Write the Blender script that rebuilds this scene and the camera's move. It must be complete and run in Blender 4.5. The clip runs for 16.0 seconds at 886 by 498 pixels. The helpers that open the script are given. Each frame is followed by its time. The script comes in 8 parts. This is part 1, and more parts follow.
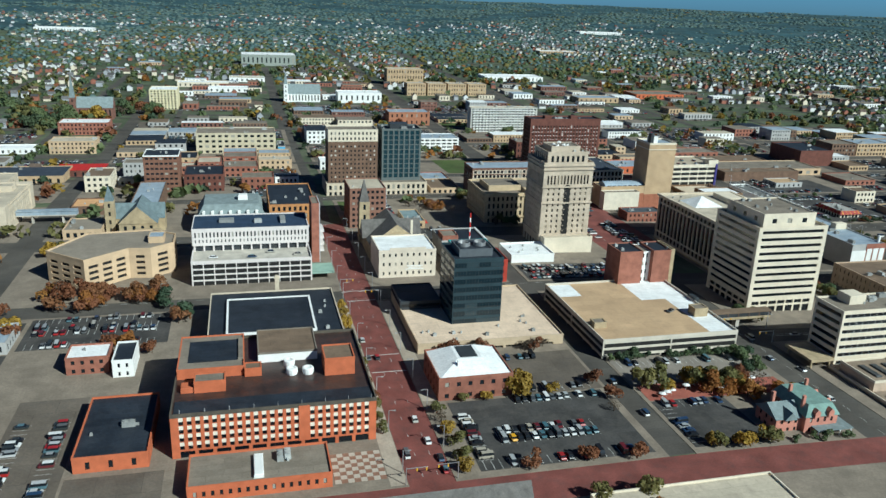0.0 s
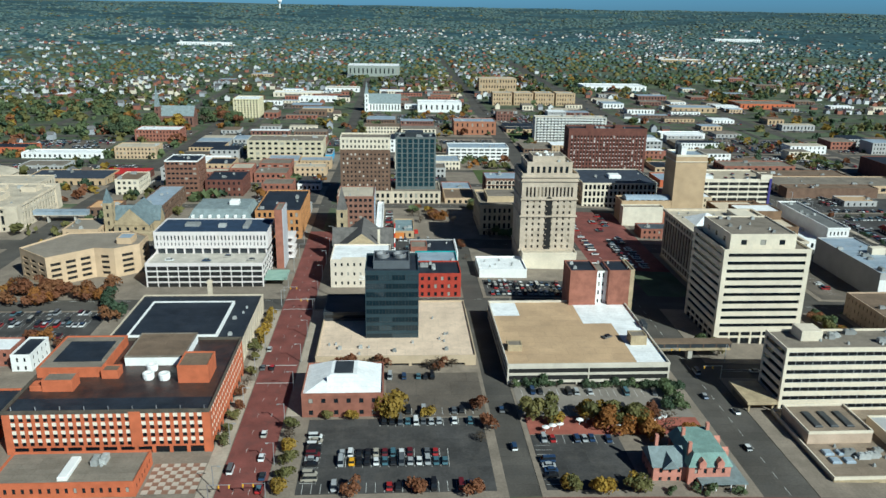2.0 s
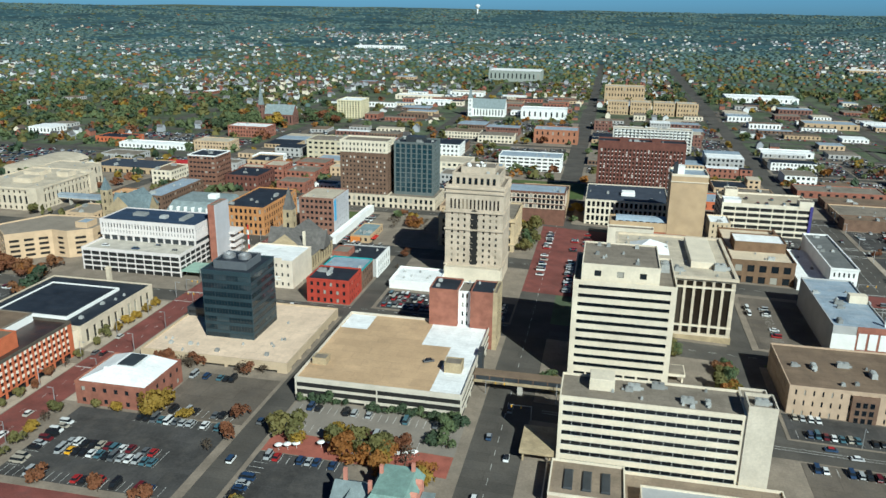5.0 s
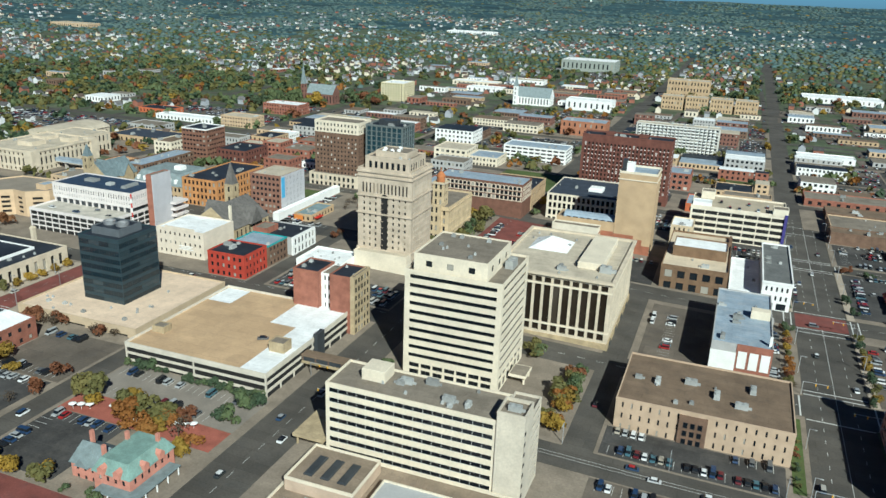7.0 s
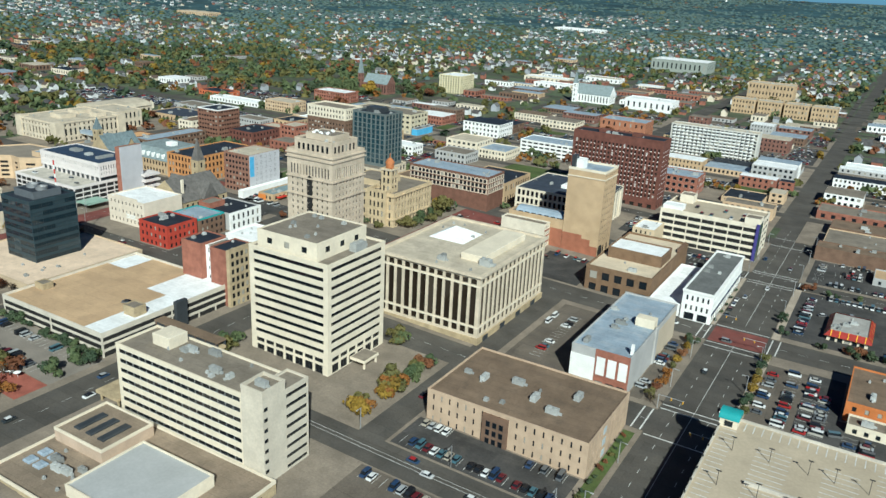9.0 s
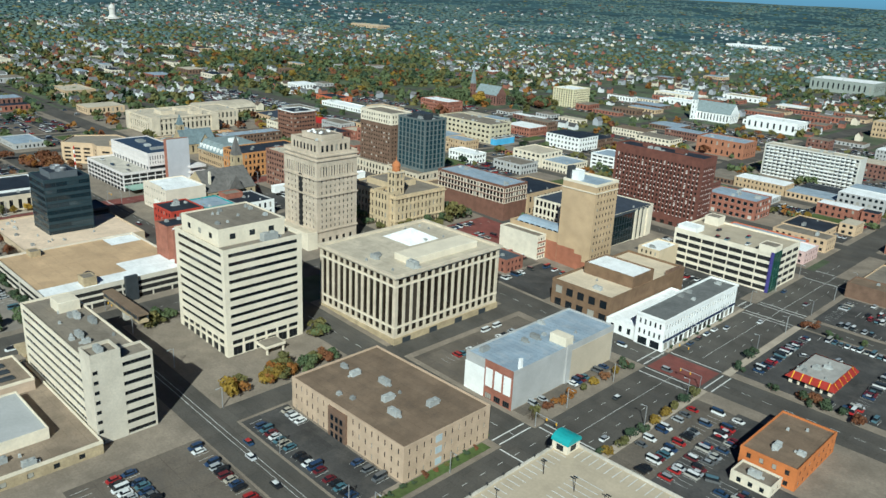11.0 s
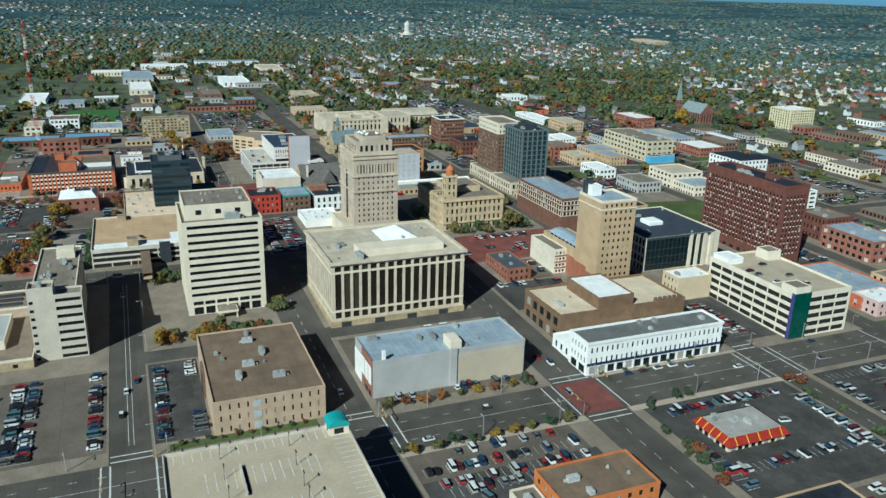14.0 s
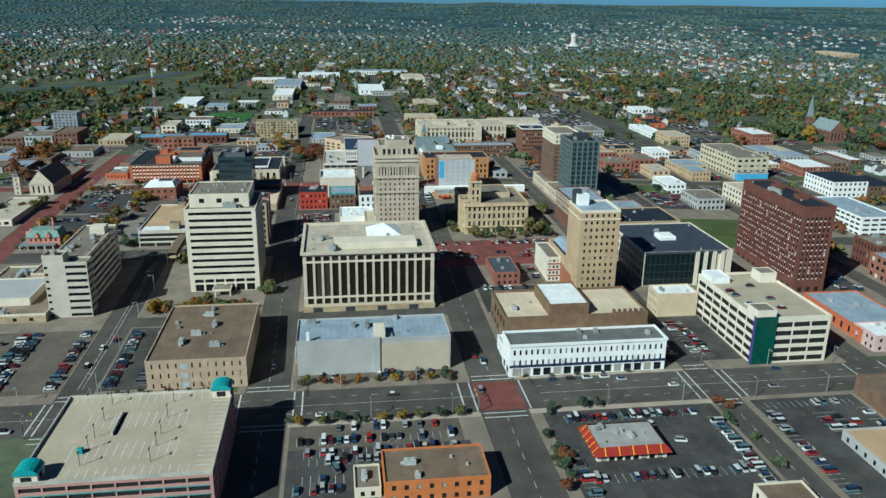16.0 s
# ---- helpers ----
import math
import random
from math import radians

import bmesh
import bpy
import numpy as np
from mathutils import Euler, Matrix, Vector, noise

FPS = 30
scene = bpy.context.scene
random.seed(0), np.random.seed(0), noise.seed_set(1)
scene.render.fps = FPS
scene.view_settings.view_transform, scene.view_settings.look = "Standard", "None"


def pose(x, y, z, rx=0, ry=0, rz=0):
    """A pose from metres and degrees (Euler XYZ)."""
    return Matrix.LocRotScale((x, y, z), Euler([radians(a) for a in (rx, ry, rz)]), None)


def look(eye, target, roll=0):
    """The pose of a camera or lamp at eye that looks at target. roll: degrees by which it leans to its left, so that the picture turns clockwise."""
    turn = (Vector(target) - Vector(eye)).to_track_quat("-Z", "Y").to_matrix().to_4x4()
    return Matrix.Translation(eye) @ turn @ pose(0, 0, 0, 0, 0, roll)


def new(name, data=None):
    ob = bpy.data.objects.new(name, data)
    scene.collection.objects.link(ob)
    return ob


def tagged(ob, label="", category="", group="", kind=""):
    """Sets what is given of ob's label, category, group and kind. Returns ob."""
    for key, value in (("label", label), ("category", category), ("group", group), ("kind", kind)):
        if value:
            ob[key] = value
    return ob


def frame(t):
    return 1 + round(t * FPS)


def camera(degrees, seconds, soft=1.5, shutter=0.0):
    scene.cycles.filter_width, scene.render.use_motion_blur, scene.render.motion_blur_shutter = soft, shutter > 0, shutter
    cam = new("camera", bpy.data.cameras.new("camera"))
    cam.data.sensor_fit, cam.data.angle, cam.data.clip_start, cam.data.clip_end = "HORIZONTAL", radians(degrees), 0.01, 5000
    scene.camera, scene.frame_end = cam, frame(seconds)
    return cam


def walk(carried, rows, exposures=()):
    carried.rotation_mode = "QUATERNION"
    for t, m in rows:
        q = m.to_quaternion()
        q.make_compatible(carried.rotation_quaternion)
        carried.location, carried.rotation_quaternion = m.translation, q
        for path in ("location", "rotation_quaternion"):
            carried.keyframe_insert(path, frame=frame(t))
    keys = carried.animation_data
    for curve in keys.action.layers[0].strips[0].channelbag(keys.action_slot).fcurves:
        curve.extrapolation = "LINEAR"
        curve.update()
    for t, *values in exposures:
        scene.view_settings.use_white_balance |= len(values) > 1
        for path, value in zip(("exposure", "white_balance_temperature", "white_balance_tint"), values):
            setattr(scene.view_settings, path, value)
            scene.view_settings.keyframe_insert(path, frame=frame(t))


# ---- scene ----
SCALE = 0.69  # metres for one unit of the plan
cam = camera(59.3, 16.0)
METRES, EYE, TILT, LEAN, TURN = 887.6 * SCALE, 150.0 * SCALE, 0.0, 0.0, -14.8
ROWS = [
    (0.0, 0.0, 0.0, 0.0, 0.73, -18.13, -2.22),
    (0.5, 0.0282, 0.006, -0.0008, 3.21, -18.08, -1.98),
    (1.0, 0.0566, 0.0129, -0.0015, 5.87, -17.95, -1.64),
    (1.5, 0.085, 0.0207, -0.0018, 8.63, -17.79, -1.3),
    (2.0, 0.1132, 0.0295, -0.0018, 11.43, -17.63, -0.92),
    (2.5, 0.1414, 0.0393, -0.0016, 14.22, -17.48, -0.58),
    (3.0, 0.1695, 0.0499, -0.0013, 16.99, -17.36, -0.35),
    (3.5, 0.1971, 0.0618, -0.0008, 19.61, -17.35, -0.31),
    (4.0, 0.224, 0.074, -0.0011, 22.03, -17.36, -0.41),
    (6.5, 0.3591, 0.1521, 0.0009, 33.78, -18.23, -1.67),
    (7.0, 0.3848, 0.1706, 0.0007, 35.89, -18.65, -2.04),
    (7.5, 0.4102, 0.1904, 0.0007, 38.12, -19.04, -2.28),
    (8.0, 0.4352, 0.211, 0.0003, 40.52, -19.29, -2.52),
    (8.5, 0.4591, 0.2328, -0.0004, 43.13, -19.33, -2.65),
    (9.0, 0.4816, 0.2554, -0.001, 45.95, -19.25, -2.77),
    (11.5, 0.5784, 0.3837, -0.0012, 63.85, -18.82, -2.47),
    (12.0, 0.5935, 0.4115, -0.0004, 67.84, -18.88, -2.31),
    (12.5, 0.6071, 0.44, 0.0002, 71.81, -18.89, -2.08),
    (13.0, 0.6192, 0.469, 0.0008, 75.59, -18.77, -1.85),
    (13.5, 0.6297, 0.4988, 0.0015, 79.31, -18.64, -1.62),
    (14.0, 0.639, 0.5293, 0.0022, 82.99, -18.48, -1.39),
    (14.5, 0.6467, 0.5602, 0.0028, 86.6, -18.38, -1.19),
    (15.0, 0.6533, 0.5914, 0.0036, 90.18, -18.26, -0.92),
    (15.5, 0.6585, 0.6231, 0.0043, 93.7, -18.12, -0.78),
    (16.0, 0.662, 0.6547, 0.005, 97.15, -17.94, -0.71),
]
walk(cam, [(t, pose(0, 0, EYE, TILT, LEAN, TURN) @ pose(METRES * x, METRES * y, METRES * z, 90 + pitch, roll, yaw)) for t, x, y, z, yaw, pitch, roll in ROWS],
     exposures=[(0.0, -0.03, 5190, -4), (8.0, 0.08, 5360, -3), (16.0, -0.15, 5050, -7)])

# ---- world, sun, exposure ----
SUN_DIR = Vector((0.87, -1.08, 1.0)).normalized()
world = bpy.data.worlds.new("world")
scene.world = world
world.use_nodes = True
_wn = world.node_tree.nodes
_sky = _wn.new("ShaderNodeTexSky")
_sky.sky_type, _sky.sun_disc = "NISHITA", False
_sky.sun_elevation = math.asin(SUN_DIR.z)
_sky.sun_rotation = math.atan2(SUN_DIR.x, SUN_DIR.y)
_sky.air_density, _sky.dust_density, _sky.ozone_density = 1.0, 1.6, 2.0
_wn["Background"].inputs["Strength"].default_value = 0.02
_tc, _up = _wn.new("ShaderNodeTexCoord"), _wn.new("ShaderNodeVectorMath")
_up.operation = "ADD"
_up.inputs[1].default_value = (0, 0, 0.03)
world.node_tree.links.new(_tc.outputs["Generated"], _up.inputs[0])
world.node_tree.links.new(_up.outputs[0], _sky.inputs["Vector"])
_tint = _wn.new("ShaderNodeMix")
_tint.data_type, _tint.blend_type = "RGBA", "MULTIPLY"
_tint.inputs[0].default_value = 1.0
# pale haze towards the horizon all round
_sep, _low, _pale = _wn.new("ShaderNodeSeparateXYZ"), _wn.new("ShaderNodeMapRange"), _wn.new("ShaderNodeMix")
_low.interpolation_type = "SMOOTHERSTEP"
_low.inputs[1].default_value, _low.inputs[2].default_value = -0.02, 0.22
_pale.data_type = "RGBA"
_pale.inputs[6].default_value, _pale.inputs[7].default_value = (2.3, 4.0, 6.3, 1), (0.46, 0.78, 1.25, 1)
world.node_tree.links.new(_tc.outputs["Generated"], _sep.inputs[0])
world.node_tree.links.new(_sep.outputs[2], _low.inputs[0])
world.node_tree.links.new(_low.outputs[0], _pale.inputs[0])
world.node_tree.links.new(_pale.outputs[2], _tint.inputs[7])
world.node_tree.links.new(_sky.outputs[0], _tint.inputs[6])
world.node_tree.links.new(_tint.outputs[2], _wn["Background"].inputs["Color"])
sun = new("sun", bpy.data.lights.new("sun", "SUN"))
sun.data.energy, sun.data.angle, sun.data.color = 5.8, radians(0.5), (1.0, 0.915, 0.775)
sun.matrix_world = look(SUN_DIR * 100, (0, 0, 0))

# ---- terrain ----
def smooth(a, b, v):
    u = min(1.0, max(0.0, (v - a) / (b - a)))
    return u * u * (3 - 2 * u)


def G(x, y):
    """Height of the ground."""
    z = -8 * (1 - (1 - smooth(130, 420, x)) * (1 - smooth(560, 820, y)))
    r = math.hypot(x - 300, y - 200)
    if r > 1500:
        k = smooth(1500, 6700, r)
        z += 112 * k + 20 * smooth(1500, 3500, r) * noise.noise((x / 1300, y / 1300, 3.1)) + 9 * k * noise.noise((x / 400, y / 400, 7.7))
    return z


# ---- materials ----
MATS = {}


def mat(name, col, var=0.18, scale=0.25, fine=3.0, rough=0.85, metal=0.0, stain=0.0, stain_col=(0.05, 0.045, 0.04), bump=0.15, rand=0.0, spec=0.3, slabs=None):
    """A weathered surface: broad patches, fine grain, stains and relief; slabs: (length, width, joint, joint tone, spread) of sheets or repairs."""
    if name in MATS:
        return MATS[name]
    m = bpy.data.materials.new(name)
    m.use_nodes = True
    n, l = m.node_tree.nodes, m.node_tree.links
    p = n["Principled BSDF"]
    p.inputs["Roughness"].default_value, p.inputs["Metallic"].default_value = rough, metal
    p.inputs["Specular IOR Level"].default_value = spec
    tc = n.new("ShaderNodeTexCoord")
    n1, n2 = n.new("ShaderNodeTexNoise"), n.new("ShaderNodeTexNoise")
    n1.inputs["Scale"].default_value, n1.inputs["Detail"].default_value = scale, 5
    n2.inputs["Scale"].default_value, n2.inputs["Detail"].default_value = fine, 3
    l.new(tc.outputs["Object"], n1.inputs["Vector"]), l.new(tc.outputs["Object"], n2.inputs["Vector"])
    def ramp(src, lo, hi, a, b):
        r = n.new("ShaderNodeMapRange")
        r.inputs[1].default_value, r.inputs[2].default_value, r.inputs[3].default_value, r.inputs[4].default_value = lo, hi, a, b
        l.new(src, r.inputs[0])
        return r.outputs[0]
    f1 = ramp(n1.outputs["Fac"], 0.3, 0.7, 1 - var, 1 + var)
    f2 = ramp(n2.outputs["Fac"], 0.3, 0.7, 1 - var * 0.6, 1 + var * 0.6)
    mul = n.new("ShaderNodeMath")
    mul.operation = "MULTIPLY"
    l.new(f1, mul.inputs[0]), l.new(f2, mul.inputs[1])
    out = mul.outputs[0]
    if rand:
        oi = n.new("ShaderNodeObjectInfo")
        f3 = ramp(oi.outputs["Random"], 0, 1, 1 - rand, 1 + rand)
        m2 = n.new("ShaderNodeMath")
        m2.operation = "MULTIPLY"
        l.new(out, m2.inputs[0]), l.new(f3, m2.inputs[1])
        out = m2.outputs[0]
    if slabs:
        bt = n.new("ShaderNodeTexBrick")
        bt.inputs["Scale"].default_value, bt.inputs["Mortar Smooth"].default_value = 1.0, 0.3
        bt.inputs["Brick Width"].default_value, bt.inputs["Row Height"].default_value, bt.inputs["Mortar Size"].default_value = slabs[:3]
        for key, v in (("Color1", 1 - slabs[4]), ("Color2", 1 + slabs[4]), ("Mortar", slabs[3])):
            bt.inputs[key].default_value = (v, v, v, 1)
        wob = n.new("ShaderNodeVectorMath")
        wob.operation = "MULTIPLY_ADD"
        wob.inputs[1].default_value = (0.25, 0.25, 0)
        l.new(n2.outputs["Color"], wob.inputs[0]), l.new(tc.outputs["Object"], wob.inputs[2])
        l.new(wob.outputs[0], bt.inputs["Vector"])
        m3 = n.new("ShaderNodeMath")
        m3.operation = "MULTIPLY"
        l.new(out, m3.inputs[0]), l.new(bt.outputs["Color"], m3.inputs[1])
        out = m3.outputs[0]
    vm = n.new("ShaderNodeVectorMath")
    vm.operation = "SCALE"
    vm.inputs[0].default_value = col
    l.new(out, vm.inputs["Scale"])
    res = vm.outputs[0]
    if stain:
        n3 = n.new("ShaderNodeTexNoise")
        n3.inputs["Scale"].default_value, n3.inputs["Detail"].default_value, n3.inputs["Roughness"].default_value = scale * 1.7, 8, 0.7
        l.new(tc.outputs["Object"], n3.inputs["Vector"])
        mx = n.new("ShaderNodeMix")
        mx.data_type = "RGBA"
        l.new(ramp(n3.outputs["Fac"], 0.48, 0.68, 0, stain), mx.inputs[0])
        l.new(res, mx.inputs[6])
        mx.inputs[7].default_value = (*stain_col, 1)
        res = mx.outputs[2]
    l.new(res, p.inputs["Base Color"])
    if bump:
        b = n.new("ShaderNodeBump")
        b.inputs["Strength"].default_value, b.inputs["Distance"].default_value = bump, 0.1
        l.new(n2.outputs["Fac"], b.inputs["Height"])
        l.new(b.outputs[0], p.inputs["Normal"])
    MATS[name] = m
    return m


def glass_mat(name, col=(0.012, 0.016, 0.02), blind=(0.35, 0.33, 0.28), share=0.15, rough=0.12, islands=False):
    """Window glass with a dark room behind it; some have pale blinds drawn."""
    m = bpy.data.materials.new(name)
    m.use_nodes = True
    n, l = m.node_tree.nodes, m.node_tree.links
    p = n["Principled BSDF"]
    p.inputs["Roughness"].default_value, p.inputs["Specular IOR Level"].default_value = rough, 0.5
    source = n.new("ShaderNodeNewGeometry").outputs["Random Per Island"] if islands else n.new("ShaderNodeObjectInfo").outputs["Random"]
    gt = n.new("ShaderNodeMath")
    gt.operation = "LESS_THAN"
    gt.inputs[1].default_value = share
    l.new(source, gt.inputs[0])
    mx = n.new("ShaderNodeMix")
    mx.data_type = "RGBA"
    mx.inputs[6].default_value, mx.inputs[7].default_value = (*col, 1), (*blind, 1)
    l.new(gt.outputs[0], mx.inputs[0])
    l.new(mx.outputs[2], p.inputs["Base Color"])
    MATS[name] = m
    if not islands:
        glass_mat(name + "_rows", col, blind, share, rough, True)
    return m


def leaf_mat(name, cols):
    m = bpy.data.materials.new(name)
    m.use_nodes = True
    n, l = m.node_tree.nodes, m.node_tree.links
    p = n["Principled BSDF"]
    p.inputs["Roughness"].default_value, p.inputs["Specular IOR Level"].default_value = 0.7, 0.2
    oi, ge = n.new("ShaderNodeObjectInfo"), n.new("ShaderNodeNewGeometry")
    add = n.new("ShaderNodeMath")
    add.operation = "MULTIPLY_ADD"
    add.inputs[1].default_value = 0.35
    l.new(ge.outputs["Random Per Island"], add.inputs[0]), l.new(oi.outputs["Random"], add.inputs[2])
    r = n.new("ShaderNodeValToRGB")
    e = r.color_ramp.elements
    while len(e) < len(cols):
        e.new(0.5)
    for i, c in enumerate(cols):
        e[i].position = i / max(1, len(cols) - 1)
        e[i].color = (*c, 1)
    dv = n.new("ShaderNodeMath")
    dv.operation = "DIVIDE"
    dv.inputs[1].default_value = 1.35
    l.new(add.outputs[0], dv.inputs[0])
    l.new(dv.outputs[0], r.inputs[0])
    l.new(r.outputs[0], p.inputs["Base Color"])
    tr, mx = n.new("ShaderNodeBsdfTranslucent"), n.new("ShaderNodeMixShader")
    mx.inputs[0].default_value = 0.38
    l.new(r.outputs[0], tr.inputs["Color"])
    l.new(p.outputs[0], mx.inputs[1]), l.new(tr.outputs[0], mx.inputs[2])
    l.new(mx.outputs[0], n["Material Output"].inputs["Surface"])
    MATS[name] = m
    return m


ASPHALT = mat("asphalt", (0.088, 0.079, 0.067), 0.25, 0.06, 1.5, stain=0.35, stain_col=(0.07, 0.07, 0.068), slabs=(23.0, 5.5, 0.1, 0.75, 0.1))
LOT = mat("lot_asphalt", (0.058, 0.055, 0.052), 0.3, 0.08, 1.5, stain=0.5, stain_col=(0.12, 0.108, 0.093), slabs=(17.0, 9.0, 0.09, 1.3, 0.13))
LOT_OLD = mat("old_lot_asphalt", (0.135, 0.112, 0.088), 0.22, 0.08, 1.5, stain=0.35, stain_col=(0.09, 0.085, 0.08), slabs=(14.0, 11.0, 0.1, 0.7, 0.1))
BRICK_ROAD = mat("brick_paving", (0.185, 0.062, 0.05), 0.25, 0.12, 2.0, stain=0.5, stain_col=(0.1, 0.055, 0.05))
CONCRETE = mat("concrete", (0.5, 0.46, 0.39), 0.18, 0.15, 2.0, stain=0.35, stain_col=(0.2, 0.18, 0.15))
WALK = mat("pavement_concrete", (0.235, 0.195, 0.15), 0.2, 0.1, 1.2, stain=0.4, stain_col=(0.16, 0.132, 0.1), slabs=(3.0, 3.0, 0.07, 0.9, 0.035))
GRASS = mat("grass", (0.075, 0.105, 0.03), 0.3, 0.05, 0.8, stain=0.5, stain_col=(0.12, 0.11, 0.05))
EARTH = mat("suburb_ground", (0.08, 0.1, 0.055), 0.35, 0.02, 0.15, stain=0.55, stain_col=(0.17, 0.155, 0.115))
PAINT = mat("road_paint", (0.62, 0.61, 0.57), 0.2, 0.8, 3, stain=0.4, stain_col=(0.25, 0.25, 0.24), bump=0)
CREAM = mat("cream_precast", (0.71, 0.625, 0.48), 0.1, 0.1, 1.2, stain=0.18, stain_col=(0.52, 0.45, 0.35), bump=0.1)
LIMESTONE = mat("limestone", (0.6, 0.51, 0.38), 0.14, 0.15, 1.5, stain=0.3, stain_col=(0.4, 0.33, 0.24))
SANDSTONE = mat("sandstone", (0.42, 0.33, 0.2), 0.2, 0.2, 1.5, stain=0.4, stain_col=(0.22, 0.17, 0.1))
WHITE = mat("white_paint", (0.84, 0.83, 0.79), 0.06, 0.2, 2, stain=0.12, stain_col=(0.5, 0.48, 0.44), bump=0.05)
WHITE_ROOF = mat("white_membrane", (0.84, 0.84, 0.82), 0.1, 0.12, 1, stain=0.4, stain_col=(0.5, 0.49, 0.46), bump=0.05, slabs=(9.0, 2.2, 0.06, 0.8, 0.04))
TAN_ROOF = mat("tan_gravel_roof", (0.5, 0.345, 0.2), 0.12, 0.08, 1.5, stain=0.3, stain_col=(0.3, 0.22, 0.14), slabs=(12.0, 6.0, 0.1, 0.82, 0.05))
GREY_ROOF = mat("grey_gravel_roof", (0.21, 0.178, 0.138), 0.2, 0.12, 1.5, stain=0.5, stain_col=(0.29, 0.25, 0.2), slabs=(11.0, 3.0, 0.08, 0.75, 0.09))
BROWN_ROOF = mat("brown_gravel_roof", (0.19, 0.135, 0.09), 0.18, 0.12, 1.5, stain=0.4, stain_col=(0.1, 0.08, 0.06), slabs=(15.0, 4.0, 0.08, 0.75, 0.06))
BLACK_ROOF = mat("black_membrane", (0.022, 0.027, 0.036), 0.3, 0.1, 1.2, rough=0.6, stain=0.5, stain_col=(0.05, 0.055, 0.065), slabs=(10.0, 2.6, 0.07, 1.5, 0.12))
BLUE_ROOF = mat("silver_blue_roof", (0.3, 0.36, 0.42), 0.15, 0.15, 1.5, stain=0.4, stain_col=(0.5, 0.5, 0.5), rough=0.6, slabs=(9.0, 2.4, 0.1, 0.72, 0.08))
CREAM_ROOF = mat("cream_roof", (0.52, 0.45, 0.34), 0.12, 0.1, 1, stain=0.5, stain_col=(0.3, 0.25, 0.2), slabs=(10.0, 3.5, 0.08, 0.78, 0.06))
RED_BRICK = mat("red_brick", (0.29, 0.12, 0.08), 0.2, 0.3, 4, stain=0.3, stain_col=(0.18, 0.07, 0.05), rand=0.1)
ORANGE_BRICK = mat("orange_brick", (0.5, 0.14, 0.06), 0.14, 0.3, 4, stain=0.2, stain_col=(0.33, 0.1, 0.05))
DARK_RED = mat("dark_red_brick", (0.145, 0.058, 0.042), 0.2, 0.25, 4, stain=0.3, stain_col=(0.11, 0.05, 0.038))
BROWN_BRICK = mat("brown_brick", (0.17, 0.105, 0.07), 0.2, 0.25, 4, stain=0.3, stain_col=(0.1, 0.065, 0.045))
TAN_BRICK = mat("tan_brick", (0.48, 0.345, 0.205), 0.12, 0.12, 3, stain=0.25, stain_col=(0.36, 0.24, 0.12))
BEIGE = mat("beige_concrete", (0.55, 0.4, 0.25), 0.12, 0.15, 2, stain=0.25, stain_col=(0.38, 0.28, 0.18))
GREY_BLOCK = mat("grey_block", (0.42, 0.41, 0.39), 0.1, 0.12, 2, stain=0.3, stain_col=(0.34, 0.33, 0.31))
DARK_PANEL = mat("dark_panel", (0.045, 0.05, 0.055), 0.2, 0.2, 2, rough=0.45)
DARK_STONE = mat("dark_slate", (0.1, 0.085, 0.065), 0.25, 0.3, 2, stain=0.3, stain_col=(0.05, 0.045, 0.04))
METAL = mat("galvanised_metal", (0.5, 0.5, 0.5), 0.15, 0.8, 5, rough=0.45, metal=0.6, bump=0.05, rand=0.3)
UNIT = mat("unit_enamel", (0.34, 0.345, 0.33), 0.15, 0.8, 5, rough=0.6, bump=0.05, rand=0.35, stain=0.3, stain_col=(0.25, 0.22, 0.18))
TEAL = mat("teal_metal", (0.05, 0.3, 0.3), 0.15, 0.3, 2, rough=0.5)
GREEN_ROOF = mat("weathered_copper", (0.2, 0.3, 0.26), 0.2, 0.3, 2, stain=0.3, stain_col=(0.12, 0.16, 0.15))
RED_PAINT = mat("red_paint", (0.5, 0.03, 0.02), 0.12, 0.4, 3, rough=0.5)
YELLOW_PAINT = mat("yellow_paint", (0.75, 0.42, 0.03), 0.1, 0.4, 3, rough=0.5)
BLUE_PAINT = mat("blue_paint", (0.12, 0.4, 0.65), 0.1, 0.4, 3, rough=0.6)
FRAME = mat("window_frame", (0.035, 0.035, 0.035), 0.1, 1, 5, rough=0.5, bump=0)
FRAME_PALE = mat("pale_window_frame", (0.5, 0.48, 0.44), 0.1, 1, 5, rough=0.5, bump=0)
GLASS = glass_mat("window_glass")
GLASS_BLIND = glass_mat("blind_window_glass", share=0.16, blind=(0.6, 0.58, 0.52))
GLASS_DARK = glass_mat("dark_curtain_glass", (0.006, 0.009, 0.013), share=0.0, rough=0.06)
GLASS_BLUE = glass_mat("slate_blue_glass", (0.018, 0.045, 0.058), share=0.25, blind=(0.024, 0.056, 0.07), rough=0.04)
GLASS_BRONZE = glass_mat("bronze_slot_glass", (0.022, 0.016, 0.011), share=0.12, blind=(0.05, 0.04, 0.03), rough=0.1)
GLASS_NAVY = glass_mat("navy_black_glass", (0.01, 0.022, 0.03), share=0.12, blind=(0.035, 0.055, 0.065), rough=0.05)
# near-black fill: the shade inside open decks and recesses, put into colour
SHADE = mat("painted_shade", (0.02, 0.019, 0.018), 0.2, 0.3, 2)
BARK = mat("bark", (0.09, 0.065, 0.045), 0.3, 2, 8, bump=0.3)


# ---- helpers ----
def obj(name, data, parent=None, label="", m=None):
    ob = new(name, data)
    if parent is not None:
        ob.parent = parent
    if m is not None:
        ob.matrix_basis = m
    if label:
        ob["label"] = label
    return ob


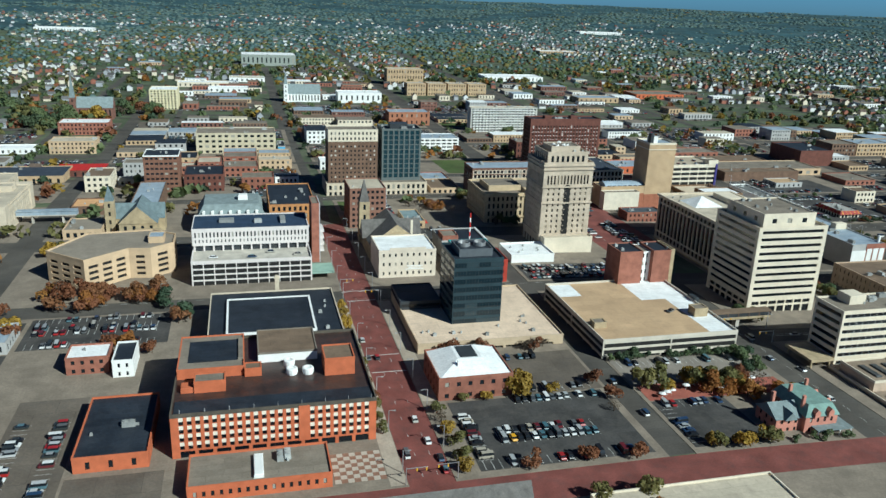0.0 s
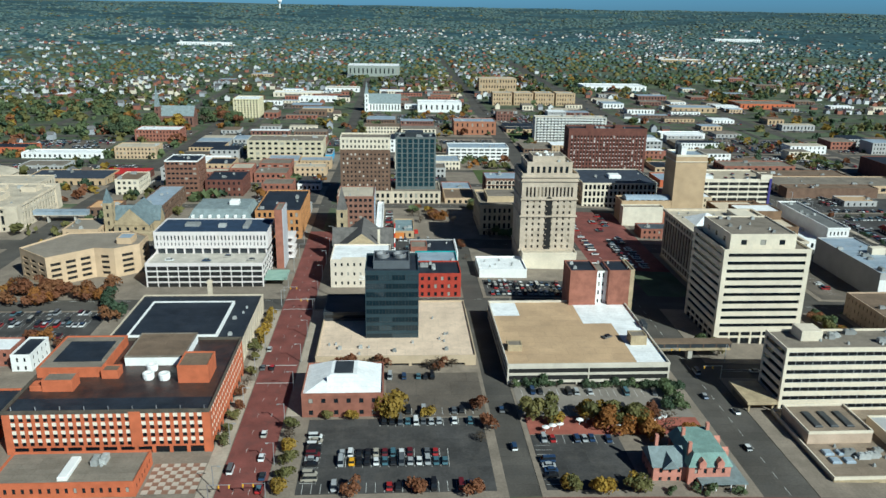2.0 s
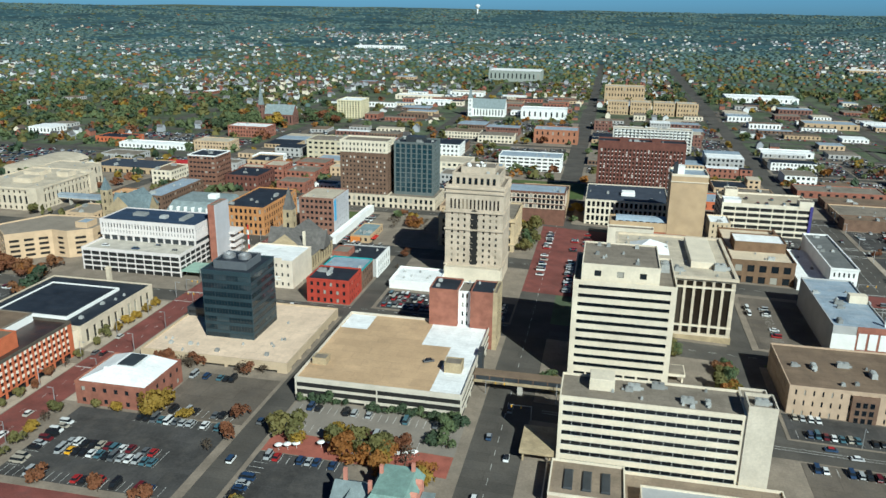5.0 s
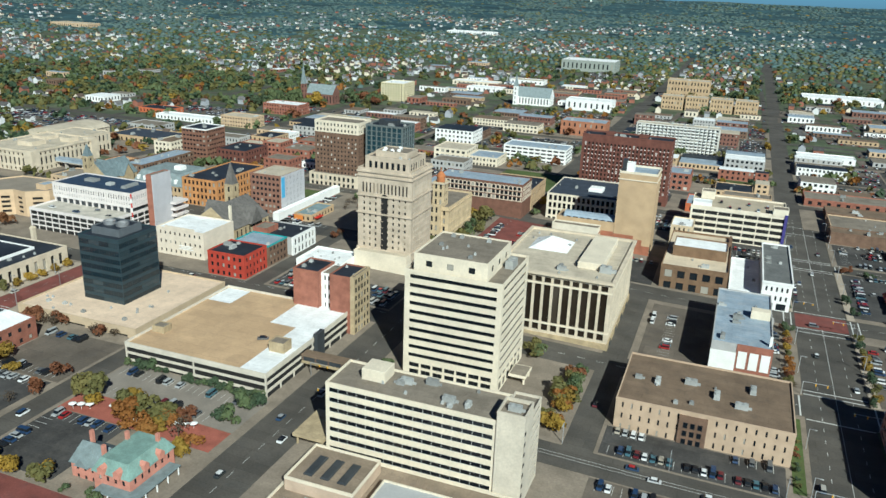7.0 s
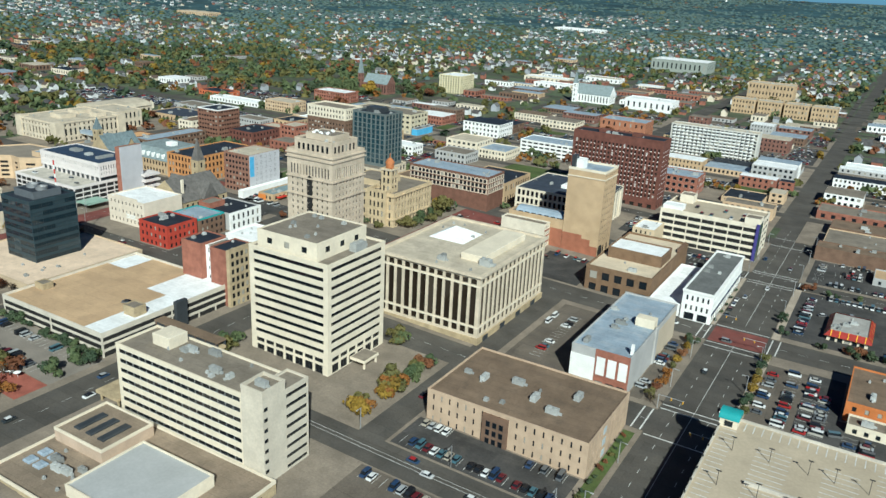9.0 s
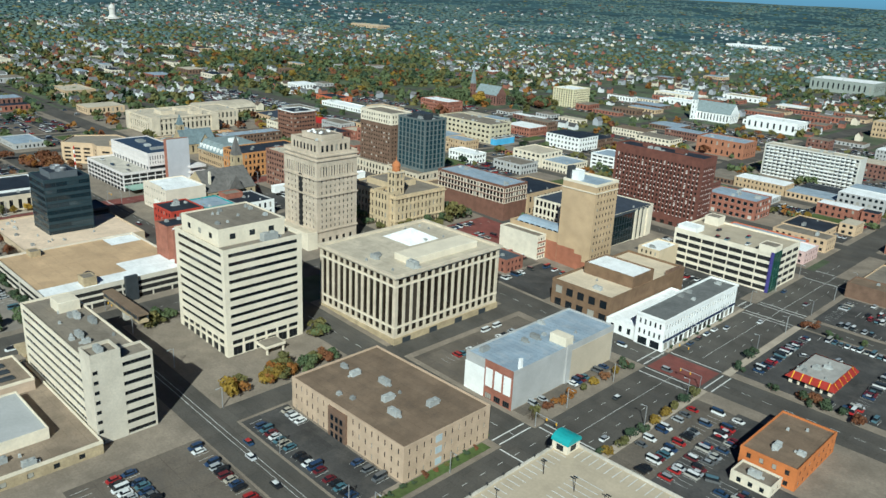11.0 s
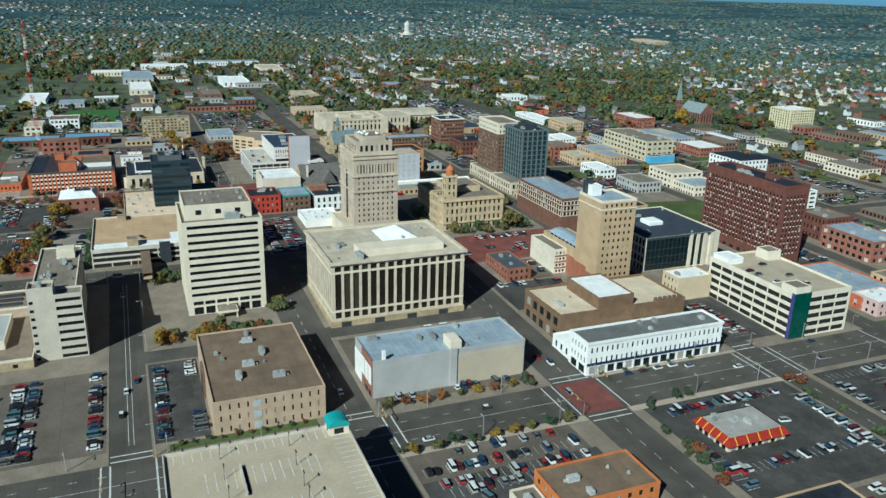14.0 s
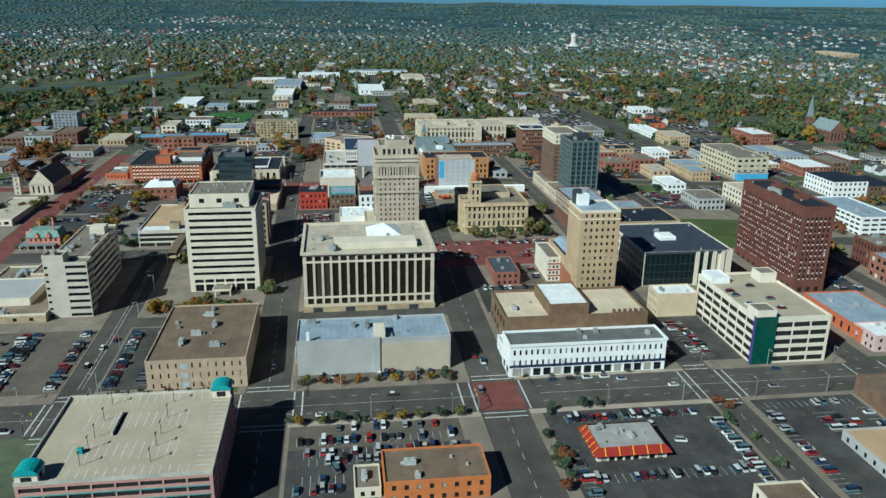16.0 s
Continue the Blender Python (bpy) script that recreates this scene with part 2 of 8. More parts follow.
def mesh_of(name, verts, faces, *mats, idx=None):
    me = bpy.data.meshes.new(name)
    me.from_pydata(verts, [], faces)
    for q in mats:
        me.materials.append(q)
    if idx is not None:
        me.polygons.foreach_set("material_index", idx)
    me.update()
    return me


def box_lists(V, F, x0, x1, y0, y1, z0, z1, bottom=False):
    b = len(V)
    V += [(x0, y0, z0), (x1, y0, z0), (x1, y1, z0), (x0, y1, z0), (x0, y0, z1), (x1, y0, z1), (x1, y1, z1), (x0, y1, z1)]
    F += [(b, b + 1, b + 5, b + 4), (b + 1, b + 2, b + 6, b + 5), (b + 2, b + 3, b + 7, b + 6), (b + 3, b, b + 4, b + 7), (b + 4, b + 5, b + 6, b + 7)]
    if bottom:
        F.append((b + 3, b + 2, b + 1, b))


def box_part(name, parent, x0, x1, y0, y1, z0, z1, material, label="", bottom=False, bevel=0.0):
    V, F = [], []
    if bevel:
        c = bevel
        ring = lambda d, z: [(x0 + d, y0 + d, z), (x1 - d, y0 + d, z), (x1 - d, y1 - d, z), (x0 + d, y1 - d, z)]
        V = ring(0, z0) + ring(0, z1 - c) + ring(c, z1)
        F = [(i + k, (i + 1) % 4 + k, (i + 1) % 4 + k + 4, i + k + 4) for k in (0, 4) for i in range(4)] + [(8, 9, 10, 11)]
    else:
        box_lists(V, F, x0, x1, y0, y1, z0, z1, bottom)
    return obj(name, mesh_of(name, V, F, material), parent, label)


def ring_part(name, parent, x0, x1, y0, y1, z0, z1, t, material, label=""):
    V, F = [], []
    o = lambda d, z: [(x0 + d, y0 + d, z), (x1 - d, y0 + d, z), (x1 - d, y1 - d, z), (x0 + d, y1 - d, z)]
    V = o(0, z0) + o(0, z1) + o(t, z1) + o(t, z0)
    for k in (0, 4, 8):
        F += [(k + i, k + (i + 1) % 4, k + 4 + (i + 1) % 4, k + 4 + i) for i in range(4)]
    return obj(name, mesh_of(name, V, F, material), parent, label)


WINDOW_MESHES = {}


def window_mesh(w, h, frame_mat, glass, bars):
    """A framed pane, facing -y, its middle at the origin."""
    key = (round(w, 1), round(h, 1), frame_mat.name, glass.name, bars)
    if key not in WINDOW_MESHES:
        V, F, I = [], [], []
        w2, h2, t = w / 2 + 0.03, h / 2 + 0.03, min(0.12, w * 0.08)
        V += [(-w2, 0.06, -h2), (w2, 0.06, -h2), (w2, 0.06, h2), (-w2, 0.06, h2)]
        F.append((0, 1, 2, 3)), I.append(0)
        strips = [(-w2, w2, -h2, -h2 + t), (-w2, w2, h2 - t, h2), (-w2, -w2 + t, -h2, h2), (w2 - t, w2, -h2, h2)]
        n = int(w / bars) if bars else 0
        strips += [(-w2 + 2 * w2 * (i + 1) / (n + 1) - t / 2, -w2 + 2 * w2 * (i + 1) / (n + 1) + t / 2, -h2, h2) for i in range(n)]
        for a, b, c, d in strips:
            k = len(V)
            V += [(a, 0, c), (b, 0, c), (b, 0, d), (a, 0, d), (a, 0.06, c), (b, 0.06, c), (b, 0.06, d), (a, 0.06, d)]
            F += [(k, k + 1, k + 2, k + 3), (k, k + 4, k + 5, k + 1), (k + 3, k + 2, k + 6, k + 7), (k, k + 3, k + 7, k + 4), (k + 1, k + 5, k + 6, k + 2)]
            I += [1] * 5
        WINDOW_MESHES[key] = mesh_of("window", V, F, glass, frame_mat, idx=I)
    return WINDOW_MESHES[key]


SIDES = {"S": 0, "E": 90, "N": 180, "W": 270}


def facade(V, F, m, L, z0, z1, rows, depth, margin):
    """Wall from z0 to z1 with openings, in the plane y = 0 of m, running 0..L in x; rows of (bottom, top, count, open share). Gives the openings."""
    found = []

    def quad(*pts):
        b = len(V)
        V.extend(m @ Vector(p) for p in pts)
        F.append(tuple(range(b, b + 4)))
    z = z0
    for b, t, n, share in rows:
        if n < 1 or t <= b:
            continue
        if b > z:
            quad((0, 0, z), (L, 0, z), (L, 0, b), (0, 0, b))
        x, cell = 0.0, (L - 2 * margin) / n
        for i in range(n):
            a = margin + cell * (i + 0.5 - share / 2)
            c = a + cell * share
            quad((x, 0, b), (a, 0, b), (a, 0, t), (x, 0, t))
            quad((a, 0, b), (c, 0, b), (c, depth, b), (a, depth, b))
            quad((a, 0, t), (a, depth, t), (c, depth, t), (c, 0, t))
            quad((a, 0, b), (a, depth, b), (a, depth, t), (a, 0, t))
            quad((c, 0, b), (c, 0, t), (c, depth, t), (c, depth, b))
            found.append(((a + c) / 2, (b + t) / 2, c - a, t - b))
            x = c
        quad((x, 0, b), (L, 0, b), (L, 0, t), (x, 0, t))
        z = t
    if z1 > z:
        quad((0, 0, z), (L, 0, z), (L, 0, z1), (0, 0, z1))
    return found


def floors(h, n, sp, share=0.5, v=(0.3, 0.8), ground=None, skip=0, top=0.0):
    """Rows for n equal storeys with windows every sp metres; ground: (height, spacing, share) of the lowest one."""
    def rows(L, margin):
        out, z, hh, k = [], 0.0, h, n
        if ground:
            g, gs, gw = ground
            out.append((0.12 * g, 0.82 * g, max(1, int((L - 2 * margin) / gs)), gw))
            z, hh, k = g, h - g, n - 1
        f = (hh - top) / max(1, k)
        for i in range(skip, k):
            out.append((z + f * (i + v[0]), z + f * (i + v[1]), max(1, round((L - 2 * margin) / sp)), share))
        return out
    return rows


def bands(h, n, v=(0.3, 0.72), ground=None):
    return floors(h, n, 1e9, 1.0, v, ground)


ALL = []


def volume(root, x0, x1, y0, y1, z0, z1, wall, rows=None, roof=None, sides="SEWN", glass=GLASS, frame_mat=FRAME, bars=0, depth=0.25, margin=1.0,
           parapet=0.8, single=True, per_side=None, parapet_mat=None, wname="wall", one=False):
    """A storeyed block with real openings, under a building's root. Heights are from the root's ground."""
    V, F, wins = [], [], []
    ox, oy = root.location.x, root.location.y
    spans = {"S": (x0, y0, x1 - x0), "E": (x1, y0, y1 - y0), "N": (x1, y1, x1 - x0), "W": (x0, y1, y1 - y0)}
    for s, (px, py, L) in spans.items():
        m = pose(px - ox, py - oy, z0, 0, 0, SIDES[s])
        r = (per_side or {}).get(s, rows if s in sides else None)
        rr = r(L, margin) if r else []
        got = facade(V, F, m, L, 0, z1 - z0, rr, depth, margin)
        wins += [(m, s, g) for g in got]
    w = obj(wname, mesh_of(wname, V, F, wall), root)
    joined = [q for q in wins if not single or q[1] in "WN"]
    for m, s, (cx, cz, ww, hh) in wins:
        if single and s in "SE":
            obj("window", window_mesh(ww, hh, frame_mat, glass, bars), root, m=m @ pose(cx, depth - 0.06, cz))
    if joined:
        groups = {}
        for m, s, g in joined:
            groups.setdefault(0 if one else s, []).append((m, g))
        for got in groups.values():
            V, F = [], []
            for m, (cx, cz, ww, hh) in got:
                b = len(V)
                V += [m @ Vector((cx + a * (ww / 2 + 0.03), depth - 0.02, cz + c * (hh / 2 + 0.03))) for a, c in ((-1, -1), (1, -1), (1, 1), (-1, 1))]
                F.append((b, b + 1, b + 2, b + 3))
            # where glass is SHADE these are dark plates painting inner shade, not panes
            tagged(obj("glazing", mesh_of("glazing", V, F, MATS.get(glass.name + "_rows", glass)), root), kind="stuff")
    a, b, c, d = x0 - ox, x1 - ox, y0 - oy, y1 - oy
    if roof:
        obj("roof", mesh_of("roof", [(a + 0.05, c + 0.05, z1), (b - 0.05, c + 0.05, z1), (b - 0.05, d - 0.05, z1), (a + 0.05, d - 0.05, z1)], [(0, 1, 2, 3)], roof), root)
    if parapet:
        ring_part("parapet", root, a - 0.06, b + 0.06, c - 0.06, d + 0.06, z1 - 0.25, z1 + parapet, 0.45, parapet_mat or wall)
    return w


UNIT_MESHES = []


def unit_mesh(k):
    """Rooftop machines: casing on a curb, a raised fan ring, a duct."""
    V, F = [], []
    w, d, h = [(2.6, 1.7, 1.5), (1.6, 1.6, 1.1), (4.2, 2.0, 1.9), (0.8, 0.8, 0.9)][k]
    box_lists(V, F, -w / 2 - 0.1, w / 2 + 0.1, -d / 2 - 0.1, d / 2 + 0.1, -0.05, 0.25)
    box_lists(V, F, -w / 2, w / 2, -d / 2, d / 2, 0.25, h)
    for j in range(1 if w < 2 else 2):
        cx, r = (0 if w < 2 else (j - 0.5) * w * 0.5), min(d, w / (1 if w < 2 else 2)) * 0.38
        b = len(V)
        for zz in (h, h + 0.25):
            V += [(cx + r * math.cos(a * math.pi / 4), r * math.sin(a * math.pi / 4), zz) for a in range(8)]
        F += [(b + i, b + (i + 1) % 8, b + 8 + (i + 1) % 8, b + 8 + i) for i in range(8)] + [tuple(range(b + 8, b + 16))]
    if k in (0, 2):
        box_lists(V, F, w / 2, w / 2 + 1.2, -0.4, 0.4, 0.1, 0.8)
    return mesh_of("roof_unit", V, F, UNIT)


UNIT_MESHES = [unit_mesh(k) for k in range(4)]


def roof_units(root, x0, x1, y0, y1, z, n, rng, kinds=(0, 1, 2, 3, 3)):
    for _ in range(n):
        k = rng.choice(kinds)
        obj("roof_unit", UNIT_MESHES[k], root, m=pose(rng.uniform(x0, x1) - root.location.x, rng.uniform(y0, y1) - root.location.y, z, 0, 0, rng.choice((0, 90, 180, 270))))


def building(name, label, category, x0, x1, y0, y1, group=""):
    zb = min(G(x0, y0), G(x1, y0), G(x0, y1), G(x1, y1)) - 0.3
    root = new(name)
    root.location = ((x0 + x1) / 2, (y0 + y1) / 2, zb)
    tagged(root, label, category, group)
    ALL.append((x0, x1, y0, y1))
    return root, zb


def poly_volume(root, pts, z0, z1, wall, rows, roof, glass=GLASS, depth=0.4, margin=1.0, parapet=0.8, blank=()):
    """As volume(), over a plan of any shape, its corners counter-clockwise."""
    o = Vector((root.location.x, root.location.y))
    V, F = [], []
    P, GV, GF = [Vector(q) - o for q in pts], [], []
    for i, a in enumerate(P):
        b = P[(i + 1) % len(P)]
        L = (b - a).length
        m = pose(a.x, a.y, z0, 0, 0, math.degrees(math.atan2(b.y - a.y, b.x - a.x)))
        for cx, cz, ww, hh in facade(V, F, m, L, 0, z1 - z0, rows(L, margin) if rows and i not in blank else [], depth, margin):
            b = len(GV)
            GV += [m @ Vector((cx + u * (ww / 2 + 0.03), depth - 0.02, cz + v * (hh / 2 + 0.03))) for u, v in ((-1, -1), (1, -1), (1, 1), (-1, 1))]
            GF.append((b, b + 1, b + 2, b + 3))
    if GV:
        # plates filling the openings; in SHADE they paint the dark inside
        tagged(obj("glazing", mesh_of("glazing", GV, GF, glass), root), kind="stuff")
    obj("wall", mesh_of("wall", V, F, wall), root)
    n = len(P)
    obj("roof", mesh_of("roof", [(q.x, q.y, z1) for q in P], [tuple(range(n))], roof), root)
    c = sum(P, Vector((0, 0))) / n
    V = [(*(q + (q - c).normalized() * d), z) for d, z in ((0.08, z1 - 0.2), (0.08, z1 + parapet), (-0.5, z1 + parapet), (-0.5, z1 - 0.2)) for q in P]
    obj("parapet", mesh_of("parapet", V, [(k * n + i, k * n + (i + 1) % n, k * n + n + (i + 1) % n, k * n + n + i) for k in range(3) for i in range(n)], wall), root)


# ---- ground, roads, blocks ----
def warp(n, near, far, c):
    out = []
    for i in range(n + 1):
        u = 2 * i / n - 1
        out.append(c + near * u + (far - near) * abs(u) ** 3 * (1 if u > 0 else -1))
    return out


def ground_sheet():
    n = 230
    xs, ys = warp(n, 1250, 6700, 300), warp(n, 1250, 6700, 350)
    V = [(x, y, G(x, y)) for y in ys for x in xs]
    F = [(j * (n + 1) + i, j * (n + 1) + i + 1, (j + 1) * (n + 1) + i + 1, (j + 1) * (n + 1) + i) for j in range(n) for i in range(n)]
    tagged(new("ground", mesh_of("ground", V, F, EARTH)), "grass and bare soil ground reaching the wooded horizon", "ground", kind="structure")


ground_sheet()


def drape_lists(V, F, x0, x1, y0, y1, dz, skirt, step=12.0):
    nx, ny = max(1, math.ceil((x1 - x0) / step)), max(1, math.ceil((y1 - y0) / step))
    b = len(V)
    P = lambda i, j: (x0 + (x1 - x0) * i / nx, y0 + (y1 - y0) * j / ny)
    for j in range(ny + 1):
        for i in range(nx + 1):
            x, y = P(i, j)
            V.append((x, y, G(x, y) + dz))
    at = lambda i, j: b + j * (nx + 1) + i
    F += [(at(i, j), at(i + 1, j), at(i + 1, j + 1), at(i, j + 1)) for j in range(ny) for i in range(nx)]
    if skirt:
        edge = [(i, 0) for i in range(nx)] + [(nx, j) for j in range(ny)] + [(i, ny) for i in range(nx, 0, -1)] + [(0, j) for j in range(ny, 0, -1)]
        s = len(V)
        for i, j in edge:
            x, y = P(i, j)
            V.append((x, y, G(x, y) + dz - skirt))
        k = len(edge)
        for q in range(k):
            i, j = edge[q]
            i2, j2 = edge[(q + 1) % k]
            F.append((at(i, j), s + q, s + (q + 1) % k, at(i2, j2)))


def sheet(name, label, category, x0, x1, y0, y1, dz, material, skirt=0.0, kind="structure"):
    V, F = [], []
    drape_lists(V, F, x0, x1, y0, y1, dz, skirt)
    return tagged(new(name, mesh_of(name, V, F, material)), label, category, kind=kind)


# streets along y (x0, x1, from, to) and along x (y0, y1, from, to)
ALONG_Y = [(-133, -119, 0, 1300), (47, 62.5, -60, 505), (41, 55, 505, 1680), (139.5, 150, 208, 467), (222, 241, -60, 1300), (326, 337.5, 306, 467), (411, 437, -60, 690), (406, 424, 690, 2200),
           (590, 604, -60, 1500), (-200, -189, 60, 476), (-200, -189, 790, 1500), (-330, -319, -100, 1500), (226, 238, 1300, 2300)]
ALONG_X = [(476, 490, -1100, -330), (-20, -6, -700, 300), (192, 207.5, -90, 411), (190, 204, 411, 900), (366, 381, -330, 241), (369.5, 388.5, 241, 900), (291.5, 306, 241, 411), (467, 487, -330, 900), (567, 580, -119, 900), (648, 662, -330, 900),
           (722, 735, -330, 1000), (822, 834, -330, 1000), (925, 937, -330, 1000), (1030, 1041, -330, 1000), (1130, 1141, -330, 1000)]
for i, (a, b, c, d) in enumerate(ALONG_Y):
    brick = (a, c) == (47, -60)
    sheet("road", "worn red brick street through downtown" if brick else "grey asphalt street with worn lane lines", "road", a, b, c, d, 0.09 if brick else 0.06, BRICK_ROAD if brick else ASPHALT)
for a, b, c, d in ALONG_X:
    brick = (a, c) == (192, -90)
    sheet("road", "worn red brick cross street" if brick else "grey asphalt cross street", "road", c, d, a, b, 0.075, BRICK_ROAD if brick else ASPHALT)
sheet("brick_crossing", "red brick street crossing on the avenue", "road", 411.5, 436.5, 467.5, 486.5, 0.1, BRICK_ROAD)
sheet("brick_plaza_street", "red brick street with parking beside the courthouse", "road", 222, 268, 430, 566.5, 0.1, BRICK_ROAD)

def downtown(x, y):
    """Streets of shops and offices; the rest is houses and trees."""
    return -335 < x < 805 and 55 < y < 1135 and not (x < -192 and y > 575) and not (x < -119 and y > 655) and not (y > 932 and (x < 30 or x > 430)) and not (x < -192 and y < 200)


# city blocks: raised pavements
XS = [(-330, -200), (-189, -133), (-119, 47), (62.5, 222), (241, 411), (437, 590), (604, 800)]
YS = [(60, 192), (207.5, 366), (381, 467), (487, 567), (580, 648), (662, 722), (735, 822), (834, 925), (937, 1030), (1041, 1130)]
BLOCKS = []
for (y0, y1) in YS:
    for (x0, x1) in XS:
        x0b, x1b, y0b, y1b = x0 + 0.05, x1 - 0.05, y0, y1
        parts = [(x0b, x1b, y0b, y1b)]
        if (x0, y1) == (62.5, 366):
            parts = [(62.5, 139.5, y0, y1), (150, 222, y0, y1)]
        elif (x0, y1) == (62.5, 467):
            parts = [(62.5, 139.5, y0, y1), (150, 222, y0, y1)]
        elif (x0, y1) == (241, 366):
            parts = [(241, 411, y0, 291.5), (241, 326, 306, 369.5), (337.5, 411, 306, 369.5)]
        elif (x0, y1) == (241, 467):
            parts = [(268, 326, 388.5, 467), (337.5, 411, 388.5, 467)]
        elif (x0, y1) == (241, 567):
            parts = [(268, 411, y0, y1)]
        elif x0 >= 437 and y1 == 366:
            parts = [(x0, x1, 207.5, 369.5)]
        elif x0 >= 437 and y1 == 467:
            parts = [(x0, x1, 388.5, 467)]
        elif x0 == 241 and y0 > 660:
            parts = [(241, 406, y0, y1)]
        elif x0 == 437 and y0 > 660:
            parts = [(424, 590, y0, y1)]
        for p in parts:
            if not downtown((p[0] + p[1]) / 2, (p[2] + p[3]) / 2) or p[0] > 0.98 * p[3] + 60:
                continue
            BLOCKS.append(p)
            sheet("pavement", "pale concrete pavement round a city block with raised kerbs", "pavement", *p, 0.22, WALK, skirt=0.25)


PALE_WALK = mat("new_pavement_concrete", (0.4, 0.335, 0.26), 0.16, 0.1, 1.2, stain=0.3, stain_col=(0.28, 0.23, 0.17), slabs=(3.0, 3.0, 0.07, 0.88, 0.035))
for y0, y1 in ((208.5, 289), (301, 364)):
    sheet("pavement", "pale new concrete pavement beside the brick street", "pavement", 41.2, 46.7, y0, y1, 0.235, PALE_WALK)
sheet("pavement", "pale new concrete pavement beside the brick street", "pavement", 62.9, 69, 260, 364, 0.235, PALE_WALK)
sheet("pavement", "pale new concrete corner of the avenue", "pavement", 437.4, 441, 388.9, 466.6, 0.235, PALE_WALK)
sheet("pavement", "pale new concrete corner of the avenue", "pavement", 437.4, 441, 487.4, 566.6, 0.235, PALE_WALK)
sheet("pavement", "pale new concrete pavement along the shop row", "pavement", 408.8, 410.7, 487.4, 566.6, 0.235, PALE_WALK)

# ---- hero buildings ----
rng = random.Random(5)


def striped_tower():
    r, zb = building("office_tower", "cream precast office tower with dark window bands", "office building", 253, 294, 328, 366)
    H = 42.3 - zb

    def rows(L, mg):
        out = [(0.6, 4.6, max(1, round(L / 6.2)), 0.8), (5.6, 7.6, max(1, round(L / 6.2)), 0.86)]
        f = (H - 9.0) / 10
        return out + [(9.0 + f * (i + 0.3), 9.0 + f * (i + 0.74), 1, 1.0) for i in range(10)]
    volume(r, 253, 294, 328, 366, 0, H, CREAM, rows, GREY_ROOF, margin=2.2, depth=0.5, bars=3.2, glass=GLASS_DARK, parapet=1.0)
    volume(r, 256, 287, 330, 362, H, H + 7.0, CREAM, floors(7, 1, 9, 0.3, (0.35, 0.7)), GREY_ROOF, margin=2, parapet=0.6, wname="penthouse")
    roof_units(r, 259, 284, 333, 359, H + 7, 9, rng, (1, 3, 3))
    obj("roof_unit", UNIT_MESHES[2], r, "blue cooling unit on the roof", pose(290.3 - 273.5, 352 - 347, H, 0, 0, 90) @ Matrix.Scale(1.7, 4))
    # canopy over the drop-off
    canopy = box_part("canopy", r, 21.5, 29, -6, 4, 3.4, 4.5, CREAM, "flat entrance canopy", True)
    box_part("canopy_roof", canopy, 21.9, 28.6, -5.6, 3.6, 4.45, 4.54, GREY_ROOF)
    for y in (-5, 3):
        box_part("canopy_post", canopy, 27.6, 28.3, y, y + 0.7, 0, 3.6, CREAM)


def column_office():
    r, zb = building("pier_office_building", "limestone office block with tall piers and dark glass slots", "office building", 272, 327, 392, 461)
    H = 26.3 - zb

    def rows(L, mg):
        n = round((L - 2 * mg) / 4.4)
        return [(4.6, 7.9, n, 0.7), (8.9, H - 5.0, n, 0.72), (H - 4.0, H - 1.3, n, 0.72)]
    volume(r, 272, 327, 392, 461, 0, H, LIMESTONE, rows, CREAM_ROOF, margin=1.2, depth=0.7, bars=0, glass=GLASS_BRONZE, parapet=0.9)
    for z in (8.0, H - 4.95):
        ring_part("spandrel", r, -27.62, 27.62, -34.62, 34.62, z, z + 0.85, 0.2, CREAM, "white spandrel band")
    ring_part("cornice", r, -28.6, 28.6, -35.6, 35.6, H - 0.2, H + 1.1, 1.6, LIMESTONE, "projecting stone cornice")
    box_part("plinth", r, -28.1, 28.1, -35.1, 35.1, -0.5, 3.4, SANDSTONE, "stone base course")
    # bay mullions in the slots
    box_part("penthouse", r, 8, 20, -18, 26, H, H + 3.2, CREAM, "cream lift penthouse", bevel=0.15)
    obj("roof_unit", UNIT_MESHES[0], r, "white roof cooling unit", pose(21.6, -19, H) @ Matrix.Scale(2.0, 4))
    V = [(-21, 0, H), (-1, 0, H), (-1, 20, H), (-21, 20, H), (-11, 10, H + 5.2)]
    obj("skylight", mesh_of("skylight", V, [(0, 1, 4), (1, 2, 4), (2, 3, 4), (3, 0, 4)], WHITE_ROOF), r, "white pyramid skylight")
    roof_units(r, 300, 322, 396, 414, H, 3, rng, (0, 2))
    roof_units(r, 276, 320, 396, 456, H, 12, rng, (1, 3, 3))
    for k in range(4):
        box_part("loading_door", r, 27.9, 28.2, -30 + k * 17, -25 + k * 17, 0.2, 2.9, DARK_PANEL)


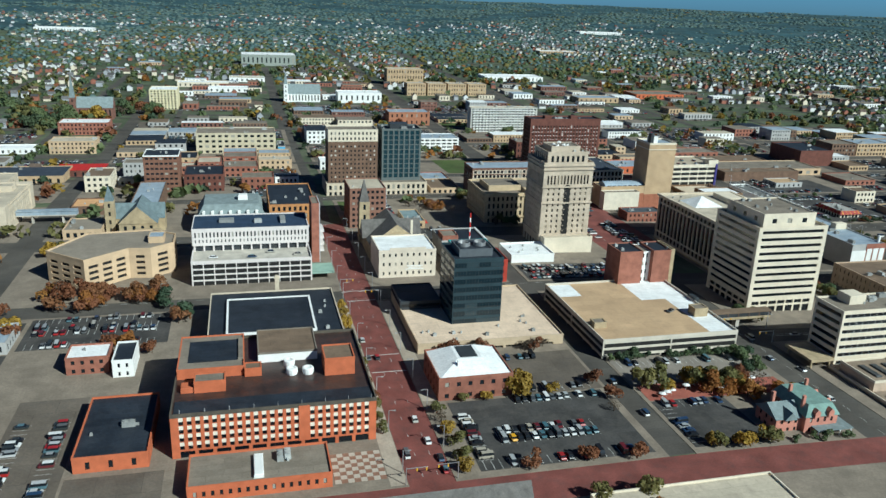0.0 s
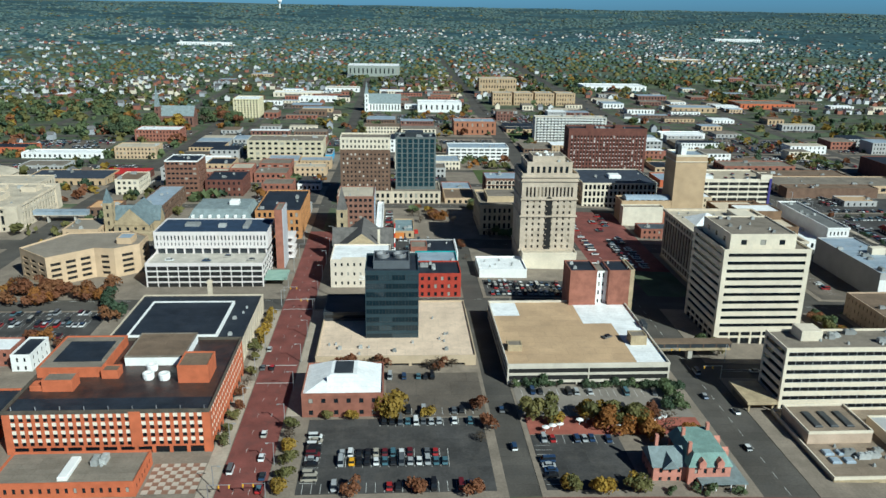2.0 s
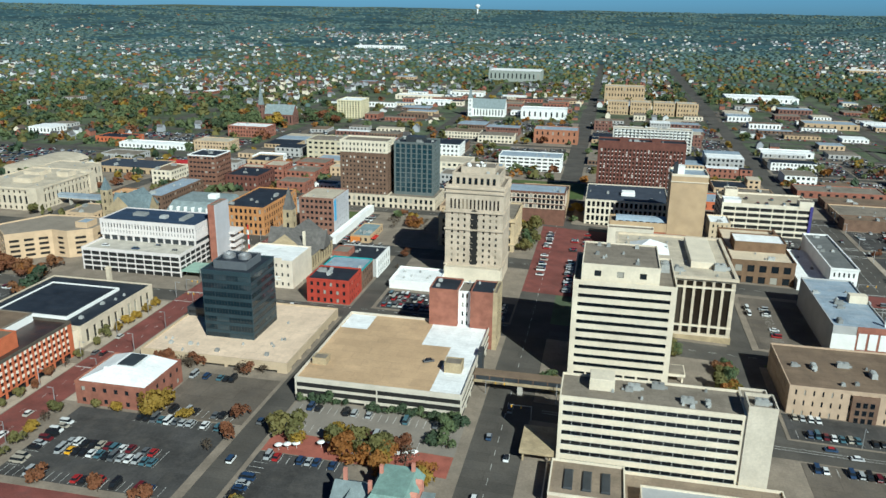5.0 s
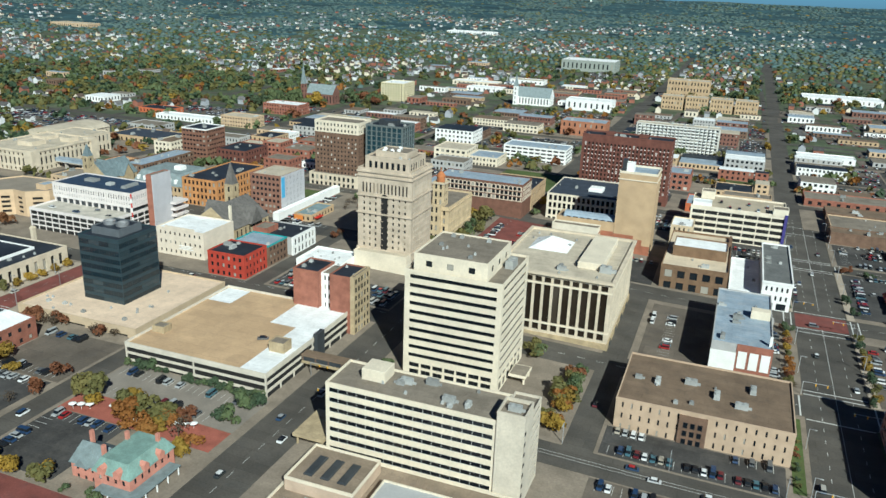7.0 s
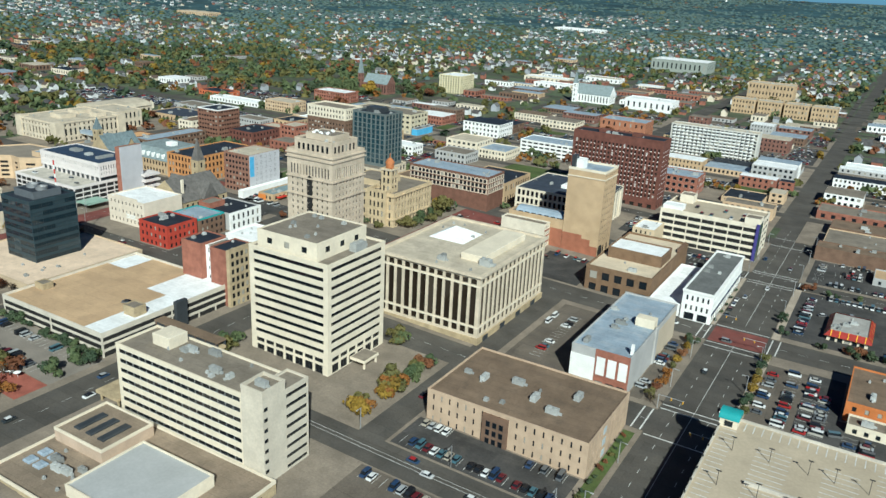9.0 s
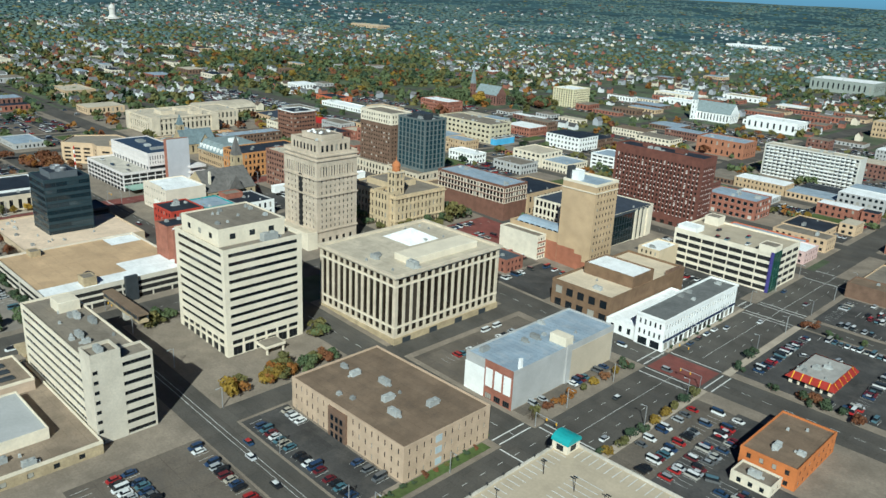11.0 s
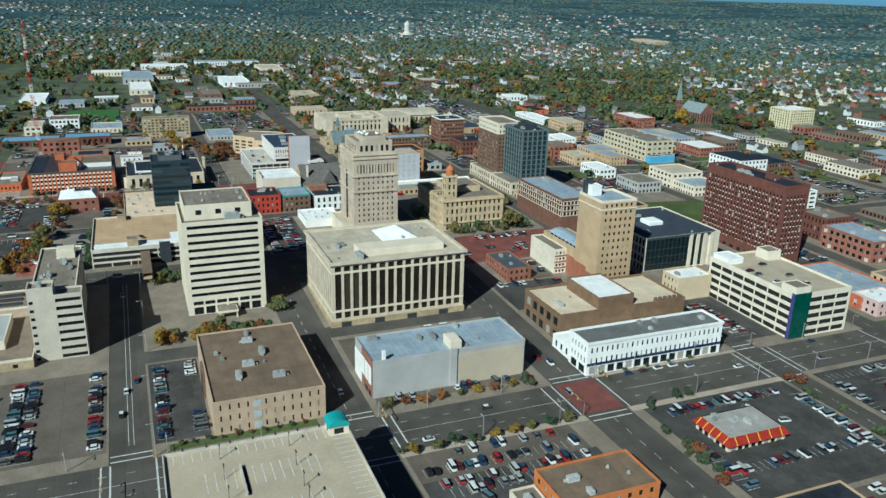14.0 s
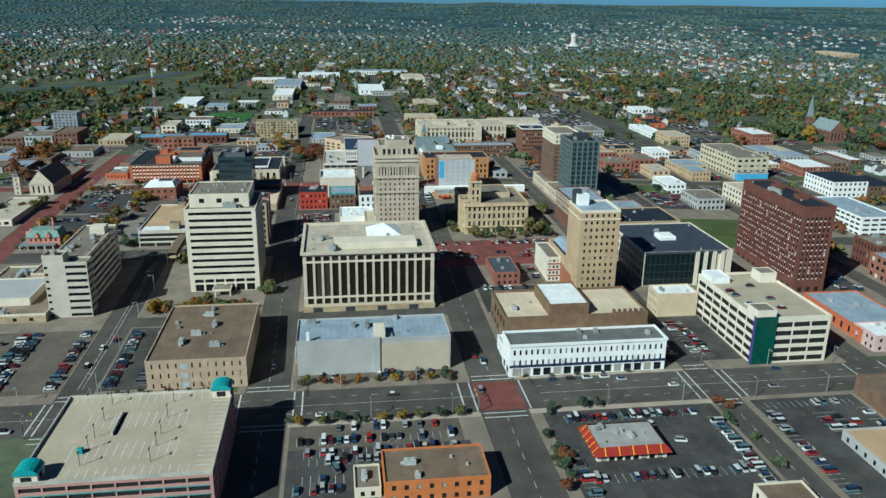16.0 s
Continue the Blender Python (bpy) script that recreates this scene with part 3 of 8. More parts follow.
def striped_slab():
    r, zb = building("hotel_slab", "long cream slab building with dark window bands", "office building", 253, 322, 263, 281)
    H = 23.6 - zb
    mid = bands(H, 8, (0.24, 0.73))
    volume(r, 253, 313, 263, 281, 0, H, CREAM, mid, GREY_ROOF, margin=1.2, depth=0.35, bars=3.4, glass=GLASS_DARK, frame_mat=FRAME_PALE)
    # stair tower and end bay in a darker tone than the cream slab
    volume(r, 313, 322, 262.4, 272.5, 0, H + 3.4, mat("darker_precast", (0.56, 0.5, 0.4), 0.12, 0.12, 1.5, stain=0.3, stain_col=(0.4, 0.35, 0.28)), None, GREY_ROOF, wname="stair_tower", parapet=1.2)
    volume(r, 313, 322, 272.5, 283.5, 0, H, MATS["darker_precast"], bands(H, 8, (0.26, 0.72)), GREY_ROOF, sides="EN", margin=0.4, depth=0.6, bars=1.5, glass=GLASS_DARK, wname="end_bay")
    for i in range(8):
        obj("window", window_mesh(1.5, 1.2, FRAME, GLASS_DARK, 0), r, m=pose(322.1 - r.location.x, 263.6 - r.location.y, H / 8 * (i + 0.48), 0, 0, 90))
    box_part("penthouse", r, -25, -16.5, -1, 7, H, H + 4.2, CREAM, "cream lift penthouse", bevel=0.15)
    roof_units(r, 266, 308, 265, 279, H, 12, rng)
    obj("roof_unit", UNIT_MESHES[2], r, "blue fan unit in the tower roof", pose(30, -5, H + 3.4))
    # low podium and its flat roofs
    r2, zb2 = building("podium_building", "low concrete podium with flat gravel roofs", "building", 250, 327, 216, 262)
    volume(r2, 250, 327, 216, 262, 0, 4.6, SANDSTONE, floors(4.6, 1, 8, 0.25, (0.3, 0.7)), mat("brown_tar_roof", (0.25, 0.195, 0.14), 0.2, 0.12, 1.5, stain=0.4, stain_col=(0.15, 0.12, 0.09), slabs=(9.0, 4.0, 0.08, 0.75, 0.08)), margin=3, parapet=0.9, parapet_mat=CREAM)
    volume(r2, 281, 313, 222, 250, 4.6, 8.2, CREAM, None, mat("pale_grey_hall_roof", (0.41, 0.41, 0.4), 0.08, 0.1, 1, stain=0.2, stain_col=(0.3, 0.3, 0.3)), wname="hall_wall", parapet=0.6)
    volume(r2, 252, 276, 238, 258, 4.6, 8.8, mat("pinkish_podium_wall", (0.5, 0.38, 0.28), 0.12, 0.2, 2), None, mat("brown_tar_roof", (0.25, 0.195, 0.14), 0.2, 0.12, 1.5, stain=0.4, stain_col=(0.15, 0.12, 0.09), slabs=(9.0, 4.0, 0.08, 0.75, 0.08)), wname="upper_wall", parapet=0.8, parapet_mat=CREAM)
    for k in range(3):
        box_part("skylight", r2, -32 + k * 6, -29 + k * 6, 3, 14, 8.8, 9.5, DARK_PANEL, "dark ribbed roof light", bevel=0.3)
    for i in range(2):
        for k in range(2):
            box_part("skylight", r2, -34 + 5 * i, -30.6 + 5 * i, -14 + 5 * k, -10.6 + 5 * k, 4.5, 5.5, BLUE_ROOF, "square grey skylight", bevel=0.3)
    roof_units(r2, 254, 280, 219, 236, 4.6, 8, rng)
    roof_units(r2, 315, 325, 220, 258, 4.6, 4, rng)
    r3, _ = building("link_canopy", "flat concrete canopy roof on posts", "canopy", 240.5, 252, 262, 280)
    box_part("canopy_roof", r3, -6, 6, -9, 9, 4.2, 5.4, SANDSTONE, bottom=True)
    for sx in (-5, 4.4):
        for sy in (-8, 7.4):
            box_part("post", r3, sx, sx + 0.6, sy, sy + 0.6, 0, 4.2, SANDSTONE)


def old_tower():
    r, zb = building("bank_tower", "old cream stone bank tower with setback crown", "tower", 177, 209.5, 436, 465)
    H = 53.6 - zb
    STONE = mat("old_grey_limestone", (0.52, 0.43, 0.325), 0.16, 0.15, 1.5, stain=0.4, stain_col=(0.32, 0.27, 0.2))

    def rows(L, mg):
        out = [(1.0, 6.0, 5, 0.45)]
        n = 8
        z = 11.0
        for i in range(9):
            out.append((z + 0.8, z + 2.6, n, 0.34))
            z += 3.45
        out += [(z + 0.9, z + 6.6, 13, 0.5)]
        return out
    volume(r, 177, 209.5, 436, 465, 0, H, STONE, rows, GREY_ROOF, margin=2.0, depth=0.4, frame_mat=FRAME_PALE, glass=glass_mat("old_sash_glass", (0.026, 0.022, 0.019), share=0.2, blind=(0.3, 0.25, 0.18)), parapet=1.4)
    cx, cy = r.location.x, r.location.y
    for z in (10.2, 30.9, 41.0, H - 3.4, H - 1.0):
        ring_part("cornice", r, -16.9, 16.9, -15.2, 15.2, z, z + 0.8, 0.9, STONE)
    volume(r, 180, 206.5, 439, 462, H, H + 6.5, STONE, floors(6.5, 1, 3.4, 0.52, (0.16, 0.74)), GREY_ROOF, margin=1.5, wname="crown_wall", parapet=1.0)
    volume(r, 184, 203, 444, 459, H + 6.5, H + 9.5, STONE, None, GREY_ROOF, wname="lift_house", parapet=0.5)
    # flat near-black panel on the front: the light well's shade as colour
    well = box_part("light_well", r, -1.9, 1.9, -14.56, -14.2, 11, 41, SHADE, "flat dark panel painted as the shaded light well")
    for k in range(8):
        box_part("fire_stair_landing", well, -1.9, -0.7, -14.75, -14.5, 13.2 + 3.45 * k, 13.45 + 3.45 * k, STONE, bottom=True)
    V = [(1.9 * math.cos(a * math.pi / 8), y, 41 + 1.9 * math.sin(a * math.pi / 8)) for y in (-14.56, -14.2) for a in range(9)]
    obj("arch_head", mesh_of("arch_head", V, [tuple(range(9)), tuple(range(17, 8, -1))] + [(a, a + 9, a + 10, a + 1) for a in range(8)], SHADE), well)
    roof_units(r, 181, 205, 440, 461, H + 6.5, 7, rng, (1, 3))
    for k in range(7):
        x, y, h = rng.uniform(-9, 9), rng.uniform(-6, 7), rng.uniform(1.5, 4.0)
        box_part("antenna", r, x, x + 0.12, y, y + 0.12, H + 9.4, H + 9.5 + h, METAL)
    for k in range(5):
        V, F = [], []
        for j in range(5):
            rr, zz = 1.3 * math.cos(j * 0.3 - 0.4), 0.9 * j * 0.35
            V += [(rr * math.cos(a * 0.785), rr * math.sin(a * 0.785), zz) for a in range(8)]
        for j in range(4):
            F += [(j * 8 + i, j * 8 + (i + 1) % 8, j * 8 + 8 + (i + 1) % 8, j * 8 + 8 + i) for i in range(8)]
        obj("dish", mesh_of("dish", V, F, WHITE), r, "white satellite dish", pose(rng.uniform(-8, 8), rng.uniform(-6, 6), H + 9.6, rng.uniform(20, 60), 0, rng.uniform(0, 360)))
    # white annex with flat roof at its foot
    r2, zb2 = building("bank_annex", "white painted annex with flat roof", "building", 151, 210, 409, 436)
    volume(r2, 151, 178, 412, 436, 0, 6.0, WHITE, None, WHITE_ROOF, wname="low_wall")
    volume(r2, 178, 210, 429, 435.9, 0, 10.2, CREAM, None, CREAM_ROOF, wname="high_wall")
    roof_units(r2, 153, 172, 418, 434, 6, 6, rng)


def tan_tower():
    r, zb = building("tan_brick_tower", "tan brick tower with a blank side wall", "tower", 305, 328, 540, 562)
    H = 45.5 - zb

    def rows(L, mg):
        n = 6
        f = (H - 8) / 11
        return [(0.8, 5.5, 3, 0.5)] + [(8 + f * (i + 0.3), 8 + f * (i + 0.75), n, 0.42) for i in range(11)]
    volume(r, 305, 328, 540, 562, 0, H, TAN_BRICK, rows, BLUE_ROOF, sides="EN", margin=1.6, depth=0.3, parapet=1.2, parapet_mat=CREAM)
    volume(r, 307, 313, 543, 549, H, H + 5.5, WHITE, None, WHITE_ROOF, wname="lift_house", parapet=0.3)
    box_part("shaft", r, -10.5, -8, -9.8, -5, H, H + 8, DARK_PANEL, "dark flue stack")
    ring_part("cornice", r, -11.9, 11.9, -11.4, 11.4, H - 4.2, H - 3.6, 0.8, CREAM)
    GHOST = mat("red_party_wall_brick", (0.33, 0.13, 0.075), 0.16, 0.25, 3, stain=0.3, stain_col=(0.24, 0.1, 0.06))
    for x0, x1, z in ((-11.5, 1, 12.4), (1, 6.5, 10.2), (6.5, 11.5, 6.5)):
        box_part("party_wall_scar", r, x0, x1, -11.12, -10.98, 0, z, GHOST, "red brick outline of a vanished neighbour")
    # arched entrance as a flat plate, its inner shade painted near-black
    V = [(x, -6.2 + 3.6 * math.cos(a * math.pi / 8), 3.5 + 3.6 * math.sin(a * math.pi / 8)) for x in (11.4, 11.56) for a in range(9)]
    arch = box_part("entrance", r, 11.4, 11.56, -9.8, -2.6, 0, 3.5, SHADE, "dark arched entrance")
    obj("arch_head", mesh_of("arch_head", V, [tuple(range(8, -1, -1)), tuple(range(9, 18))] + [(a, a + 1, a + 10, a + 9) for a in range(8)], SHADE), arch)
    # lower wing with its vaulted roof light, the painted block in front
    r2, zb2 = building("brick_wing", "tan brick wing with a blue-grey vaulted roof light", "building", 268, 304.8, 540, 557)
    volume(r2, 268, 304.8, 540, 557, 0, 17.4, TAN_BRICK, None, GREY_ROOF, parapet=1.0)
    box_part("party_wall_scar", r2, 10.5, 18.4, -8.62, -8.5, 0, 12.4, GHOST, "red brick outline of a vanished neighbour")
    V = []
    for i in range(9):
        a = math.pi * i / 8
        V += [(x, -0.5 - 6.2 * math.cos(a), 17.4 + 3.4 * math.sin(a)) for x in (-14.5, 18.3)]
    F = [(2 * i, 2 * i + 1, 2 * i + 3, 2 * i + 2) for i in range(8)] + [tuple(range(16, -1, -2)), tuple(range(1, 18, 2))]
    vault = obj("vault", mesh_of("vault", V, F, BLUE_ROOF), r2, "blue-grey vaulted roof")
    for k in range(7):
        box_part("roof_light_pane", vault, -12.5 + 4.4 * k, -9.6 + 4.4 * k, -6.95, -6.5, 17.5, 18.5, GLASS_DARK)
    r3, _ = building("white_wall_building", "narrow building with a blank white side wall", "building", 267, 296.5, 532, 539.8)
    volume(r3, 267, 296.5, 532, 539.8, 0, 14.6, mat("cream_block_wall", (0.7, 0.63, 0.5), 0.1, 0.2, 2, stain=0.25, stain_col=(0.5, 0.42, 0.32)), floors(14.6, 4, 2.6, 0.66, (0.3, 0.75)), GREY_ROOF, sides="E", margin=0.6, frame_mat=FRAME_PALE)
    for k in range(3):
        box_part("brick_band", r3, 14.75, 14.88, -3.8, 3.8, 3.4 + 3.65 * k, 4.3 + 3.65 * k, RED_BRICK, "red brick spandrel band")


def red_slab():
    r, zb = building("red_brick_slab", "tall dark red brick slab with dark and pale-blinded windows", "apartment building", 255.5, 325, 671, 690)
    H = 43.8 - zb

    def rows(L, mg):
        n = max(3, round(L / 3.0))
        f = (H - 13) / 11
        return [(1, 4, max(2, round(L / 7)), 0.5)] + [(8.5 + f * (i + 0.25), 8.5 + f * (i + 0.8), n, 0.5) for i in range(11)]
    volume(r, 255.5, 325, 671, 690, 0, H, DARK_RED, rows, BLACK_ROOF, margin=1.5, depth=0.3, glass=glass_mat("part_blind_glass", (0.02, 0.018, 0.016), share=0.06, blind=(0.5, 0.48, 0.44)), parapet=1.2, single=False)
    # white air-conditioner grilles under the windows
    f = (H - 13) / 11
    for side, L, n in (("S", 69.5, 23), ("E", 19, 6)):
        V, F = [], []
        for i in range(11):
            for j in range(n):
                if rng.random() < 0.72:
                    u, z = 1.5 + (L - 3) * (j + 0.5) / n - L / 2, 8.5 + f * (i + 0.12)
                    if side == "S":
                        box_lists(V, F, u - 0.45, u + 0.45, -9.58, -9.4, z - 0.22, z + 0.3, True)
                    else:
                        box_lists(V, F, 34.65, 34.83, u - 0.45, u + 0.45, z - 0.22, z + 0.3, True)
        tagged(obj("wall_grille", mesh_of("wall_grille", V, F, WHITE), r, "small white grilles under the windows"), kind="stuff")
    for x in (-18, 8):
        box_part("lift_house", r, x, x + 7, -1, 5, H, H + 2.4, DARK_RED, "brick lift house", bevel=0.1)
    roof_units(r, 258, 322, 673, 688, H, 6, rng)


def dark_towers():
    r, zb = building("dark_glass_tower", "dark curtain-wall office tower on cream base", "tower", 104, 135, 592, 615)
    H = 48.3 - zb

    def rows(L, mg):
        n = max(3, round(L / 4.4))
        f = (H - 12) / 10
        return [(12 + f * (i + 0.05), 12 + f * (i + 0.93), n, 0.74) for i in range(10)]
    volume(r, 104, 135, 592, 615, 0, H, mat("grey_fins", (0.13, 0.15, 0.145), 0.1, 0.2, 2), rows, BLACK_ROOF, margin=0.8, depth=0.5, glass=GLASS_BLUE, parapet=1.2, single=False)
    roof_units(r, 106, 133, 596, 612, H, 5, rng, (2, 2, 1))
    box_part("lift_house", r, -8, 6, -4, 6, H, H + 4, DARK_PANEL, bevel=0.1)
    r2, zb2 = building("old_hotel_tower", "brown brick old hotel tower with cream top", "tower", 62, 100, 588, 610)
    H2 = 48.5 - zb2
    f2 = floors(H2 - 9, 12, 2.9, 0.4, (0.3, 0.72))
    volume(r2, 62, 100, 588, 610, 9, H2 - 8, BROWN_BRICK, lambda L, mg: [q for q in f2(L, mg) if q[1] < H2 - 18], None, margin=1, depth=0.25, parapet=0, sides="SEW", glass=GLASS_BLIND, single=False)
    volume(r2, 62, 100, 588, 610, H2 - 8, H2, CREAM, floors(8, 2, 2.9, 0.42), GREY_ROOF, margin=1, sides="SEW", wname="upper_wall", parapet=1.2, single=False)
    r3, _ = building("cream_arcade", "cream stone base with tall arched openings", "building", 60, 140, 580, 618)
    volume(r3, 60, 101, 582, 617, 0, 10, LIMESTONE, floors(10, 2, 4.0, 0.5, (0.15, 0.8)), GREY_ROOF, sides="SEW", parapet=0.8, single=False)
    volume(r3, 101, 138.5, 582, 617, 0, 10, LIMESTONE, floors(10, 2, 4.0, 0.5, (0.15, 0.8)), GREY_ROOF, sides="SEW", parapet=0.8, wname="east_wall", single=False)


def courthouse():
    r, zb = building("courthouse", "tan sandstone courthouse with a domed clock tower", "courthouse", 160, 209, 497, 541)
    H = 19.5 - zb
    STONE = mat("warm_courthouse_stone", (0.54, 0.42, 0.26), 0.16, 0.2, 1.5, stain=0.35, stain_col=(0.36, 0.28, 0.17))
    volume(r, 160, 209, 497, 541, 0, H, STONE, floors(H, 4, 3.3, 0.46, (0.16, 0.82)), GREY_ROOF, margin=1.5, depth=0.7, parapet=1.2)
    for z in (5.2, H - 1.2):
        ring_part("cornice", r, -25.2, 25.2, -22.7, 22.7, z, z + 0.7, 0.9, STONE)
    # corner pavilion and tower
    volume(r, 190, 204, 495, 506, 0, H + 2, STONE, floors(H + 2, 4, 3.4, 0.42, (0.2, 0.8)), None, margin=1, wname="pavilion", parapet=0.8)
    clock = volume(r, 196.2, 203.8, 501, 508.6, H, H + 15, STONE, floors(15, 3, 3.4, 0.45, (0.2, 0.85)), None, margin=0.7, wname="clock_tower", parapet=0.4)
    ring_part("tower_cornice", clock, 11.1, 19.9, -18.6, -9.8, H + 14.2, H + 15, 1.2, LIMESTONE)
    V, F = [], []
    prof = [(2.6, 0), (2.6, 3), (2.9, 3.2), (2.7, 4.2), (2.0, 5.4), (1.0, 6.2), (0.35, 6.8), (0.25, 9.0), (0.02, 9.6)]
    for q, z in prof:
        V += [(15.5 + q * math.cos(a * math.pi / 6), -14.2 + q * math.sin(a * math.pi / 6), H + 15 + z) for a in range(12)]
    for j in range(len(prof) - 1):
        F += [(j * 12 + i, j * 12 + (i + 1) % 12, j * 12 + 12 + (i + 1) % 12, j * 12 + 12 + i) for i in range(12)]
    obj("cupola", mesh_of("cupola", V, F, mat("terracotta", (0.42, 0.16, 0.06), 0.15, 0.5, 3)), clock, "terracotta domed cupola")
    volume(r, 166, 190, 509, 532, H, H + 3.5, STONE, None, GREY_ROOF, wname="attic_wall", parapet=0.5)


def black_tower():
    r, zb = building("black_glass_tower", "black glass office tower with dark bands", "tower", 90.5, 114, 321, 346)
    H = 35.4 - zb
    volume(r, 90.5, 114, 321, 346, 0, H, mat("slate_spandrel", (0.03, 0.05, 0.06), 0.15, 0.2, 2, rough=0.4), floors(H, 9, 6.0, 0.985, (0.06, 0.68)), BLACK_ROOF, margin=0.2, depth=0.12, glass=GLASS_NAVY, bars=1.5, parapet=0.8)
    volume(r, 94, 110, 326, 341, H, H + 3.2, mat("grey_louvre", (0.11, 0.12, 0.13), 0.1, 0.5, 3), None, BLACK_ROOF, wname="plant_room", parapet=0.5)
    for k in range(2):
        V, F = [], []
        for q, zz in ((3.0, 0), (3.0, 1.5), (2.7, 1.7), (2.5, 1.5), (2.4, 0.6), (0.4, 0.9)):
            V += [(q * math.cos(a * math.pi / 8), q * math.sin(a * math.pi / 8), zz) for a in range(16)]
        for j in range(5):
            F += [(j * 16 + i, j * 16 + (i + 1) % 16, j * 16 + 16 + (i + 1) % 16, j * 16 + 16 + i) for i in range(16)]
        F.append(tuple(range(80, 96)))
        obj("cooling_fan", mesh_of("cooling_fan", V, F, METAL), r, "round grey cooling fan", pose(-4.2 + 7.6 * k, 0, H + 3.2))
    # red and white mast
    for k in range(7):
        box_part("mast_section", r, 1.0, 1.5, 9, 9.5, H + 2.3 * k, H + 2.3 * (k + 1), RED_PAINT if k % 2 == 0 else WHITE)
    r2, zb2 = building("plaza_podium", "tan concrete plaza podium under the black tower", "podium", 70, 138, 301, 365)
    TAN_WALL = mat("tan_podium_wall", (0.5, 0.39, 0.26), 0.12, 0.15, 2, stain=0.25, stain_col=(0.36, 0.28, 0.18))
    # ground slots backed by painted shade
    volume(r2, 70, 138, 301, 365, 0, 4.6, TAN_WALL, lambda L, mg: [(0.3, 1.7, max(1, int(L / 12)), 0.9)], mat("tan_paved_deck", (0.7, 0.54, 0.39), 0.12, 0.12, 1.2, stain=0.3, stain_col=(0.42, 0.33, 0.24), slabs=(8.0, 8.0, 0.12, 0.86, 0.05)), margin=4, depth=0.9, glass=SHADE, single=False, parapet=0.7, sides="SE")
    volume(r2, 70, 90, 341, 365, 4.6, 8.6, DARK_PANEL, bands(4.0, 1), BLACK_ROOF, margin=0.5, bars=1.5, wname="low_glass_wing", parapet=0.4)
    roof_units(r2, 117, 135, 306, 358, 4.6, 6, rng, (1, 3, 3))
    roof_units(r2, 74, 112, 304, 318, 4.6, 8, rng, (3, 3, 1))


def tan_deck():
    r, zb = building("parking_deck", "long concrete parking deck with a tan roof", "parking garage", 149, 216, 283, 353)
    z = 8.3 - zb
    rows = lambda L, mg: [(0.5, 2.8, max(1, int(L / 9)), 0.94), (3.9, 6.1, max(1, int(L / 24)), 0.985), (7.1, 9.1, max(1, int(L / 24)), 0.985)]
    # deck slots closed with near-black plates, shade as colour
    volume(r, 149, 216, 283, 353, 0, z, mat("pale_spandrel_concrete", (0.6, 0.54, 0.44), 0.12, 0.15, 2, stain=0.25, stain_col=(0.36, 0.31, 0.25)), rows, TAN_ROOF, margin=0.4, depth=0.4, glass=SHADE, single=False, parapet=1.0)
    ox, oy = r.location.x, r.location.y
    for (a, b, c, d) in ((203, 215.3, 283.8, 326), (190, 215.3, 326, 352.3), (149.7, 162, 336, 352.3)):
        obj("roof_patch", mesh_of("roof_patch", [(a - ox, c - oy, z + 0.02), (b - ox, c - oy, z + 0.02), (b - ox, d - oy, z + 0.02), (a - ox, d - oy, z + 0.02)], [(0, 1, 2, 3)], WHITE_ROOF), r, "white roof membrane patch")
    volume(r, 205, 212, 302, 308, z, z + 4.0, SANDSTONE, None, GREY_ROOF, wname="stair_house", parapet=0.3)
    volume(r, 151, 157, 297, 302, z, z + 2.6, SANDSTONE, None, GREY_ROOF, wname="stair_house", parapet=0.3)
    box_part("stair_shaft", r, 33.3, 35.2, 1, 7, 0, z + 2.5, DARK_PANEL, "dark stair shaft")


def brick_pair():
    r, zb = building("brick_loft_building", "red brick loft building with pale stair slot", "building", 188, 219, 349, 365)
    H = 25.5 - zb
    volume(r, 188, 201, 349, 365, 0, H, RED_BRICK, None, BLACK_ROOF, wname="west_wall", parapet=0.6)
    volume(r, 201, 207, 352, 365, 0, H - 1, WHITE, floors(H - 1, 6, 2.6, 0.4), GREY_ROOF, wname="stair_slot", sides="S", parapet=0.3)
    volume(r, 207, 217.4, 349, 365, 0, H, RED_BRICK, None, BLACK_ROOF, wname="east_wall", parapet=0.6)
    volume(r, 217.4, 219.4, 349, 365, 0, H + 0.4, SANDSTONE, floors(H, 7, 3.2, 0.6, (0.2, 0.82)), GREY_ROOF, sides="E", margin=0.6, wname="stone_front", parapet=0.5)
    roof_units(r, 190, 218, 353, 363, H, 5, rng, (1, 3))


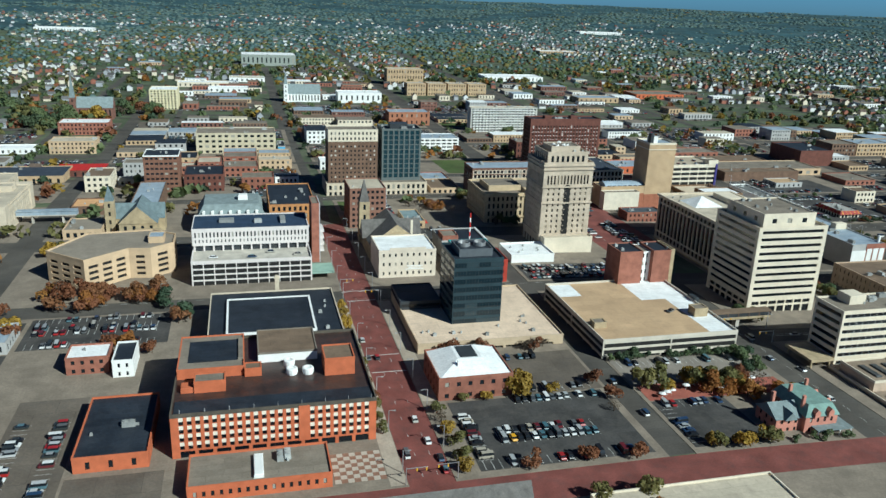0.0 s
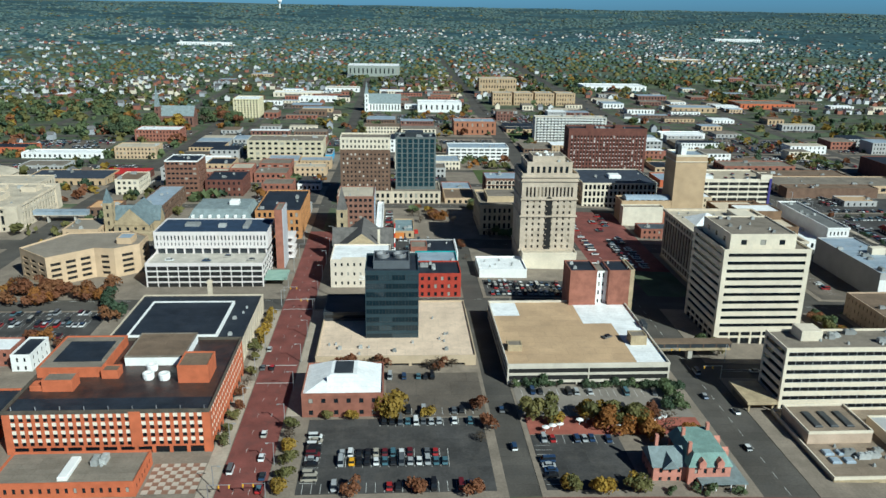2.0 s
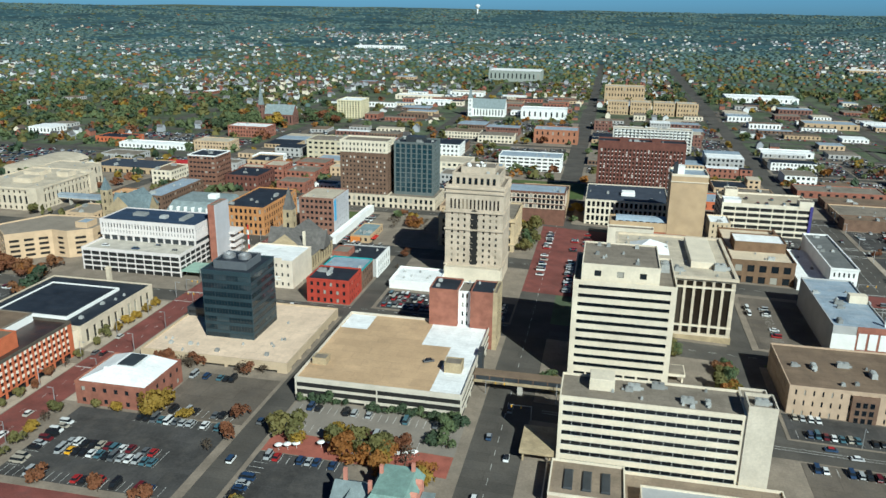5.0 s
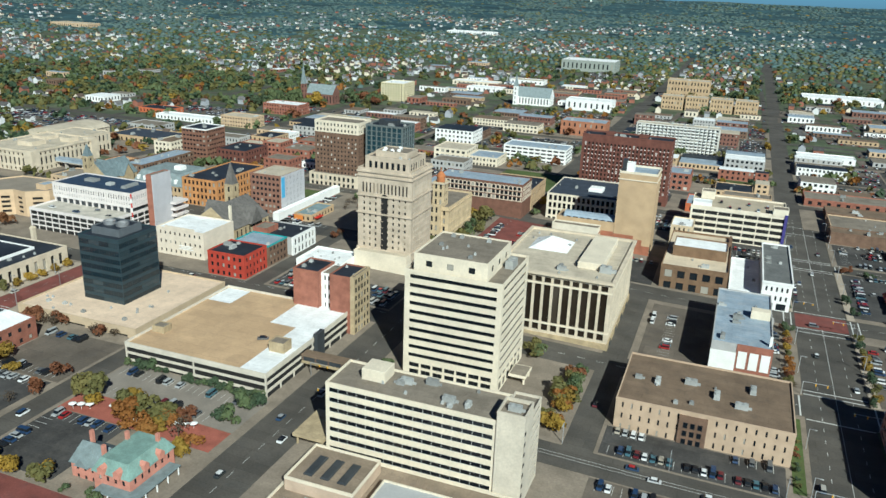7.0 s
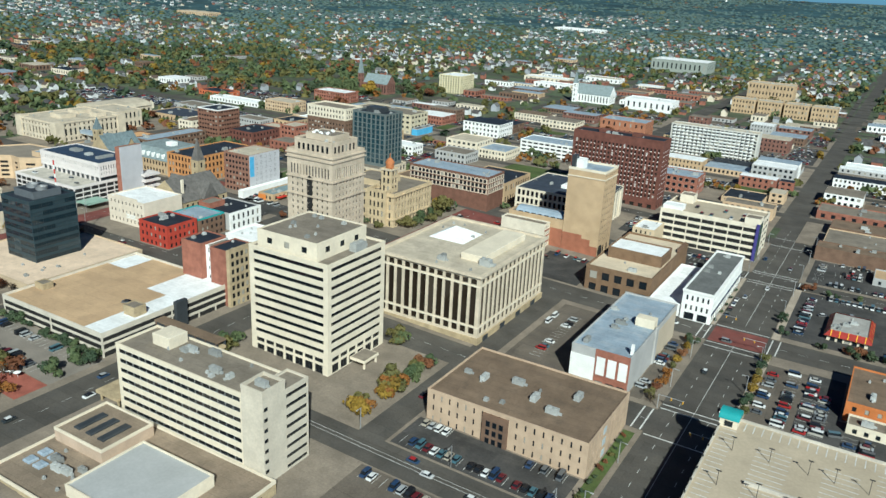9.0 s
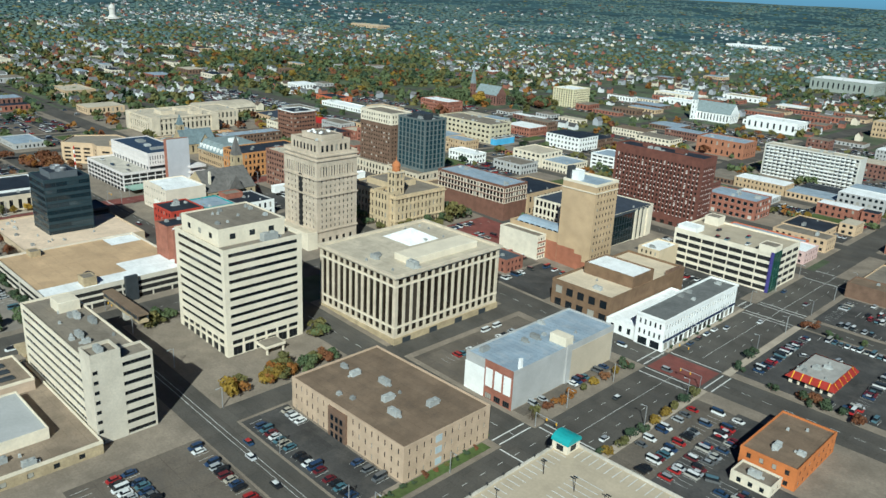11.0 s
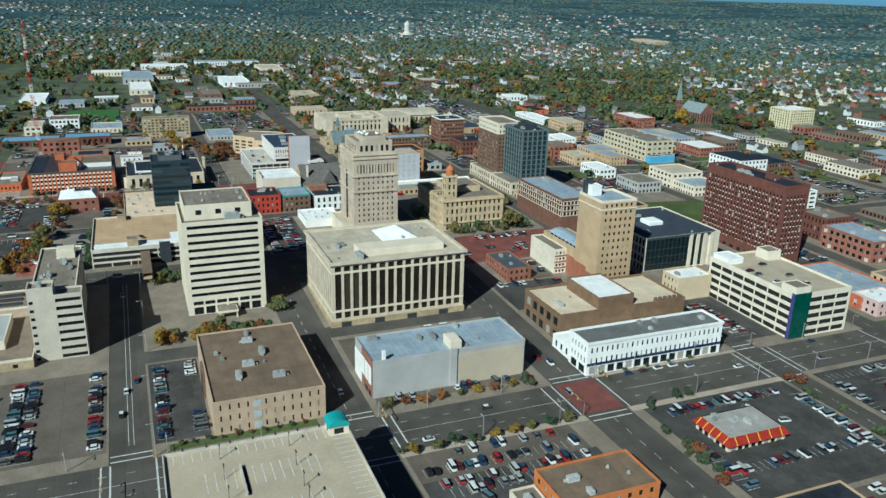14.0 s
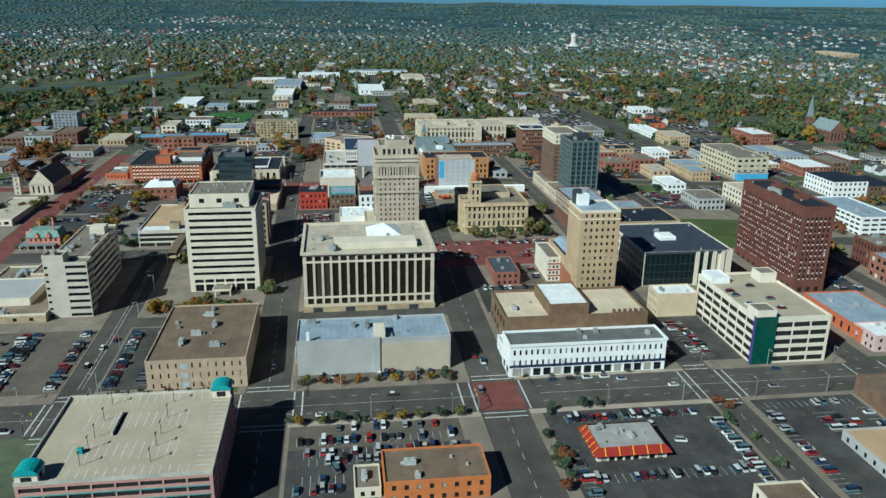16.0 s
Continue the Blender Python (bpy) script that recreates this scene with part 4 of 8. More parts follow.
def orange_office():
    r, zb = building("orange_brick_office", "orange brick office with white window panels", "office building", -27, 41, 237, 298)
    H = 15.6 - zb
    P = mat("white_panel", (0.8, 0.73, 0.6), 0.1, 0.5, 3)
    f = (H - 3.7) / 4

    def rows(L, mg):
        n = round((L - 2 * mg) / 2.7)
        return [(0.5, 3.0, max(2, round(L / 6)), 0.8)] + [(3.5 + f * i + f * 0.02, 3.5 + f * i + f * 0.98, n, 0.56) for i in range(4)]
    w = volume(r, -27, 41, 237, 296, 0, H, ORANGE_BRICK, rows, mat("wet_tar_roof", (0.05, 0.035, 0.03), 0.3, 0.15, 1, rough=0.35, stain=0.5, stain_col=(0.13, 0.05, 0.03)),
               margin=2.0, depth=0.35, parapet=1.1, parapet_mat=DARK_STONE, frame_mat=FRAME, glass=GLASS_DARK)
    # white panel in the lower half of each opening
    for s, (L, px, py) in {"S": (68, -34, -30.5), "E": (59, 34, -30.5), "W": (59, -34, 28.5)}.items():
        n = round((L - 4) / 2.7)
        cell = (L - 4) / n
        w_, h_ = cell * 0.56, f * 0.5
        panel = mesh_of("panel", [(0, 0, 0), (w_, 0, 0), (w_, 0, h_), (0, 0, h_), (0, 0.2, 0), (w_, 0.2, 0), (w_, 0.2, h_), (0, 0.2, h_)], [(0, 1, 2, 3), (0, 4, 5, 1), (3, 2, 6, 7), (0, 3, 7, 4), (1, 5, 6, 2)], P)
        m = pose(px, py, 0, 0, 0, SIDES[s])
        for i in range(4):
            for k in range(n):
                if (k != 15 or s != "S") and s != "W":
                    obj("panel", panel, r, m=m @ pose(2 + cell * (k + 0.22), 0.1, 3.5 + f * (i + 0.49)))
    # brick pilaster between the two window groups
    box_part("pilaster", r, 7.4, 11.2, -30.75, -30.45, 3.0, H + 0.4, ORANGE_BRICK)
    volume(r, -20, -9.5, 252.5, 259, H, H + 4, ORANGE_BRICK, None, GREY_ROOF, wname="roof_house", parapet=0.4)
    box_part("stair_stub", r, -31.5, -27, -14.5, -10, H, H + 2, ORANGE_BRICK, bevel=0.1)
    volume(r, 25.4, 36.4, 258, 270, H, H + 6.4, ORANGE_BRICK, None, BROWN_ROOF, wname="lift_house", parapet=0.5)
    volume(r, -26.4, -3, 263.5, 292, H, H + 3.4, ORANGE_BRICK, None, GREY_ROOF, wname="upper_wall", parapet=0.5)
    volume(r, -3, 3, 262, 267, H, H + 3.0, ORANGE_BRICK, None, BROWN_ROOF, wname="upper_link", parapet=0.3)
    box_part("roof_membrane", r, -30, -12.5, 2, 20, H + 3.3, H + 3.5, BLACK_ROOF, "black membrane patch")
    box_part("roof_frame", r, -12.2, -10.4, 2, 20, H + 3.3, H + 4.2, GREY_ROOF, bevel=0.1)
    volume(r, 2, 24, 272.5, 294, H, H + 3.6, WHITE, None, BROWN_ROOF, wname="plant_room", parapet=0.4, parapet_mat=GREY_ROOF)
    box_part("roof_strip", r, -33, 33.3, -29.8, -20.5, H - 0.1, H + 0.25, BLACK_ROOF, "black membrane strip along the roof edge")
    for k in range(9):
        box_part("guard_post", r, -31 + 7.9 * k, -30.8 + 7.9 * k, -29.9, -29.6, H, H + 2.2, METAL)
    for k in range(4):
        V, F = [], []
        for (q, zz) in ((1.9, 0), (1.9, 0.5), (2.1, 0.6), (2.1, 2.2), (1.9, 2.4), (1.2, 2.4), (1.2, 2.1)):
            V += [(q * math.cos(a * math.pi / 6), q * math.sin(a * math.pi / 6), zz) for a in range(12)]
        for j in range(6):
            F += [(j * 12 + i, j * 12 + (i + 1) % 12, j * 12 + 12 + (i + 1) % 12, j * 12 + 12 + i) for i in range(12)]
        F.append(tuple(range(72, 84)))
        obj("cooling_fan", mesh_of("cooling_fan", V, F, WHITE), r, "round white cooling fan", pose((6.8, 12.6, 6.2, 22.0)[k], (-5.6, -6.0, 1.2, -3.0)[k], H) @ Matrix.Scale(1.0 if k < 3 else 0.5, 4))
    r2, zb2 = building("brick_annex", "low orange brick annex with dark flat roof", "building", -21, 23, 212, 230)
    volume(r2, -21, 23, 212, 230, 0, 5.3, ORANGE_BRICK, floors(5.3, 1, 2.6, 0.4, (0.4, 0.75)), GREY_ROOF, parapet=0.7, margin=1)
    box_part("vent_duct", r2, -2, 1, -7, 5, 5.2, 6.6, WHITE, "white roof duct", bevel=0.2)
    roof_units(r2, 2, 10, 222, 227, 5.3, 2, rng, (2,))


def library():
    r, zb = building("stone_bank_hall", "stone hall with dark roof and white raised rim", "building", -18, 39, 304, 361)
    volume(r, -18, 39, 304, 361, 0, 10, LIMESTONE, floors(10, 1, 5.2, 0.45, (0.15, 0.78)), BLACK_ROOF, margin=2, depth=0.8, parapet=0.7)
    ring_part("roof_rim", r, -21, 17, -22, 18, 10, 11.4, 0.9, WHITE, "white raised roof rim")
    obj("raised_roof", mesh_of("raised_roof", [(-20.2, -21.2, 11), (16.2, -21.2, 11), (16.2, 17.2, 11), (-20.2, 17.2, 11)], [(0, 1, 2, 3)], BLACK_ROOF), r)
    # rounded portico at the corner
    V, F = [], []
    for z in (0, 9):
        V += [(20 + 7 * math.cos(math.pi + a * math.pi / 10), -28.6 + 4 * math.sin(math.pi + a * math.pi / 10), z) for a in range(11)]
    F = [(i, i + 1, i + 12, i + 11) for i in range(10)] + [tuple(range(11, 22))]
    obj("portico", mesh_of("portico", V, F, LIMESTONE), r, "rounded stone portico")
    roof_units(r, -16, -10, 308, 320, 10, 3, rng, (1,))
    roof_units(r, 29, 37, 310, 355, 10, 4, rng, (3, 1))


def white_garage():
    r, zb = building("office_garage", "white stepped parking garage with offices above", "parking garage", -29, 33, 399, 446)
    PINK = mat("pinkish_precast", (0.7, 0.64, 0.6), 0.06, 0.2, 2)
    # open parking tiers: their inner shade is the plate colour
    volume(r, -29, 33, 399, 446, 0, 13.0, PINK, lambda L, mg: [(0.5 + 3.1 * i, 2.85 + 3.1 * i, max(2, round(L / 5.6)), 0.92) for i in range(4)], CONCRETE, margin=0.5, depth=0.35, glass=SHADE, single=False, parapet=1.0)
    ring_part("recess", r, -29.6, 29.6, -3.2, 22.6, 13.0, 16.2, 0.5, DARK_PANEL, "dark recessed storey")
    for k in range(13):
        box_part("column", r, -30.4 + 4.98 * k, -29.5 + 4.98 * k, -4.2, -3.3, 13.0, 16.2, PINK)
    volume(r, -29, 33, 418, 446, 16.2, 25.2, PINK, lambda L, mg: [(1.6, 3.4, max(2, round(L / 2.0)), 0.3), (4.6, 7.4, max(2, round(L / 2.0)), 0.42)], mat("blue_black_roof", (0.03, 0.05, 0.09), 0.2, 0.2, 1), margin=0.7, depth=0.4, wname="upper_wall", single=False, parapet=0.6)
    for x0, x1, y0, y1 in ((-17, -9, 8, 13), (2, 6, 6, 10), (16, 19, 4, 16)):
        box_part("roof_unit", r, x0, x1, y0, y1, 25.2, 26.8, UNIT, bevel=0.1)
    volume(r, 35.6, 39.8, 429, 446, 0, 35, RED_BRICK, None, GREY_ROOF, wname="lift_tower", parapet=0.4)
    box_part("lift_tower_face", r, 37.85, 38.3, 6.6, 23.4, 0, 35.5, mat("pale_grey_panel", (0.5, 0.49, 0.5), 0.06, 0.2, 2), "pale grey panel side")
    box_part("entrance_roof", r, 31, 43, -23, -8, 4.0, 4.8, mat("pale_green_roof", (0.3, 0.42, 0.34), 0.1, 0.3, 2), "pale green flat roof", True)
    for k in range(4):
        box_part("ramp_tier", r, 31.2, 42, 21.6, 34, 1.8 + 4 * k, 3.1 + 4 * k, PINK, bottom=True)


def skywalk():
    r = tagged(new("skywalk"), "enclosed footbridge across the street between deck and tower", "footbridge")
    r.location = (235, 311, G(235, 311))
    box_part("deck", r, -19, 18, -2.2, 2.2, 4.6, 5.9, SANDSTONE, bottom=True)
    box_part("roof", r, -19, 18, -2.5, 2.5, 7.9, 8.6, BROWN_ROOF, "flat brown roof", bottom=True)
    for y in (-2.2, 2.0):
        box_part("side_glass", r, -19, 18, y, y + 0.2, 5.9, 7.9, DARK_PANEL, "dark glazed side")
    for k in range(7):
        box_part("post", r, -18.5 + 5.9 * k, -18.1 + 5.9 * k, -2.35, -2.2, 5.9, 7.9, BROWN_BRICK)
    box_part("pier", r, -1, 1, -1.5, 1.5, 0, 4.6, CONCRETE)


skywalk()
for fn in (striped_tower, column_office, striped_slab, old_tower, tan_tower, red_slab, dark_towers, courthouse, black_tower, tan_deck, brick_pair, orange_office, library, white_garage):
    fn()


def simple(name, label, category, x0, x1, y0, y1, ztop, wall, roof, n=1, sp=4.0, share=0.45, v=(0.3, 0.78), units=3, sides="SEW", single=False, glass=GLASS, margin=1.0, parapet=0.7, ground=None, frame_mat=FRAME, bars=0, parapet_mat=None, group="", height=None, depth=0.25, one=False):
    r, zb = building(name, label, category, x0, x1, y0, y1, group)
    h = height or ztop - zb
    volume(r, x0, x1, y0, y1, 0, h, wall, floors(h, n, sp, share, v, ground) if n else None, roof, sides=sides, single=single, glass=glass, margin=margin, parapet=parapet, frame_mat=frame_mat, bars=bars, parapet_mat=parapet_mat, depth=depth, one=one)
    roof_units(r, x0 + 2, x1 - 2, y0 + 2, y1 - 2, h, units, rng)
    return r, zb, h


# brown roofed office
r, zb, h = simple("brown_roof_office", "tan brick office with slit windows and brown roof", "office building", 341, 404, 328, 370, 5.4, mat("pinkish_tan_brick", (0.48, 0.355, 0.245), 0.12, 0.2, 3, stain=0.2, stain_col=(0.3, 0.21, 0.14)), BROWN_ROOF, 3, 3.4, 0.2, (0.3, 0.8), 5, "SEWN", True)
bay = box_part("entrance_bay", r, -8, 2, -21.9, -21.05, 0, h - 1.0, BROWN_BRICK, "brown recessed entrance bay")
for i in range(3):
    for k in range(3):
        obj("window", window_mesh(1.6, 2.2, FRAME, GLASS_DARK, 0), bay, m=pose(-5.6 + 2.6 * i, -21.98, 2.2 + 3.4 * k))
for k in range(4):
    obj("roof_unit", UNIT_MESHES[2], r, "large rusty and teal roof unit", pose((-6, 4, 13, 17)[k], (3, -4, -9, 6)[k], h, 0, 0, 90 * (k % 2)) @ Matrix.Scale(1.1, 4))
for k in range(3):
    box_part("pale_panel", r, 31.45, 31.62, -6.4, -3.4, 1.0 + 4.5 * k, 3.6 + 4.5 * k, mat("pale_blue_panel", (0.42, 0.47, 0.48), 0.1, 0.3, 2), "pale blue-grey wall panel")
# grey-walled building
r, zb, h = simple("grey_wall_building", "long building with blank grey block side wall", "building", 372, 397, 391, 460, 8.4, GREY_BLOCK, BLUE_ROOF, 0, units=8)
box_part("wall_pier", r, 12.3, 13.2, -0.5, 2.5, 0, h + 1.2, GREY_BLOCK)
box_part("tan_wall_part", r, 12.5, 12.62, 2.5, 34, 0, h - 2, mat("pale_tan_block", (0.5, 0.42, 0.31), 0.08, 0.12, 2), "pale tan painted lower wall")
box_part("brick_front", r, -2, 12.6, -34.75, -34.5, 0, h + 0.9, RED_BRICK, "dark red brick front")
for k in range(3):
    box_part("front_bay", r, -1.2 + 4.7 * k, 2.4 + 4.7 * k, -34.95, -34.7, h * 0.38, h * 0.86, WHITE, "white window bay")
    obj("window", window_mesh(3.2, 2.4, FRAME, GLASS, 1.2), r, m=pose(0.6 + 4.7 * k, -34.85, 2.2))
box_part("white_front", r, -12.6, -2, -34.75, -34.5, 0, h - 3.5, WHITE, "white painted shop front")
box_part("rear_house", r, 3, 11.5, 0, 5, h, h + 4, CREAM, "cream stair house", bevel=0.1)
box_part("chimney", r, 10.8, 12, -30, -28.6, h, h + 4.4, WHITE)
# white row with shops
r, zb, h = simple("white_shop_row", "white two-storey row with dark shop fronts", "shop row", 393.5, 408.5, 485, 558, 7.2, WHITE, mat("dark_grey_roof", (0.15, 0.152, 0.145), 0.2, 0.15, 1, stain=0.3, stain_col=(0.13, 0.13, 0.125)), 3, 2.6, 0.38, (0.1, 0.62), 4, "SE", True, ground=(5.4, 4.6, 0.75), frame_mat=FRAME_PALE)
box_part("shop_fascia", r, 7.45, 7.7, -36.4, 36.4, 5.0, 6.2, mat("navy_paint", (0.02, 0.03, 0.07), 0.1, 0.5, 3), "navy fascia band")
ring_part("cornice", r, -7.8, 7.9, -36.9, 36.9, h - 0.3, h + 0.9, 0.7, WHITE, "white cornice")
simple("white_low_store", "low white-roofed store between hall and shop row", "store", 377, 393, 486, 548, 0, WHITE, WHITE_ROOF, 1, 5, 0.4, units=2, height=6.5)
# brown brick theatre-like building
r, zb, h = simple("brown_brick_hall", "large brown brick hall with stepped flat roofs", "building", 340, 376, 490, 562, 6.2, mat("ochre_brown_brick", (0.19, 0.12, 0.07), 0.2, 0.25, 4, stain=0.3, stain_col=(0.12, 0.075, 0.045)), mat("pale_tan_roof", (0.64, 0.53, 0.38), 0.1, 0.1, 1, stain=0.3, stain_col=(0.45, 0.36, 0.25), slabs=(10.0, 3.5, 0.08, 0.82, 0.05)), 2, 6.5, 0.6, (0.15, 0.75), 4, "SW", True, parapet=1.2)
volume(r, 344, 374, 512, 532, h, h + 5.5, MATS["ochre_brown_brick"], None, WHITE_ROOF, wname="fly_tower", parapet=0.8)
for k in range(6):
    box_part("chimney", r, 16.2, 17.6, 18 + 2.8 * k, 19.4 + 2.8 * k, h, h + 2.6, BROWN_BRICK)
# green garage
r, zb = building("green_glass_garage", "cream concrete parking garage with a green glass stair", "parking garage", 347, 408, 601, 638)
YC = mat("yellowish_precast", (0.74, 0.66, 0.52), 0.08, 0.2, 2, stain=0.2, stain_col=(0.45, 0.38, 0.27))
h = 14.6 - zb
# tier openings filled near-black to read as shaded inside
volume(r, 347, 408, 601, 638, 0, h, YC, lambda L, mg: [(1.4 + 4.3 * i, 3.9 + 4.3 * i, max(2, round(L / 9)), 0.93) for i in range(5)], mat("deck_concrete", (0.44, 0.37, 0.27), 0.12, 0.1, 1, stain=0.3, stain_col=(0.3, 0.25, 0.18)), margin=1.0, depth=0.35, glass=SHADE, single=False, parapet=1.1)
box_part("stair_glass", r, 30.0, 31.0, -19.0, -8.5, 0.5, h + 1.5, mat("green_tint_glass", (0.01, 0.07, 0.05), 0.2, 0.4, 2, rough=0.12, bump=0, spec=0.5), "green tinted stair glazing")
box_part("purple_stripe", r, 29.0, 30.9, -19.2, -18.2, 0.5, h + 1.5, mat("purple_blue_panel", (0.06, 0.05, 0.2), 0.2, 0.4, 2), "purple and blue panel strip")
volume(r, 399, 408.4, 600.6, 610, h, h + 4.5, YC, None, GREY_ROOF, wname="stair_house", parapet=0.3)
volume(r, 352, 361, 628, 637, h, h + 5, YC, None, GREY_ROOF, wname="stair_house", parapet=0.3)
volume(r, 348, 360, 602, 612, h, h + 3, WHITE, None, WHITE_ROOF, wname="ramp_house", parapet=0.3)
simple("yellow_block", "small cream block building with white roof", "building", 337, 351, 578, 600, 5.6, mat("cream_stucco", (0.6, 0.48, 0.32), 0.08, 0.2, 2), WHITE_ROOF, 3, 3, 0.35, units=2, sides="S")
# dark glass court building
r, zb, h = simple("dark_court_building", "low office with dark glass front and tan piers", "office building", 250, 309, 586, 640, 14.8, CREAM, mat("dark_blue_roof", (0.045, 0.055, 0.075), 0.2, 0.2, 1), 4, 3.4, 0.6, (0.15, 0.85), 5, "SWN", False, glass=GLASS_DARK)
front = box_part("glass_front", r, 29.5, 29.75, -26.6, 17, 1.5, h - 0.6, mat("dark_front_glass", (0.01, 0.02, 0.022), 0.1, 0.3, 2, rough=0.08, bump=0, spec=0.5), "dark green-black glass curtain wall")
for k in range(15):
    box_part("mullion", front, 29.7, 29.9, -26.4 + 3.05 * k, -26.2 + 3.05 * k, 1.5, h - 0.6, DARK_PANEL)
for k in range(3):
    box_part("transom", front, 29.7, 29.86, -26.6, 17, 4.8 + 4.6 * k, 5.1 + 4.6 * k, DARK_PANEL)
for k in range(4):
    box_part("pier", r, 29.5, 30.4, 4 + 5.2 * k, 6.4 + 5.2 * k, 0, h + 0.4, CREAM, "pale stone pier")
box_part("cornice", r, 29.5, 30.3, -26.8, 22, h - 0.6, h + 0.7, mat("dark_cornice", (0.05, 0.06, 0.07), 0.1, 0.3, 2))
box_part("skylight", r, -4, 6, -8, 2, h, h + 2.6, WHITE, "white roof monitor", bevel=0.6)
# brown arcade long office
r, zb = building("arcade_office", "long dark brown brick office with cream arched window rows", "office building", 172, 236, 571, 595)
h = 21.5 - zb
UMBER = mat("umber_brick", (0.17, 0.085, 0.058), 0.18, 0.25, 4, stain=0.3, stain_col=(0.11, 0.06, 0.042))
volume(r, 172, 236, 571, 595, 0, h, UMBER, lambda L, mg: [(h - 11.2 + 3.7 * i, h - 8.7 + 3.7 * i, max(2, round(L / 3.2)), 0.72) for i in range(3)], BLUE_ROOF, margin=1, single=False, frame_mat=FRAME_PALE, parapet=0.6)
for side, L in (("S", 64.0), ("E", 24.0)):
    n = max(2, round(L / 3.2))
    bay = (L - 2) / n
    V, F = [], []
    turn = Matrix() if side == "S" else Matrix.Rotation(math.pi / 2, 4, "Z")
    out = -12.0 if side == "S" else -32.0
    for k in range(3):
        z = h - 11.2 + 3.7 * k
        box_lists(V, F, -L / 2, L / 2, out - 0.16, out + 0.1, z - 0.45, z, True)
        for j in range(n + 1):
            u = 1 - L / 2 + bay * j
            box_lists(V, F, u - 0.42, u + 0.42, out - 0.14, out + 0.1, z, z + 2.5, True)
    z = h - 1.3
    for j in range(n):
        u = 1 - L / 2 + bay * (j + 0.5)
        q = len(V)
        for g in range(7):
            c, d = math.cos(math.pi * g / 6), math.sin(math.pi * g / 6)
            V += [(u + bay * 0.36 * c, out - 0.15, z - 0.9 + 0.85 * d), (u + bay * 0.5 * c, out - 0.15, z - 0.9 + 1.35 * d)]
        F += [(q + 2 * g, q + 2 * g + 1, q + 2 * g + 3, q + 2 * g + 2) for g in range(6)]
    V = [tuple(turn @ Vector(p)) for p in V]
    tagged(obj("window_surround", mesh_of("window_surround", V, F, mat("cream_surround", (0.62, 0.52, 0.4), 0.1, 0.3, 2)), r, "cream stone window surrounds with arched heads"), kind="stuff")
roof_units(r, 176, 232, 573, 593, h, 6, rng)
simple("arcade_neighbour", "low tan commercial block with dark roof", "shop", 200, 236, 597, 640, 12, TAN_BRICK, BLACK_ROOF, 2, 4, 0.5, units=5)
simple("bronze_shop", "small red brick shop with dark roof and white side", "shop", 271, 300, 500, 515, 2.4, RED_BRICK, mat("dark_slate_roof", (0.07, 0.085, 0.1), 0.2, 0.2, 1, stain=0.3, stain_col=(0.14, 0.15, 0.16)), 2, 3.2, 0.4, units=3)
# theatre, church, shops by the brick street
r, zb, h = simple("painted_theatre", "cream theatre with a white roof and wall lettering", "theatre", 69, 101, 397, 425, 15.4, mat("cream_render", (0.68, 0.59, 0.47), 0.08, 0.2, 2, stain=0.2, stain_col=(0.45, 0.38, 0.3)), WHITE_ROOF, 3, 3.4, 0.3, (0.4, 0.75), 0, "S")
box_part("parapet_gable", r, -10, 10, -14.2, -13.6, h, h + 1.9, mat("cream_render", (0, 0, 0)), "raised front gable")
for k, (w, z) in enumerate(((9, 6.8), (7, 5.9), (10, 5.0))):
    box_part("sign_bar", r, 1 - w / 2 + 3, 1 + w / 2 + 3, -14.25, -14.1, z, z + 0.45, WHITE)


def gable_church(name, label, x0, x1, y0, y1, eave, ridge, along_x, wall, roof, spire=None, group=""):
    r, zb = building(name, label, "church", x0, x1, y0, y1)
    a, b, c, d = x0 - r.location.x, x1 - r.location.x, y0 - r.location.y, y1 - r.location.y
    volume(r, x0, x1, y0, y1, 0, eave, wall, floors(eave, 1, 4.5, 0.35, (0.2, 0.85)), None, parapet=0, single=False)
    o = 0.5
    if along_x:
        V = [(a - o, c - o, eave), (b + o, c - o, eave), (b + o, d + o, eave), (a - o, d + o, eave), (a - o, 0, ridge), (b + o, 0, ridge)]
        F, G2 = [(0, 1, 5, 4), (2, 3, 4, 5)], [(1, 2, 5), (3, 0, 4)]
    else:
        V = [(a - o, c - o, eave), (b + o, c - o, eave), (b + o, d + o, eave), (a - o, d + o, eave), (0, c - o, ridge), (0, d + o, ridge)]
        F, G2 = [(1, 2, 5, 4), (3, 0, 4, 5)], [(0, 1, 4), (2, 3, 5)]
    obj("roof", mesh_of("roof", V, F, roof), r)
    for g in G2:
        obj("gable", mesh_of("gable", [V[i] for i in g], [(0, 1, 2)], wall), r)
    if spire:
        sx, sy, s, zt, zs = spire
        w = volume(r, sx - s, sx + s, sy - s, sy + s, 0, zt, wall, floors(zt, 4, 3, 0.35), None, single=False, wname="bell_tower", parapet=0.4)
        ux, uy = sx - r.location.x, sy - r.location.y
        V = [(ux - s, uy - s, zt), (ux + s, uy - s, zt), (ux + s, uy + s, zt), (ux - s, uy + s, zt), (ux, uy, zs)]
        obj("spire", mesh_of("spire", V, [(0, 1, 4), (1, 2, 4), (2, 3, 4), (3, 0, 4)], roof), w, "pointed spire")
    return r


